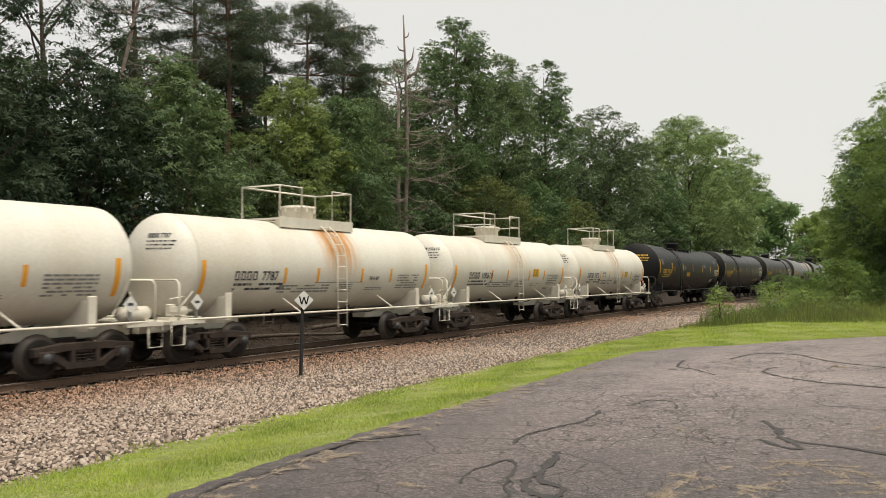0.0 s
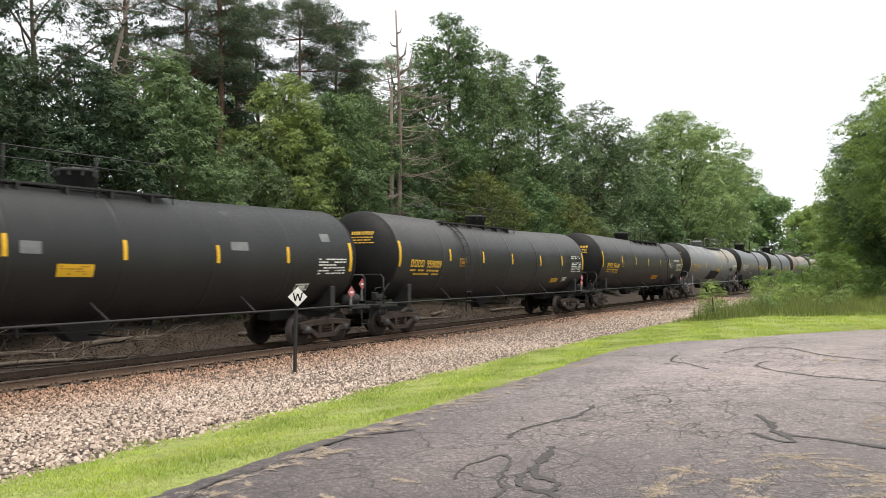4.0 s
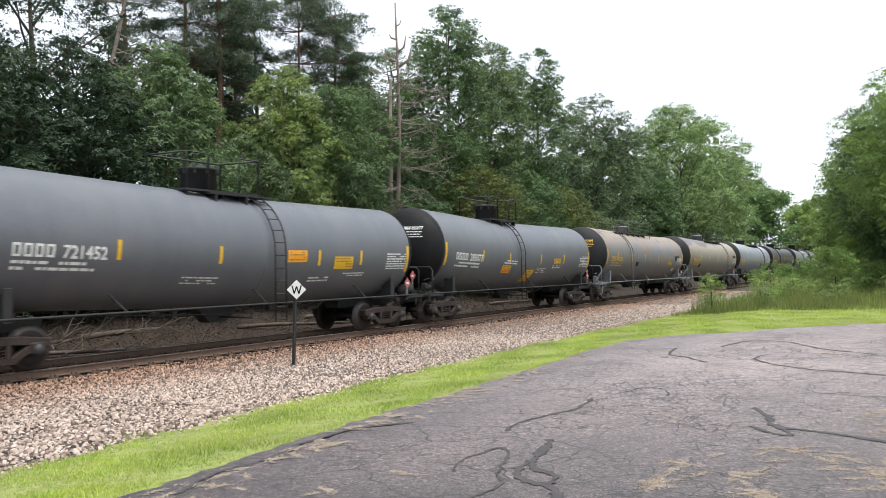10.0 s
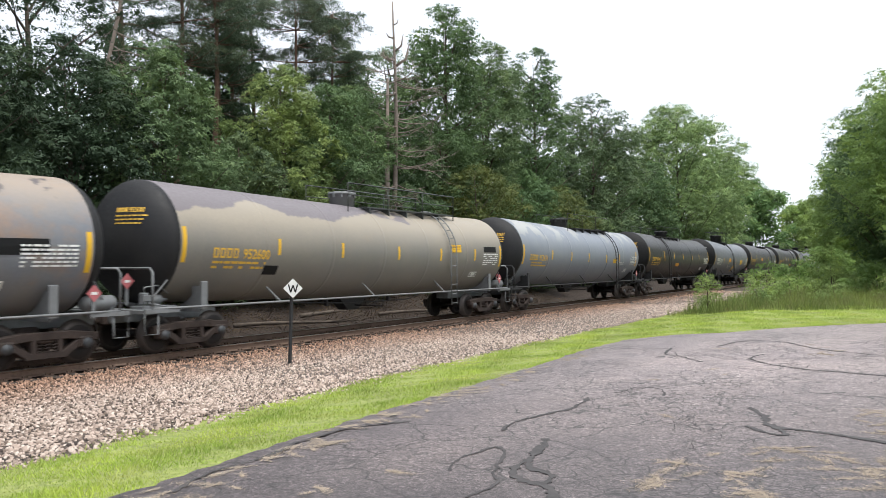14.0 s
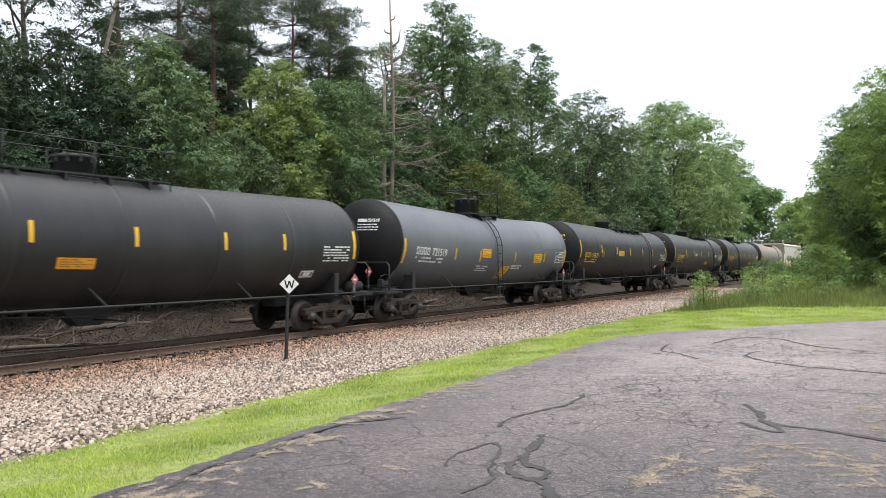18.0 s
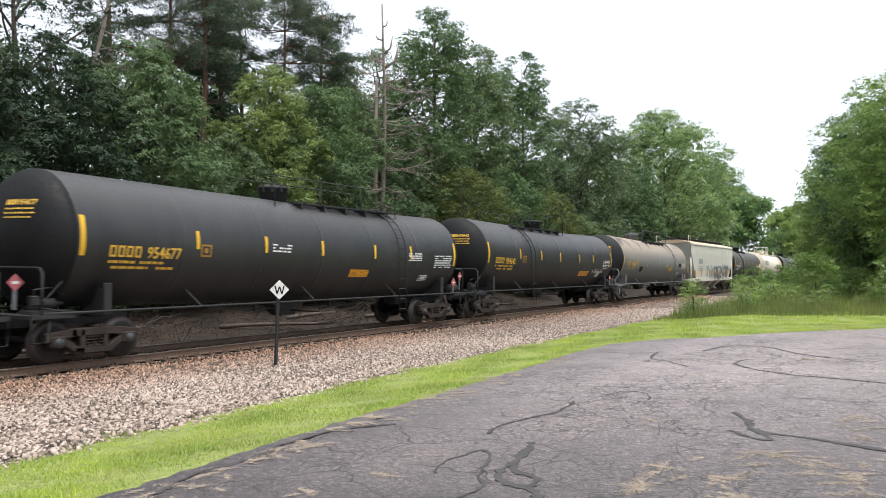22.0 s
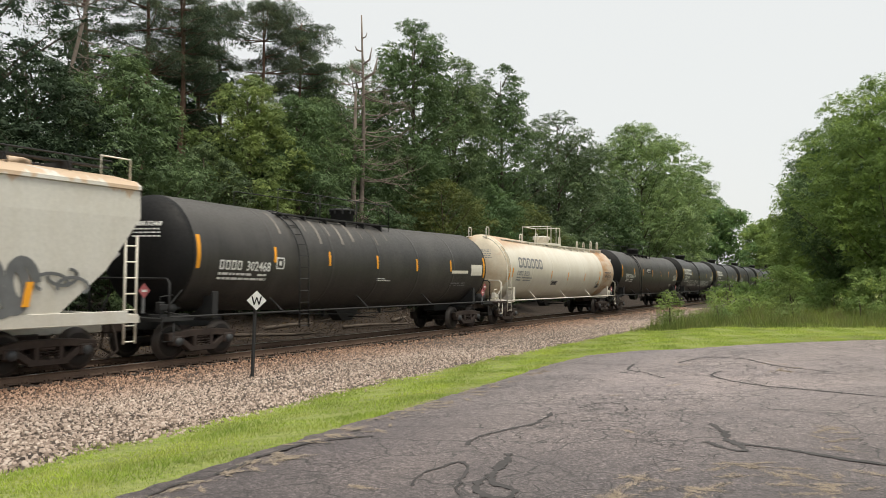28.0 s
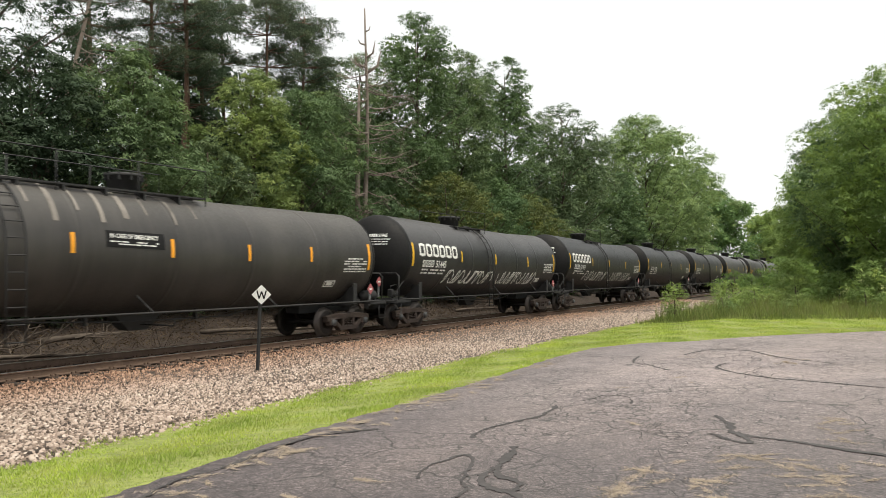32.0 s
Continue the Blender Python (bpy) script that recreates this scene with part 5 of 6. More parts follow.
blue_grey(145.6, "285077", "slate grey tank car with slanted yellow panel", (0.0, 2.9, 5.3, 8.5, 11.2, 14.5), 6.3, 6.0, [(4.7, 5.5, -0.8, -0.45, "orange"), (6.95, 7.75, -1.25, -0.62, "yellow"), (10.0, 10.8, -0.35, -0.12, "yellow"), (4.8, 6.0, -0.4, -0.2, "inkwhite"), (8.2, 9.2, -0.8, -0.55, "inkwhite"), (9.9, 10.9, -0.6, -0.42, "inkwhite")])
T_ = "weathered tan and grey tank car with flaking paint"
long_black(163.1, "952606", "tan_rusty", span=15.9, label=T_, trim="greypart", stripes=(0, 1.7, 4.4, 6.9, 9.9, 12.6, 15.9), ladder=4.0, walk_=(3.2, 10.0), dome=6.9, rails=(3.2, 10.0), head="headdark", sz=-0.2, panels=[(12.3, 13.2, -0.5, -0.25, "yellow"), (13.9, 15.0, -0.2, 0.12, "panel"), (5.2, 5.7, -0.6, -0.35, "panel")])
long_black(181.55, "952600", "tan_smooth", span=16.7, label="weathered tan tank car with a scalloped grey crown", trim="greypart", stripes=(0, 3.3, 6.1, 9.15, 11.9, 14.5, 16.7), text_at=0.93, dome=8.0, walk_=(8.2, 13.9), rails=(7.2, 13.9), ladder=12.6, head="headdark", sz=-0.14, panels=[(12.7, 13.4, 0.05, 0.33, "yellow"), (15.25, 16.3, 0.06, 0.28, "panel"), (2.8, 3.35, -0.82, -0.55, "panel")])
long_black(200.6, "952631", "silver_blue", span=16.6, label="silver blue tank car with a pale patched crown", sz=-0.2, head="headdark", panels=[(12.0, 12.6, -0.35, -0.1, "yellow"), (12.7, 14.4, -0.62, -0.5, "inkdark"), (12.9, 13.9, -0.45, -0.3, "inkwhite")])
long_black(219.8, "954615", "black", span=16.6, label=B_, stripes=(0, 3.4, 6.0, 8.5, 11.2, 13.4, 16.6), panels=[(6.6, 7.5, -0.65, -0.4, "orange"), (3.4, 3.75, -0.3, 0.0, "frame")], **FRONT)
blue_grey(239.3, "721519", "slate grey tank car with orange and yellow panels", (0.0, 3.55, 5.55, 8.8, 12.0, 14.5), 7.0, 7.1, [(5.7, 6.45, -0.3, 0.05, "orange"), (7.5, 8.3, -1.25, -0.64, "yellow"), (10.8, 11.7, -0.52, -0.1, "yellow"), (5.4, 6.4, -0.9, -0.62, "inkwhite"), (8.6, 9.6, -0.8, -0.58, "inkwhite"), (11.75, 14.1, 0.12, 2.1, "slate_light")], sz=-0.36)
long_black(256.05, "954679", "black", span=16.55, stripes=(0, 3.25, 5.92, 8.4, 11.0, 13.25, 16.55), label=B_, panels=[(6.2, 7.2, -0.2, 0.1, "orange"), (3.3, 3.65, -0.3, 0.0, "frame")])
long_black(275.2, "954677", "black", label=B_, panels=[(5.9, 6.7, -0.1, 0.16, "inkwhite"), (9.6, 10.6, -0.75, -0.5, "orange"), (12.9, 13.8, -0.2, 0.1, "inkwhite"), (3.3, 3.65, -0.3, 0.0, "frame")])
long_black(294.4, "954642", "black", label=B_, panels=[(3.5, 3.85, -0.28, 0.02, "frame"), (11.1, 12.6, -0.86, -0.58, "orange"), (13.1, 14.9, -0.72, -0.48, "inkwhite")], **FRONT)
long_black(313.2, "952601", "tan_blotched", span=16.3, label=T_, trim="greypart", sz=-0.3, head="headdark", stripes=(0, 3.1, 5.3, 8.2, 10.6, 13.4, 16.3), dome=6.6, walk_=(7.2, 12.6), rails=(6.2, 12.6), ladder=12.2, panels=[(11.0, 12.0, -0.6, -0.35, "yellow"), (3.6, 4.3, -0.75, -0.4, "panel"), (13.9, 15.0, -0.3, -0.05, "panel"), (4.6, 5.0, -0.4, -0.1, "frame")])
DRIPS = [(a, a + w, z, 1.72, "drip") for a, w, z in ((3.3, 0.10, 0.75), (4.65, 0.06, 0.95), (5.15, 0.13, 0.55), (5.8, 0.07, 0.85), (6.35, 0.12, 0.6), (7.0, 0.16, 0.75), (7.7, 0.06, 0.9), (8.5, 0.10, 0.7), (9.3, 0.05, 0.95))]
TL = (0.0, 2.95, 5.55, 8.3, 11.0, 13.7, 16.8)
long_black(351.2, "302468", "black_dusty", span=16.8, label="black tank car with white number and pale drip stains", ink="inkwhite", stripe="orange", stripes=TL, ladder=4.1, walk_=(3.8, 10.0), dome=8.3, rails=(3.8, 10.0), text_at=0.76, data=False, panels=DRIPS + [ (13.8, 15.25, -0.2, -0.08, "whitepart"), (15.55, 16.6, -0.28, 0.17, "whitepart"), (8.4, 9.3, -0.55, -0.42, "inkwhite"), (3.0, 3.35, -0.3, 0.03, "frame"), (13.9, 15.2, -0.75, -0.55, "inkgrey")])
tank_car(370.9, 16.65, "long", "31221", 4, "cream", 1.5, 2.47, "inkgrey", "whitepart", (0.0, 0.35, 5.5, 8.1, 11.0, 13.9), "orange", text_at=0.9, text_z=2.10, size=0.30,
         dome=7.8, cage=(7.8, 2.0, False), hooks=(-0.3, 5.9, 9.5, 15.3, 16.6), walkway=(0.4, 16.2), ladder=-0.45, rise=0.2, sz=-0.36, head="cream_head", panels=[(5.7, 6.6, -0.78, -0.55, "frame"), (13.3, 13.9, -0.65, -0.5, "inkdark"), (14.9, 16.2, -0.4, 0.1, "inkdark"), (13.5, 14.2, -0.95, -0.7, "frame")], label="long cream pressure tank car with rust-stained ends and hoops on top")
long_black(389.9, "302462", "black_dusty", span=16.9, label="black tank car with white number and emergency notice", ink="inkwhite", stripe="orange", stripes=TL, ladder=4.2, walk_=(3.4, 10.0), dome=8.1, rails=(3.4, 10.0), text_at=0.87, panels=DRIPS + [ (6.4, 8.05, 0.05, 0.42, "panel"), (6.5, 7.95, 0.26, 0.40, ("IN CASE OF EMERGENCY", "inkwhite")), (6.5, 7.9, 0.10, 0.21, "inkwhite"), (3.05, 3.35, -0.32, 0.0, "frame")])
P_ = "black tank car with a bold white name and painted scrawl"
for pl, nm in ((409.6, "51445"), (426.6, "51479"), (443.6, "51462"), (460.6, "51433")):
    long_black(pl, nm, "dark" if pl > 415 else "black", span=14.5, label=P_ if pl < 430 else "black tank car far down the train", ink="inkwhite", stripe="yellow", stripes=(0.0, 3.9, 7.2, 10.9, 14.4),
               ladder=6.4, walk_=(4.5, 7.4), dome=5.6, rails=(4.5, 7.4), text_at=0.73)
for pl in (478.0, 496.0, 514.0):
    long_black(pl, "51400", "black", span=15.4, label="black tank car far down the train", stripes=(0.0, 4.0, 8.0, 12.0, 15.4))


# ---------- covered hopper ----------
def hopper_car(place, length):
    car = thing("hopper_car", "pale grey covered hopper car with painted graffiti and rust-streaked roof", "hopper car", group="freight train")
    h = length / 2
    w, z0, z1, zt = 1.52, 1.20, 4.02, 4.42
    s = Solid()
    sec = [(-w, z0), (-w - 0.03, 2.2), (-w - 0.03, 3.4), (-w, z1), (-w - 0.05, z1 + 0.02), (-w - 0.04, z1 + 0.10), (-w + 0.12, z1 + 0.22), (-0.6, zt), (0.6, zt), (w - 0.12, z1 + 0.22), (w + 0.04, z1 + 0.10), (w + 0.05, z1 + 0.02), (w, z1), (w + 0.03, 3.4), (w + 0.03, 2.2), (w, z0)]
    n = len(sec)
    v = []
    for x in (-h, h):
        for y, z in sec:
            k = 1.0 if z > 2.95 else (z - z0) / (2.95 - z0)
            v.append((math.copysign(h - 2.15 * (1 - k), x) if z < 2.95 else x, y, z))
    # extra ring so that the slope sheet starts under the eave
    s.add(v, [(i, i + 1, n + i + 1, n + i) for i in range(n - 1)] + [tuple(range(n))[::-1], tuple(range(n, 2 * n)), (0, n, 2 * n - 1, n - 1)])
    me = s.mesh("body", M["hopper"])
    part("body", me, None, car)
    for e in (-1, 1):
        s = Solid()
        s.box(-h + 0.3, h - 0.3, e * 1.50 - 0.06, e * 1.50 + 0.06, 1.02, 1.30, 0.01)
        part("side_sill", s, M["hopper"], car)
    for i, x in enumerate(np.linspace(-4.9, 4.9, 4)):
        s = Solid()
        v = []
        for z, a, b in ((1.3, 1.25, 1.35), (0.42, 0.30, 0.55), (0.25, 0.34, 0.6)):
            v += [(x - a, -b, z), (x + a, -b, z), (x + a, b, z), (x - a, b, z)]
        s.add(v, [(i_ * 4 + j, i_ * 4 + (j + 1) % 4, i_ * 4 + 4 + (j + 1) % 4, i_ * 4 + 4 + j) for i_ in range(2) for j in range(4)] + [(8, 9, 10, 11)])
        s.box(x - 0.45, x + 0.45, -0.66, 0.66, 0.26, 0.38)
        part("discharge_bay", s, M["hopper"], car)
    s = Solid()
    for y in (-0.62, 0.38):
        s.box(-h + 0.1, h - 0.1, y, y + 0.26, zt + 0.16, zt + 0.20)
    for x in np.arange(-h + 0.4, h, 1.5):
        s.box(x - 0.03, x + 0.03, -0.75, 0.75, zt + 0.02, zt + 0.16)
        s.tube([(x, -0.80, zt - 0.05), (x, -0.80, zt + 0.30)], 0.025, 5)
    s.tube([(-h + 0.2, -0.80, zt + 0.30), (h - 0.2, -0.80, zt + 0.30)], 0.022, 6)
    part("roof_walk", s, M["blackpart"], car, "dark steel roof running boards")
    for x in np.linspace(-7, 7, 4):
        s = Solid()
        s.lathe([(zt - 0.02, 0.34), (zt + 0.14, 0.34), (zt + 0.20, 0.2), (zt + 0.21, 0)], "z", (x, 0, 0), 18)
        part("hatch", s, M["hopper"], car)
    for e in (-1, 1):
        flip = 0 if e > 0 else 180
        s = Solid()
        s.box(-2.4, 0.4, -0.3, 0.3, 0.75, 1.05, 0.02)
        s.box(0.0, 0.4, -1.52, 1.52, 1.02, 1.22, 0.02)
        s.box(-2.3, 0.4, -1.53, -1.45, 1.02, 1.16)
        s.box(-2.3, 0.4, 1.45, 1.53, 1.02, 1.16)
        part("end_sill", s, M["hopper"], car, m=pose(e * (h - 0.35), 0, 0, 0, 0, flip))
        for sd in (-1, 1):
            s = Solid()
            for x in (0.0, 0.32):
                s.tube([(x, sd * 1.50, 0.55), (x, sd * 1.50, 3.0)], 0.028, 6)
            for z in np.arange(0.6, 3.0, 0.36):
                s.tube([(0, sd * 1.50, z), (0.32, sd * 1.50, z)], 0.018, 5)
            part("ladder", s, M["whitepart"], car, m=pose(e * (h - 0.36), 0, 0, 0, 0, flip))
            s = Solid()
            s.tube([(-0.55, sd * 1.3, zt - 0.1), (-0.55, sd * 1.3, zt + 0.32), (0.25, sd * 1.3, zt + 0.32), (0.25, sd * 1.3, zt - 0.25)], 0.022, 6)
            part("corner_grab", s, M["whitepart"], car, m=pose(e * (h - 0.36), 0, 0, 0, 0, flip))
        part("coupler", COUPLER, None, car, m=pose(e * h, 0, 0, 0, 0, flip))
        truck(car, e * (h - 1.9), flip)
        s = Solid()
        s.tube([(-1.9, -0.9, 1.2), (-0.3, -1.2, 2.6)], 0.05, 6)
        s.tube([(-1.9, 0.9, 1.2), (-0.3, 1.2, 2.6)], 0.05, 6)
        part("end_brace", s, M["hopper"], car, m=pose(e * h, 0, 0, 0, 0, flip))
    # spray-painted graffiti: outlined swirls on the near side
    def strokes(name, xs, zmid, tall, wide, mat, lift, seed, label):
        r = random.Random(seed)
        s = Solid()
        for i, x0 in enumerate(xs):
            a0, rad, tw = r.uniform(0, 6), r.uniform(0.32, 0.55), r.choice((-1, 1))
            pts = [(x0 + rad * (1 - 0.09 * q) * math.cos(a0 + tw * q), zmid + 0.12 * math.sin(2.0 * i) + tall * (1 - 0.06 * q) * math.sin(a0 + tw * q * 1.08)) for q in np.linspace(0, 4.4, 22)]
            for (xa, za), (xb, zb) in zip(pts, pts[1:]):
                d = Vector((xb - xa, zb - za)).normalized() * wide / 2
                y = -w - 0.046 - lift - 0.0012 * i
                s.add([(xa - d.y - d.x * 0.2, y, za + d.x - d.y * 0.2), (xa + d.y - d.x * 0.2, y, za - d.x - d.y * 0.2), (xb + d.y, y, zb - d.x), (xb - d.y, y, zb + d.x)], [(0, 1, 2, 3)])
        part(name, s, M[mat], car, label)

    big = [0.3 + 0.5 * i for i in range(9)]
    strokes("graffiti", big, 1.78, 0.52, 0.34, "graffiti_pale", 0.0, 4, "white spray paint")
    strokes("graffiti", big, 1.78, 0.52, 0.17, "graffiti_dark", 0.014, 4, "dark slate spray paint")
    strokes("graffiti", [0.1 + 0.7 * i for i in range(6)], 1.5, 0.30, 0.12, "graffiti_dark", 0.028, 15, "dark slate spray paint")
    strokes("graffiti", [4.3 + 0.28 * i for i in range(8)], 1.85, 0.48, 0.20, "graffiti_grey", 0.0, 9, "dark grey spray paint")
    strokes("graffiti", [6.9, 7.15, 7.4], 1.95, 0.2, 0.07, "graffiti_grey", 0.014, 19, "dark grey spray paint")
    strokes("graffiti", [-3.2 + 0.45 * i for i in range(9)], 1.8, 0.42, 0.16, "graffiti_teal", 0.0, 7, "pale grey-blue spray paint")
    s = Solid()
    for i in range(7):
        x, y = -h + 1.3 + 2.33 * i, -w - 0.09
        s.add([(x, y, 1.45), (x + 0.14, y, 1.45), (x + 0.24, y, 1.95), (x + 0.10, y, 1.95)] + [(x, y + 0.045, 1.45), (x + 0.14, y + 0.045, 1.45), (x + 0.24, y + 0.045, 1.95), (x + 0.10, y + 0.045, 1.95)],
              [(0, 1, 2, 3), (4, 0, 3, 7), (1, 5, 6, 2), (3, 2, 6, 7), (0, 4, 5, 1)])
    part("reflective_stripe", s, M["orange"], car)
    s = Solid()
    for i in range(4):
        x = -6.3 + i * 0.42
        s.box(x, x + 0.28, -w - 0.045, -w - 0.041, 2.5, 2.9)
    for i in range(3):
        s.box(-6.3, -4.7, -w - 0.045, -w - 0.041, 2.2 - 0.15 * i, 2.27 - 0.15 * i)
    part("small_print", s, M["graffiti_teal"], car)
    CARS.append((car, place + h))


M["graffiti_pale"] = plain("pale_spray", (0.74, 0.74, 0.72), 0.6, var=0.15)
M["graffiti_dark"] = plain("slate_spray", (0.08, 0.093, 0.115), 0.6, var=0.3)
M["graffiti_grey"] = plain("grey_spray", (0.12, 0.125, 0.13), 0.6, var=0.4, scale=3)
M["graffiti_teal"] = plain("grey_blue_spray", (0.26, 0.31, 0.33), 0.6, var=0.3)
hopper_car(331.1, 18.2)


def block_name(car, x, z, size, mat):
    """Company name as plain bold boxes on a tank's side."""
    t = Tank(1.5, 2.47)
    for i in range(6):
        s = Solid()
        x0, w, h, b = x + i * size * 0.95, size * 0.78, size * 0.9, size * 0.19
        t.patch(s, x0, x0 + b, z + 0.03, z + h - 0.03, 0.01)
        t.patch(s, x0 + w - b, x0 + w, z + 0.03, z + h - 0.03, 0.01)
        t.patch(s, x0 + b, x0 + w - b, z + h - b, z + h, 0.01)
        t.patch(s, x0 + b, x0 + w - b, z, z + b, 0.01)
        sloped(car, part("painted_block", s, mat, car).data)


def scrawl(car, x, z, seed):
    r = random.Random(seed)
    t = Tank(1.5, 2.47)
    s = Solid()
    for i in range(9):
        a0 = r.uniform(0, 6)
        pts = [(x + i * 0.46 + 0.36 * math.cos(a0 + q), z + 0.3 * math.sin(a0 + 1.7 * q)) for q in np.linspace(0, 5, 14)]
        for (xa, za), (xb, zb) in zip(pts, pts[1:]):
            d = Vector((xb - xa, zb - za)).normalized() * 0.025
            s.add([t.at(xa - d.y, za + d.x, 0.01), t.at(xa + d.y, za - d.x, 0.01), t.at(xb + d.y, zb - d.x, 0.01), t.at(xb - d.y, zb + d.x, 0.01)], [(0, 1, 2, 3)])
    sloped(car, part("scrawl", s, M["inkwhite"], car, "white spray-painted scrawl").data)


for car, mid in CARS:
    if abs(mid - 379.2) < 1:
        block_name(car, -7.3, 2.46, 0.56, M["inkgrey"])
    if abs(mid - 416.85) < 1 or abs(mid - 433.85) < 1:
        block_name(car, -6.8, 2.47, 0.55, M["inkwhite"])
        scrawl(car, -4.2, 1.72, 3)
        scrawl(car, 0.8, 1.75, 6)


# ---------- trees ----------
def leaf_cloud(centres, radii, per, size, rng, flat=0.78, slim=0.42, rise=0.75, spray=13, loose=0.28, shell=0.6):
    """Leaves in drooping sprays over the rounded lobes of a crown; each lobe is full above and thin below."""
    k = max(1, per // spray)
    m = len(centres) * k
    c, rr = np.repeat(centres, k, 0), np.repeat(radii, k)
    d = rng.normal(0, 1, (m, 3))
    d /= np.linalg.norm(d, axis=1)[:, None] + 1e-6
    d[:, 2] = d[:, 2] * 0.95 + 0.22
    d /= np.linalg.norm(d, axis=1)[:, None] + 1e-6
    out = rr * (shell + (1.06 - shell) * rng.random(m) ** 0.6)
    out += np.where(rng.random(m) < 0.14, rr * 0.3 * rng.random(m), 0)
    sp = c + d * out[:, None] * np.array([1, 1, flat])
    n = m * spray
    sr = np.repeat(size * 2.1 + 0.055 * rr, spray)[:, None] * rng.uniform(0.6, 1.3, (n, 1))
    o = rng.normal(0, 0.6, (n, 3)) * np.array([1, 1, 0.4]) * sr
    o[:, 2] -= 0.35 * np.hypot(o[:, 0], o[:, 1])
    p = np.repeat(sp, spray, 0) + o
    dd = np.repeat(d, spray, 0)
    tilt = np.repeat(rng.normal(0, 0.3, (m, 3)), spray, 0)
    nrm = dd * np.array([0.6, 0.6, 0.3]) + np.array([0, 0, rise]) + tilt + rng.normal(0, loose, (n, 3))
    nrm /= np.linalg.norm(nrm, axis=1)[:, None] + 1e-6
    a = np.cross(nrm, np.cross(dd * 0.6 + o / (sr + 1e-6) + rng.normal(0, 0.5, (n, 3)) - np.array([0, 0, 0.3]), nrm))
    a /= np.linalg.norm(a, axis=1)[:, None] + 1e-6
    e = np.cross(nrm, a)
    s = size * rng.uniform(0.6, 1.3, (n, 1))
    v = np.stack([p - a * s * 0.75 + e * s * slim, p - a * s * 0.75 - e * s * slim, p + a * s], 1)
    return v.reshape(-1, 3), np.arange(3 * n).reshape(-1, 3)


def leafy_tree(x, y, h, width, mat, label, seed, base=0.25, size=0.066, clumps=140, per=245, bark="bark", name="tree", category="tree", fill=1.0, top=0.45, lobe=1.0):
    """A broadleaf tree: tapered trunk, forking limbs, and a crown of leafy lobes with an uneven outline."""
    rng = np.random.default_rng(seed)
    t = thing(name, label, category, pose(x, y, ground_z(y) - 0.1))
    r, zb = width / 2, h * base
    total = clumps * per
    lobes = max(14, int(clumps * 0.5 / lobe ** 1.5))
    peak = top if base > 0.12 else 0.4

    def envelope(q, a):
        body = (q / peak) ** 0.5 if q < peak else max(0.0, 1 - ((q - peak) / (1 - peak)) ** 2.3) ** 0.5
        if base < 0.12 and q < peak:
            body = 0.72 + 0.28 * q / peak
        d = (math.cos(a) * 1.3, math.sin(a) * 1.3, q * h / r * 0.75 + seed * 3.1)
        return r * body * min(1.16, 1.06 + 0.6 * noise.noise(d) + 0.22 * noise.noise(tuple(2.7 * e for e in d)))

    cs, rs = [], []
    for i in range(lobes):
        q = ((i + rng.random()) / lobes) ** 0.9
        a = rng.uniform(0, 6.283)
        cr = rng.uniform(0.55, 1.2) * (0.30 + width * 0.075) * lobe * (1 - 0.3 * q)
        d = max(0.0, envelope(q, a) - cr * 0.55) * rng.uniform(0.3, 1.0) ** 0.5
        cs.append((math.cos(a) * d, math.sin(a) * d, zb + (h - zb - 0.6 * cr) * q))
        rs.append(cr)
    cs = np.array(cs)
    v, f = leaf_cloud(cs, np.array(rs), int(total / lobes), size, rng)
    if fill:
        # shaded leaves in the heart of the crown
        k = int(clumps * 0.8 * fill)
        q, a = rng.uniform(0.02, 0.85, k), rng.uniform(0, 6.283, k)
        d = np.array([envelope(e, g) for e, g in zip(q, a)]) * 0.66 * rng.random(k) ** 0.5
        inner = np.stack([np.cos(a) * d, np.sin(a) * d, zb + (h - zb) * q], 1)
        near = y < 25 and x < 45
        v2, f2 = leaf_cloud(inner, np.full(k, 0.11 * width + 0.15), per // 3, size * (1.5 if near else 2.2), rng, 0.8, shell=0.2, loose=0.8)
        v, f = np.concatenate([v, v2]), np.concatenate([f, f2 + len(v)])
    part("crown", quads("crown", v, f, M[mat]), None, t)
    s = Solid()
    tr = 0.010 * h + 0.03
    s.tube([(0, 0, -0.2), (0.05 * r, 0, zb * 0.6), (0.08 * r, 0.05, h * 0.55), (0.0, 0.1, h * 0.92)], [tr * 1.25, tr, tr * 0.6, 0.02], 9)
    for i in range(0, lobes, 3):
        q = cs[i]
        z0 = max(zb * 0.8, q[2] - 0.8 * math.hypot(q[0], q[1]) - 0.3)
        s.tube([(0.06 * r, 0.02, z0), tuple((q + np.array([0, 0, z0])) * 0.5), tuple(q)], [tr * 0.32, tr * 0.2, 0.01], 5)
    part("trunk", s, M[bark], t)
    return t


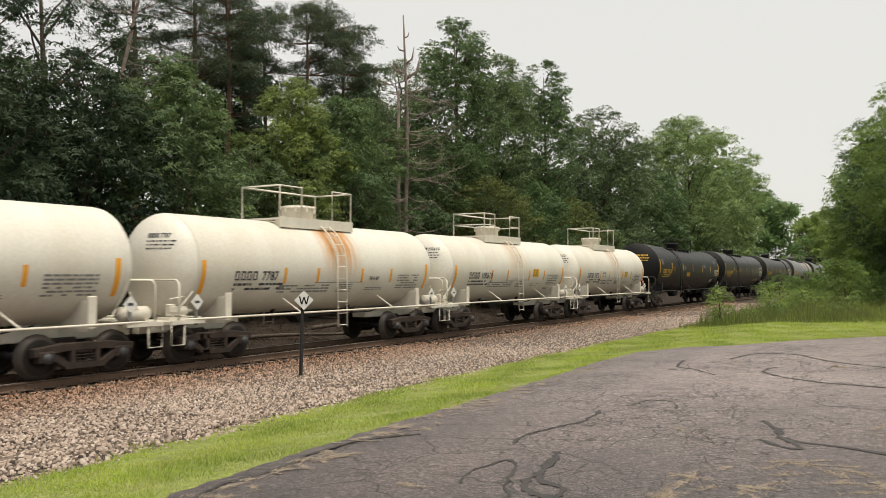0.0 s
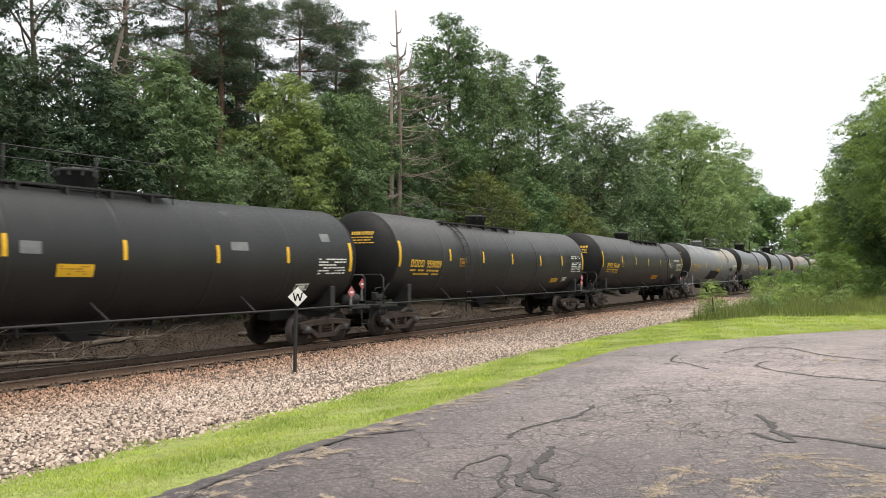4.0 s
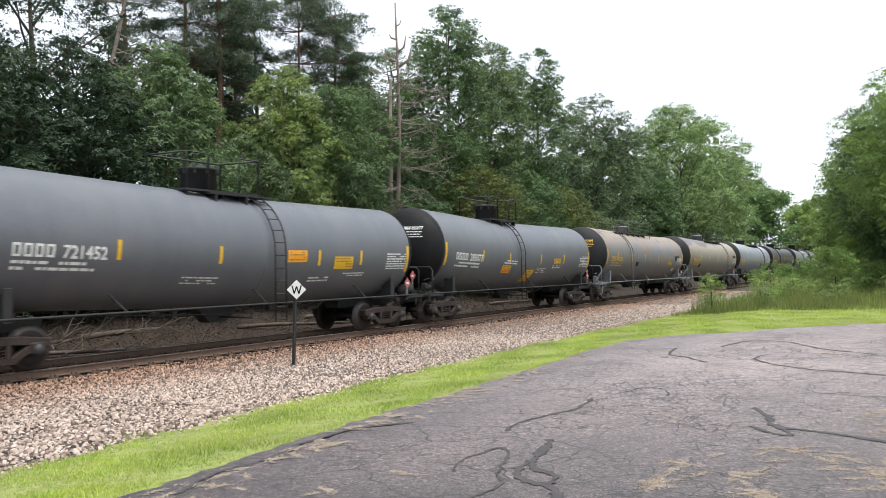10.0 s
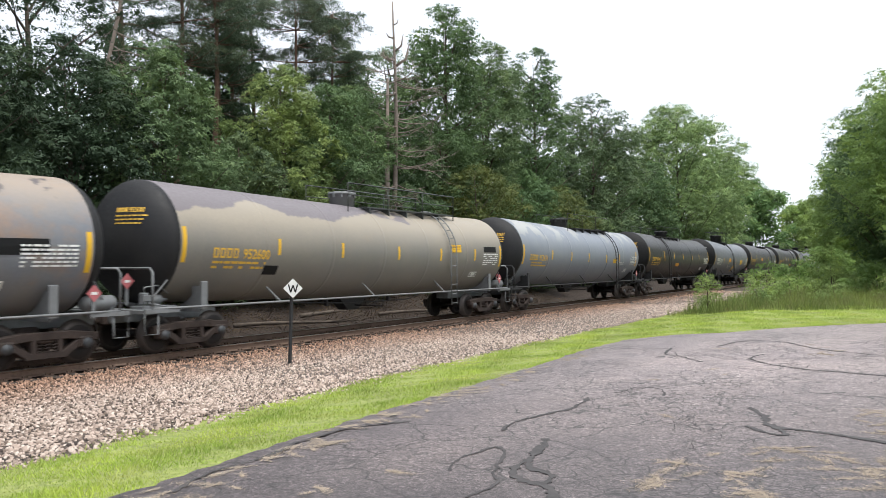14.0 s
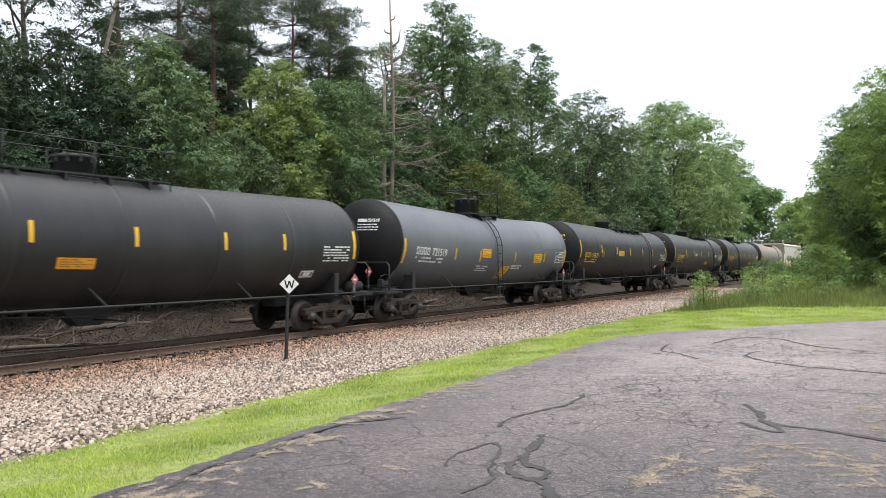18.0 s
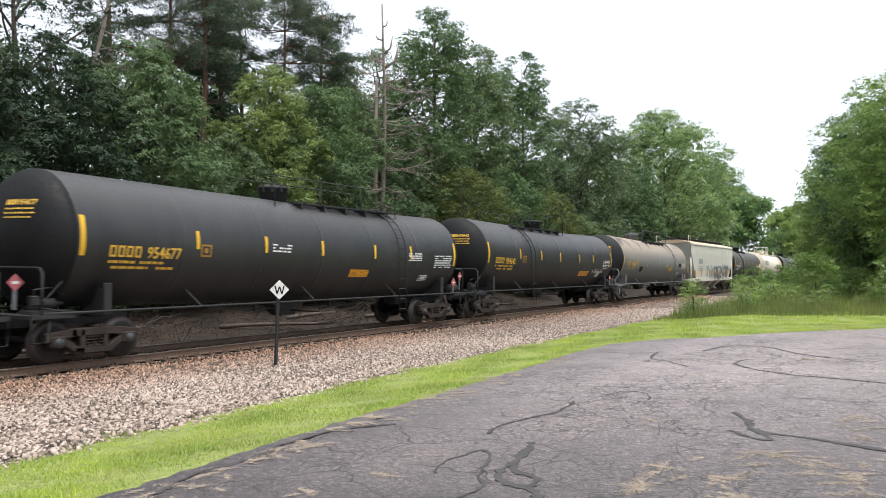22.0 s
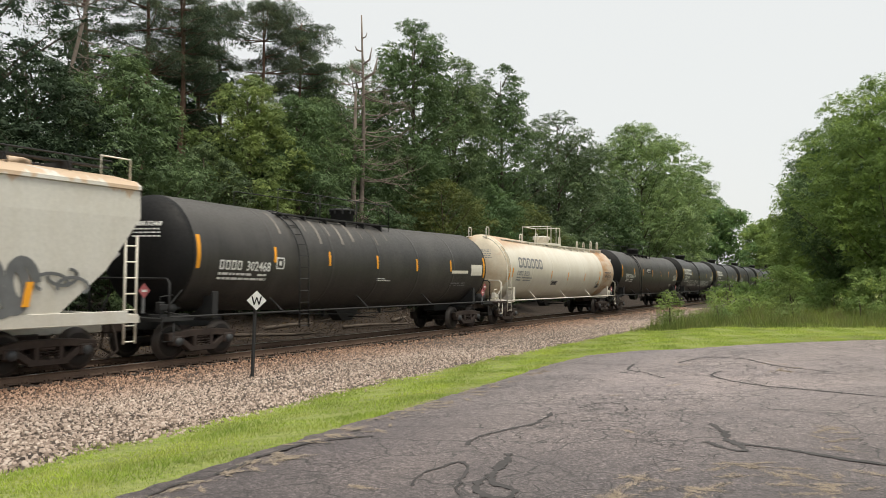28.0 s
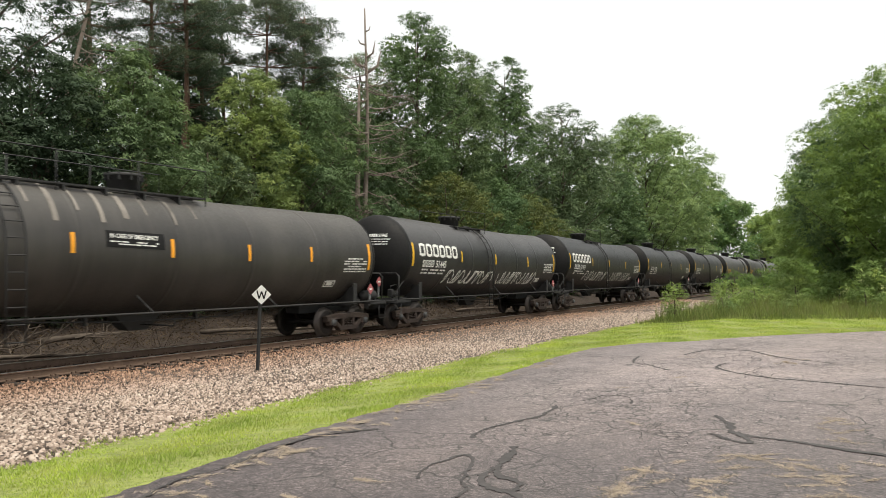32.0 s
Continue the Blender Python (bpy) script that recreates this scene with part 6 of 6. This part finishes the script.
def pine(x, y, h, width, label, seed, bare=0.5, tiers=9, size=0.062, per=230, bark="pinebark", lean=0.0, arms=(4, 7), stubs=16):
    """A pine: bare lower trunk with stubs, flat plates of needle tufts on spreading limbs near the top."""
    rng = np.random.default_rng(seed)
    t = thing("pine_tree", label, "tree", pose(x, y, ground_z(y) - 0.1))
    tr = 0.010 * h + 0.03
    s = Solid()
    axis = lambda q: np.array([lean * q * h + 0.2 * math.sin(4 * q + seed), 0.15 * math.cos(5 * q), q * h])
    s.tube([tuple(axis(q)) for q in np.linspace(-0.02, 1, 9)], [tr * (1.15 - q) for q in np.linspace(0, 1, 9)], 9)
    cs, rs = [], []
    for k in range(tiers):
        u = k / (tiers - 1)
        q = bare + (0.975 - bare) * u
        reach = width / 2 * (0.6 + 0.4 * math.sin(math.pi * (0.15 + 0.7 * u))) * (1 - 0.35 * u)
        for j in range(rng.integers(*arms)):
            a = rng.uniform(0, 6.283)
            ln = reach * rng.uniform(0.5, 1.1)
            p0 = axis(q)
            p1 = p0 + np.array([math.cos(a) * ln, math.sin(a) * ln, rng.uniform(0.05, 0.45) * ln])
            pm = (p0 + p1) / 2 + np.array([0, 0, -0.08 * ln])
            s.tube([tuple(p0), tuple(pm), tuple(p1)], [tr * 0.2, tr * 0.11, 0.01], 4)
            for w in (0.45, 0.62, 0.8, 0.95):
                cs.append(p0 + (p1 - p0) * w + rng.normal(0, 0.22, 3) * np.array([1, 1, 0.6]))
                rs.append(rng.uniform(0.45, 0.85) * (0.42 + width / 20))
    for k in range(stubs):
        q = rng.uniform(0.06, max(bare, 0.12))
        a = rng.uniform(0, 6.283)
        p0 = axis(q)
        twig_fan(s, p0, (math.cos(a), math.sin(a), rng.uniform(-0.15, 0.3)), rng.uniform(0.5, 2.0), 0.022, 1, rng, 4)
    part("trunk", s, M[bark], t)
    v, f = leaf_cloud(np.array(cs), np.array(rs), per, size, rng, 0.5, 0.22, 0.55, spray=10, loose=0.6, shell=0.3)
    part("crown", quads("crown", v, f, M["needle"]), None, t)
    return t


def twig_fan(s, p0, d, ln, r, depth, rng, sides=5):
    """A bare branch that forks."""
    p0, d = np.array(p0), np.array(d) / np.linalg.norm(d)
    mid = p0 + d * ln * 0.5 + rng.normal(0, 0.05 * ln, 3)
    end = mid + (d + rng.normal(0, 0.22, 3)) * ln * 0.5
    s.tube([tuple(p0), tuple(mid), tuple(end)], [r, r * 0.75, r * 0.4], sides)
    if depth:
        for q in (0.45, 0.8, 1.0):
            b = p0 + (mid - p0) * min(1, q * 2) if q < 0.5 else mid + (end - mid) * (q * 2 - 1)
            twig_fan(s, b, d + rng.normal(0, 0.5, 3), ln * 0.5, r * 0.5, depth - 1, rng, sides)


def dead_tree(x, y, h, label, seed, low=0.3, n=22, fork=True, reach=2.4, lean=0.0, stout=0.02, twig=0.03):
    """A leafless trunk with thin drooping branches; a forked one has a second stem and a broken top."""
    rng = np.random.default_rng(seed)
    t = thing("dead_tree", label, "tree", pose(x, y, ground_z(y) - 0.1))
    s = Solid()
    tr = stout * h
    ax = lambda q: np.array([lean * q * h + 0.12 * math.sin(5 * q), 0.1 * math.sin(7 * q), q * h])
    s.tube([tuple(ax(q)) for q in np.linspace(-0.02, 1, 10)], [tr * (1.05 - 0.85 * q) for q in np.linspace(0, 1, 10)], 9)
    if fork:
        s.tube([(-0.12, 0.3, -0.2), (-0.3, 0.25, 0.4 * h), (-0.30, 0.22, 0.74 * h)], [tr, tr * 0.75, tr * 0.35], 8)
        for q, dx, dz, r in ((0.78, 0.72, 1.2, 0.085), (0.83, 0.45, 0.9, 0.06), (0.80, -0.62, 0.42, 0.07), (0.875, -0.36, 0.26, 0.05), (0.92, 0.25, 0.3, 0.04)):
            p, d = ax(q), np.array([0.5, -0.866, 0])
            s.tube([tuple(p), tuple(p + d * dx * 0.75 + np.array([0, 0, dz * 0.3])), tuple(p + d * dx + np.array([0, 0, dz]))], [r, r * 0.8, 0.02], 6)
    for k in range(n):
        q = rng.uniform(low, 0.8)
        a = rng.uniform(0, 6.283)
        ln = reach * rng.uniform(0.4, 1.1) * (1.15 - 0.6 * q)
        p0, d = ax(q), np.array([math.cos(a), math.sin(a), rng.uniform(-0.3, 0.25)])
        pts = [p0 + d * ln * u + np.array([0, 0, 0.35 * ln * (u * u - 0.75 * u) + 0.02]) + rng.normal(0, 0.02, 3) for u in np.linspace(0, 1, 6)]
        s.tube([tuple(p) for p in pts], [twig * (1.05 - 0.8 * u) for u in np.linspace(0, 1, 6)], 5)
        for u in (2, 3, 4, 4):
            twig_fan(s, pts[u], d + rng.normal(0, 0.55, 3), ln * rng.uniform(0.15, 0.4), twig * 0.45, 1, rng, 3)
    part("trunk", s, M["deadwood"], t)
    return t


G1, G2, G3 = "green broadleaf tree at the forest edge", "dark green broadleaf tree in the forest", "bright green broadleaf tree beyond the track"
AIRY = "tall airy tree with sky showing between its leaves"
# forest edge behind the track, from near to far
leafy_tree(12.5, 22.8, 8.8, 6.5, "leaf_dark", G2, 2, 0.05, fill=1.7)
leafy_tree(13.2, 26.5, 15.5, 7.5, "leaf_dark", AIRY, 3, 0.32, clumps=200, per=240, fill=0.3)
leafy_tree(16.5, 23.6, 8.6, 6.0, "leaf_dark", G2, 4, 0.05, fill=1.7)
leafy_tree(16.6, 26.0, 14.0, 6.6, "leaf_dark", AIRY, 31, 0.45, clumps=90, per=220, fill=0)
dead_tree(17.6, 26, 18, "tall pale leafless tree leaning with fanning branches", 5, 0.45, 34, False, 3.2, 0.25, 0.0065, 0.026)
leafy_tree(20.0, 23.3, 9.6, 6.4, "leaf", G1, 6, 0.06, clumps=160, fill=1.4)
REDPINE = "slender pine with a reddish trunk and grey-green needles"
pine(22.8, 29, 16.5, 6.0, REDPINE, 7, 0.5, 9)
pine(25.2, 28, 16.0, 5.4, REDPINE, 61, 0.62, 7, lean=-0.02)
pine(26.4, 27.4, 15.4, 4.6, REDPINE, 62, 0.66, 6)
pine(28.4, 29, 15.6, 6.0, REDPINE, 8, 0.5, 9)
pine(30.6, 30.5, 15.2, 5.6, REDPINE, 63, 0.42, 10)
pine(33.4, 31.5, 15.4, 5.6, REDPINE, 64, 0.40, 10)
leafy_tree(37.8, 28.5, 13.6, 5.4, "leaf", "tall airy green tree at the forest edge", 65, 0.25, clumps=130, fill=0.8)
leafy_tree(24.0, 23.3, 6.8, 4.6, "leaf_shade", G2, 33, 0.05, clumps=110)
leafy_tree(27.0, 23.8, 10.2, 5.6, "leaf_young", "bright green young tree at the forest edge", 9, 0.05, clumps=170)
leafy_tree(29.6, 23.2, 9.9, 6.2, "leaf", G1, 10, 0.05, clumps=170)
pine(31.6, 27.5, 15.2, 6.0, "tall pine with a broad flat crown and red bark", 11, 0.70, 6, per=330, lean=0.03, arms=(5, 8))
pine(35.0, 27.5, 15.0, 6.4, "tall pine with a broad flat crown and red bark", 34, 0.70, 6, per=330, lean=0.02, arms=(5, 8))
leafy_tree(33.6, 24.8, 10.6, 6.2, "leaf", G1, 12, 0.05, clumps=170)
dead_tree(34.3, 22.8, 14.9, "bare dead trunk with a forked broken top", 13, 0.22, 58, True, 3.4, 0.0, 0.0115, 0.036)
leafy_tree(38.2, 25.5, 10.5, 6.5, "leaf_shade", G2, 35, 0.05)
leafy_tree(41.5, 28, 14.5, 7.5, "leaf", G1, 14, 0.08, size=0.06)
leafy_tree(44.0, 25.5, 17.8, 7.4, "leaf", "tall airy green tree at the forest edge", 15, 0.16, size=0.065, clumps=170, fill=1.7)
leafy_tree(50.5, 26, 16.9, 6.6, "leaf", "tall airy green tree at the forest edge", 16, 0.16, size=0.065, clumps=170, fill=1.7)
leafy_tree(58.8, 26, 18.3, 7.6, "leaf", "tall airy green tree at the forest edge", 17, 0.12, size=0.068, clumps=170, fill=1.7)
leafy_tree(43, 22.8, 7.6, 7.0, "leaf_brown", "shrubby tree with some browning leaves", 18, 0.05, size=0.06)
leafy_tree(50, 23, 8.0, 8.0, "leaf", G1, 19, 0.05, size=0.06)
leafy_tree(57, 23.2, 7.4, 7.0, "leaf_brown", "shrubby tree with some browning leaves", 20, 0.05, size=0.065, clumps=120)
leafy_tree(63.5, 23.4, 6.0, 6.0, "leaf", G1, 36, 0.05, size=0.065, clumps=100)
leafy_tree(70.5, 25.5, 16.7, 11.5, "leaf_shade", "broad dark green tree beyond the track", 21, 0.03, size=0.08, clumps=190, per=260, fill=1.5)
leafy_tree(79, 28, 14, 10, "leaf", G1, 22, 0.05, size=0.12, clumps=120, per=200)
leafy_tree(89, 26, 12.5, 10, "leaf", G1, 23, 0.05, size=0.12, clumps=120, per=200)
leafy_tree(106, 27, 21.8, 19, "leaf_mid", "large rounded maple beyond the track", 24, 0.04, size=0.12, clumps=330, per=270, top=0.5)
leafy_tree(132, 28, 19, 16, "leaf_mid", G3, 25, 0.05, size=0.19, clumps=120, per=220)
leafy_tree(160, 27, 17, 15, "leaf_mid", G3, 26, 0.05, size=0.22, clumps=110, per=200)
leafy_tree(215, 24, 17, 17, "leaf_bright", G3, 27, 0.05, size=0.28, clumps=110, per=180)
leafy_tree(300, 20, 22, 27, "leaf_bright", "distant green tree closing the view", 28, 0.03, size=0.4, clumps=120, per=180)
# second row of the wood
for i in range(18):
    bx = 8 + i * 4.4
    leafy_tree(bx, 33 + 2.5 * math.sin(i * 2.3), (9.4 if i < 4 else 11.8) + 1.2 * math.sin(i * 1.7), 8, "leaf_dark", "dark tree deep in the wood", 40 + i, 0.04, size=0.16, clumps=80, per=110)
# undergrowth along the edge of the wood
for i in range(22):
    bx = 9 + i * 3.4
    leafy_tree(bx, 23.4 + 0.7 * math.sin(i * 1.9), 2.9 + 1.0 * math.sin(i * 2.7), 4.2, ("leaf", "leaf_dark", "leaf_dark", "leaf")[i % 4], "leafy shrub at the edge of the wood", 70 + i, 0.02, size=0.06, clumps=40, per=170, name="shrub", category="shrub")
# trees between the lot and the track, far end
LOT = "green tree at the end of the lot"
leafy_tree(50.5, -0.7, 13.2, 10.5, "leaf_bright", LOT, 101, 0.125, size=0.07, clumps=230, per=280)
leafy_tree(56, -5.5, 15.8, 12, "leaf_bright", LOT, 102, 0.04, size=0.08, clumps=210, per=260)
leafy_tree(62, 1.7, 13.2, 10.0, "leaf", LOT, 103, 0.125, size=0.08, clumps=210, per=260)
leafy_tree(77, 3.6, 13.2, 10.0, "leaf_bright", "green tree beside the track", 104, 0.125, size=0.10, clumps=160, per=220)
leafy_tree(97, 6.0, 13.2, 10.0, "leaf_bright", "green tree beside the track", 105, 0.125, size=0.13, clumps=150, per=200)
leafy_tree(130, 8.2, 13.0, 11, "leaf_bright", "green tree beside the track", 106, 0.03, size=0.2, clumps=110, per=180)
SUMAC = dict(size=0.06, clumps=40, per=130, name="shrub", category="shrub", fill=0.4)
leafy_tree(55, 6.6, 2.3, 3.0, "leaf_bright", "light green sumac shrub in tall grass", 107, 0.05, **SUMAC)
leafy_tree(52, 4.4, 1.9, 3.6, "leaf_bright", "green shrub in tall grass", 108, 0.05, **SUMAC)
for i, (bx, by, bh) in enumerate(((47, -0.3, 2.6), (50, 2.0, 2.0), (45.5, -2.0, 3.6), (60, 5.0, 3.0), (70, 6.5, 3.4))):
    leafy_tree(bx, by, bh, 4.6, "leaf_bright", "green shrub under the trees", 110 + i, 0.03, size=0.065, clumps=50, per=150, name="shrub", category="shrub", fill=0.7)
for i, (bx, by, bh) in enumerate(((44, 5.6, 1.3), (41.5, 3.4, 1.0), (47.5, 7.2, 1.7), (43, 0.6, 1.2), (51, 7.6, 2.2), (39.5, 6.4, 0.8), (40, -1.6, 1.1), (57, 8.2, 2.4))):
    leafy_tree(bx, by, bh, 1.5 + bh, ("leaf_bright", "leaf_young")[i % 2], "low leafy weeds and sumac in tall grass", 120 + i, 0.02, size=0.05, clumps=30, per=90, name="shrub", category="shrub", fill=0.3)
leafy_tree(36, 7.85, 1.75, 1.25, "leaf_bright", "small weedy bush at the edge of the lawn", 109, 0.02, size=0.035, clumps=40, per=110, name="shrub", category="shrub", fill=0.3)


# unseen woods added behind the lot to close it and cut low sky light
for i in range(13):
    leafy_tree(-40 + 7.6 * i, -36 + 3 * math.sin(i * 2.1), 10.5 + 2.0 * math.sin(i * 1.3), 10, "leaf", "unseen green tree added behind the lot to cut low light", 140 + i, 0.05, size=0.42, clumps=60, per=40)


# ---------- fallen wood behind the track ----------
def log(x, y, ln, r, turn, seed, tilt=0.0):
    rng = np.random.default_rng(seed)
    t = thing("fallen_log", "grey fallen log lying in leaf litter", "log", pose(x, y, ground_z(y) + r * 0.7, 0, tilt, turn))
    s = Solid()
    s.tube([(q * ln, 0.12 * math.sin(3 * q + seed), 0.03 * math.sin(5 * q)) for q in np.linspace(0, 1, 7)], [r * (1.1 - 0.5 * q) for q in np.linspace(0, 1, 7)], 9)
    for k in range(5):
        q = rng.uniform(0.2, 1)
        twig_fan(s, (q * ln, 0, 0), (rng.uniform(0.2, 1), rng.uniform(-0.8, 0.8), rng.uniform(0.0, 0.5)), rng.uniform(0.7, 1.6), r * 0.3, 1, rng)
    part("stem", s, M["logwood"], t)


for i, (x, y, ln, r, turn) in enumerate([(9.5, 20.6, 5.5, 0.11, 4), (11, 19.9, 4.2, 0.07, -12), (15.2, 20.9, 5, 0.09, 8), (21, 20.6, 4.5, 0.07, -20), (25, 21, 6, 0.08, 10), (29.5, 20.5, 5, 0.07, -9), (34, 20.8, 6, 0.08, 14), (40, 20.6, 5, 0.07, -6)]):
    log(x, y, ln, r, turn, 200 + i)


def brush():
    rng = np.random.default_rng(77)
    s = Solid()
    for i in range(760):
        x = rng.uniform(8, 46)
        y = rng.uniform(18.4, 22.6)
        twig_fan(s, (x, y, ground_z(y)), (rng.normal(), rng.normal() * 0.5, rng.uniform(0.05, 0.9)), rng.uniform(0.2, 0.75), 0.011, 1, rng, 3)
    return s.mesh("brushwood", M["brush"])


tagged(new("brushwood", brush()), "tangled dry twigs and brushwood behind the track", "brushwood", kind="stuff")


rng = np.random.default_rng(91)
k = 26000
spots = np.stack([rng.uniform(5, 50, k), rng.uniform(18.2, 23.5, k)], 1)
blades("leaf_litter", M["litter"], "brown dead leaves and litter behind the track", spots, 0.01, 0.05, 0.035, 92, 2.5, 0.01, True)


# ---------- tar seams and dry grass on the lot ----------
def seam(pts, width):
    s = Solid()
    fine = []
    ctl = [np.array(q) for q in (pts[0], *pts, pts[-1])]
    for p0, p1, p2, p3 in zip(ctl, ctl[1:], ctl[2:], ctl[3:]):
        for q in np.linspace(0, 1, 26)[:-1]:
            fine.append(tuple(0.5 * (2 * p1 + (p2 - p0) * q + (2 * p0 - 5 * p1 + 4 * p2 - p3) * q * q + (3 * p1 - p0 - 3 * p2 + p3) * q ** 3)))
    fine.append(pts[-1])
    v = []
    for i, p in enumerate(fine):
        a, b = np.array(fine[max(i - 1, 0)]), np.array(fine[min(i + 1, len(fine) - 1)])
        d = (b - a) / (np.linalg.norm(b - a) + 1e-9)
        w = width * 0.42 * max(0.15, 0.75 + 0.7 * noise.noise((p[0] * 4, p[1] * 4, 1.0)) + 0.7 * noise.noise((p[0] * 17, p[1] * 17, 2.0)) + 0.5 * noise.noise((p[0] * 45, p[1] * 45, 2.0)))
        j = 0.05 * noise.noise((p[0] * 2.2, p[1] * 2.2, 5.0)) + 0.025 * noise.noise((p[0] * 8, p[1] * 8, 5.0))
        for e in (-1, 1):
            x, y = p[0] - d[1] * (e * w + j), p[1] + d[0] * (e * w + j)
            v.append((x, y, ground_z(y) + 0.03 * noise.noise((x * 0.25, y * 0.25, 0)) + 0.006))
    s.add(v, [(2 * i, 2 * i + 1, 2 * i + 3, 2 * i + 2) for i in range(len(fine) - 1)])
    tagged(new("tar_seam", s.mesh("tar_seam", M["tar"])), "black tar sealer along an asphalt crack", "tar seam", "tar seams", "structure")


for pts, w in (([(17.66, 4.6), (16.45, 4.42), (15.82, 3.93), (15.08, 3.4)], 0.07), ([(16.89, 2.64), (15.99, 2.74), (15.25, 2.34), (14.59, 1.72), (14.05, 0.66), (13.4, -0.8)], 0.07),
               ([(10.4, 1.79), (9.69, 1.52), (9.23, 1.35), (9.11, 1.03), (8.87, 0.43), (8.5, -0.6)], 0.09), ([(9.11, 1.63), (8.88, 1.4), (8.81, 1.2), (9.23, 1.35)], 0.08),
               ([(7.71, 3.3), (6.97, 3.09), (6.4, 3.02), (6.17, 2.84), (6.07, 2.57), (5.6, 2.3)], 0.085), ([(6.97, 3.09), (6.56, 2.94), (6.37, 2.65), (6.09, 2.6)], 0.07),
               ([(6.18, 3.5), (6.56, 3.69), (6.93, 3.62), (7.15, 3.56), (6.75, 3.3), (6.23, 3.15), (6.0, 2.99), (5.5, 3.0)], 0.04), ([(7.93, 3.91), (8.44, 3.98), (9.02, 3.82), (9.6, 3.69), (10.37, 3.83)], 0.05),
               ([(4.6, 5.2), (5.25, 5.45), (5.77, 5.4), (6.71, 5.57), (7.47, 5.55), (8.02, 5.11)], 0.06), ([(18.17, 3.8), (19.56, 3.47), (19.6, 2.77), (18.22, 1.83), (17.36, 0.81)], 0.07),
               ([(10.89, 3.62), (11.52, 3.5), (11.53, 3.18), (10.9, 2.93)], 0.035), ([(17.4, 5.9), (17.2, 5.2), (17.66, 4.6)], 0.03)):
    seam(pts, w * 1.35)
# fine branching cracks between the sealed ones
rng = np.random.default_rng(12)
for i in range(34):
    cx, cy = (rng.uniform(8.0, 12.5), rng.uniform(1.4, 4.3)) if i < 20 else (rng.uniform(13, 20), rng.uniform(0.5, 4.8))
    a = rng.uniform(0, 6.283)
    pts = [(cx, cy)]
    for k in range(rng.integers(8, 16)):
        a += rng.normal(0, 0.5)
        st = rng.uniform(0.05, 0.16) * (1 if i < 20 else 2)
        j = a + rng.normal(0, 0.5)
        pts.append((pts[-1][0] + math.cos(j) * st * 1.4, pts[-1][1] + math.sin(j) * st))
    seam(pts, rng.uniform(0.007, 0.013) if i < 20 else rng.uniform(0.014, 0.026))
rng = np.random.default_rng(31)
straw = []
for cx, cy, rx, ry, q in ((6.49, 1.84, 0.10, 0.05, 7), (7.07, 1.83, 0.14, 0.08, 5), (7.08, 1.35, 0.16, 0.12, 9), (6.43, 1.06, 0.22, 0.10, 14), (7.96, 0.98, 0.30, 0.30, 13), (8.05, 0.55, 0.25, 0.3, 8), (7.5, 0.34, 0.25, 0.15, 8), (10.0, 0.38, 0.4, 0.14, 10),
                          (6.6, 0.2, 0.3, 0.2, 8), (5.97, 3.92, 0.08, 0.06, 3), (5.1, 4.12, 0.10, 0.05, 3), (4.65, 5.0, 0.35, 0.12, 14), (4.2, 5.25, 0.3, 0.1, 12), (7.9, 5.5, 0.7, 0.12, 22), (10.1, 5.7, 0.8, 0.14, 26), (6.2, 5.35, 0.6, 0.12, 20), (17.6, 1.75, 0.5, 0.25, 14), (13.4, 5.95, 2.0, 0.12, 26), (12, 3.4, 2.0, 0.6, 5)):
    for k in range(q):
        ox, oy, w = rng.normal(cx, rx), rng.normal(cy, ry), rng.uniform(0.012, 0.06)
        a = rng.uniform(0, 3.14)
        m = int(w * 3600)
        u, e = rng.normal(0, w * 2.0, m), rng.normal(0, w * 0.5, m)
        straw.append(np.stack([ox + u * math.cos(a) - e * math.sin(a), oy + u * math.sin(a) + e * math.cos(a)], 1))
straw = np.concatenate(straw)
lift = np.array([0.043 + 0.03 * noise.noise((a * 0.25, e * 0.25, 0)) for a, e in straw])
blades("dry_grass", M["straw"], "dry straw-coloured grass in asphalt cracks", straw, 0.002, 0.008, 0.005, 12, 11.0, lift, True)


# ---------- what moves ----------
def motions():
    for car, mid in CARS:
        walk(car, [(0.0, pose(mid, TRACK_Y, 0)), (16.0, pose(mid - SPEED * 16, TRACK_Y, 0)), (32.0, pose(mid - SPEED * 32, TRACK_Y, 0))])
    # wheels roll; wheelsets at the same place in their trucks share one set of keys
    first = {}
    for w, e in WHEELSETS:
        back = abs(w.parent.matrix_basis.to_euler().z) > 1
        key = (e, back)
        if key not in first:
            turn = math.degrees(SPEED / 30 / 0.457) * (1 if back else -1)
            walk(w, [(i / 30, pose(e * 0.889, 0, 0.457, 0, 0, 0) @ Matrix.Rotation(radians(turn * i), 4, "Y")) for i in range(961)])
            first[key] = w
        else:
            src = first[key].animation_data
            w.rotation_mode = "QUATERNION"
            w.animation_data_create()
            w.animation_data.action = src.action
            w.animation_data.action_slot = src.action_slot


motions()
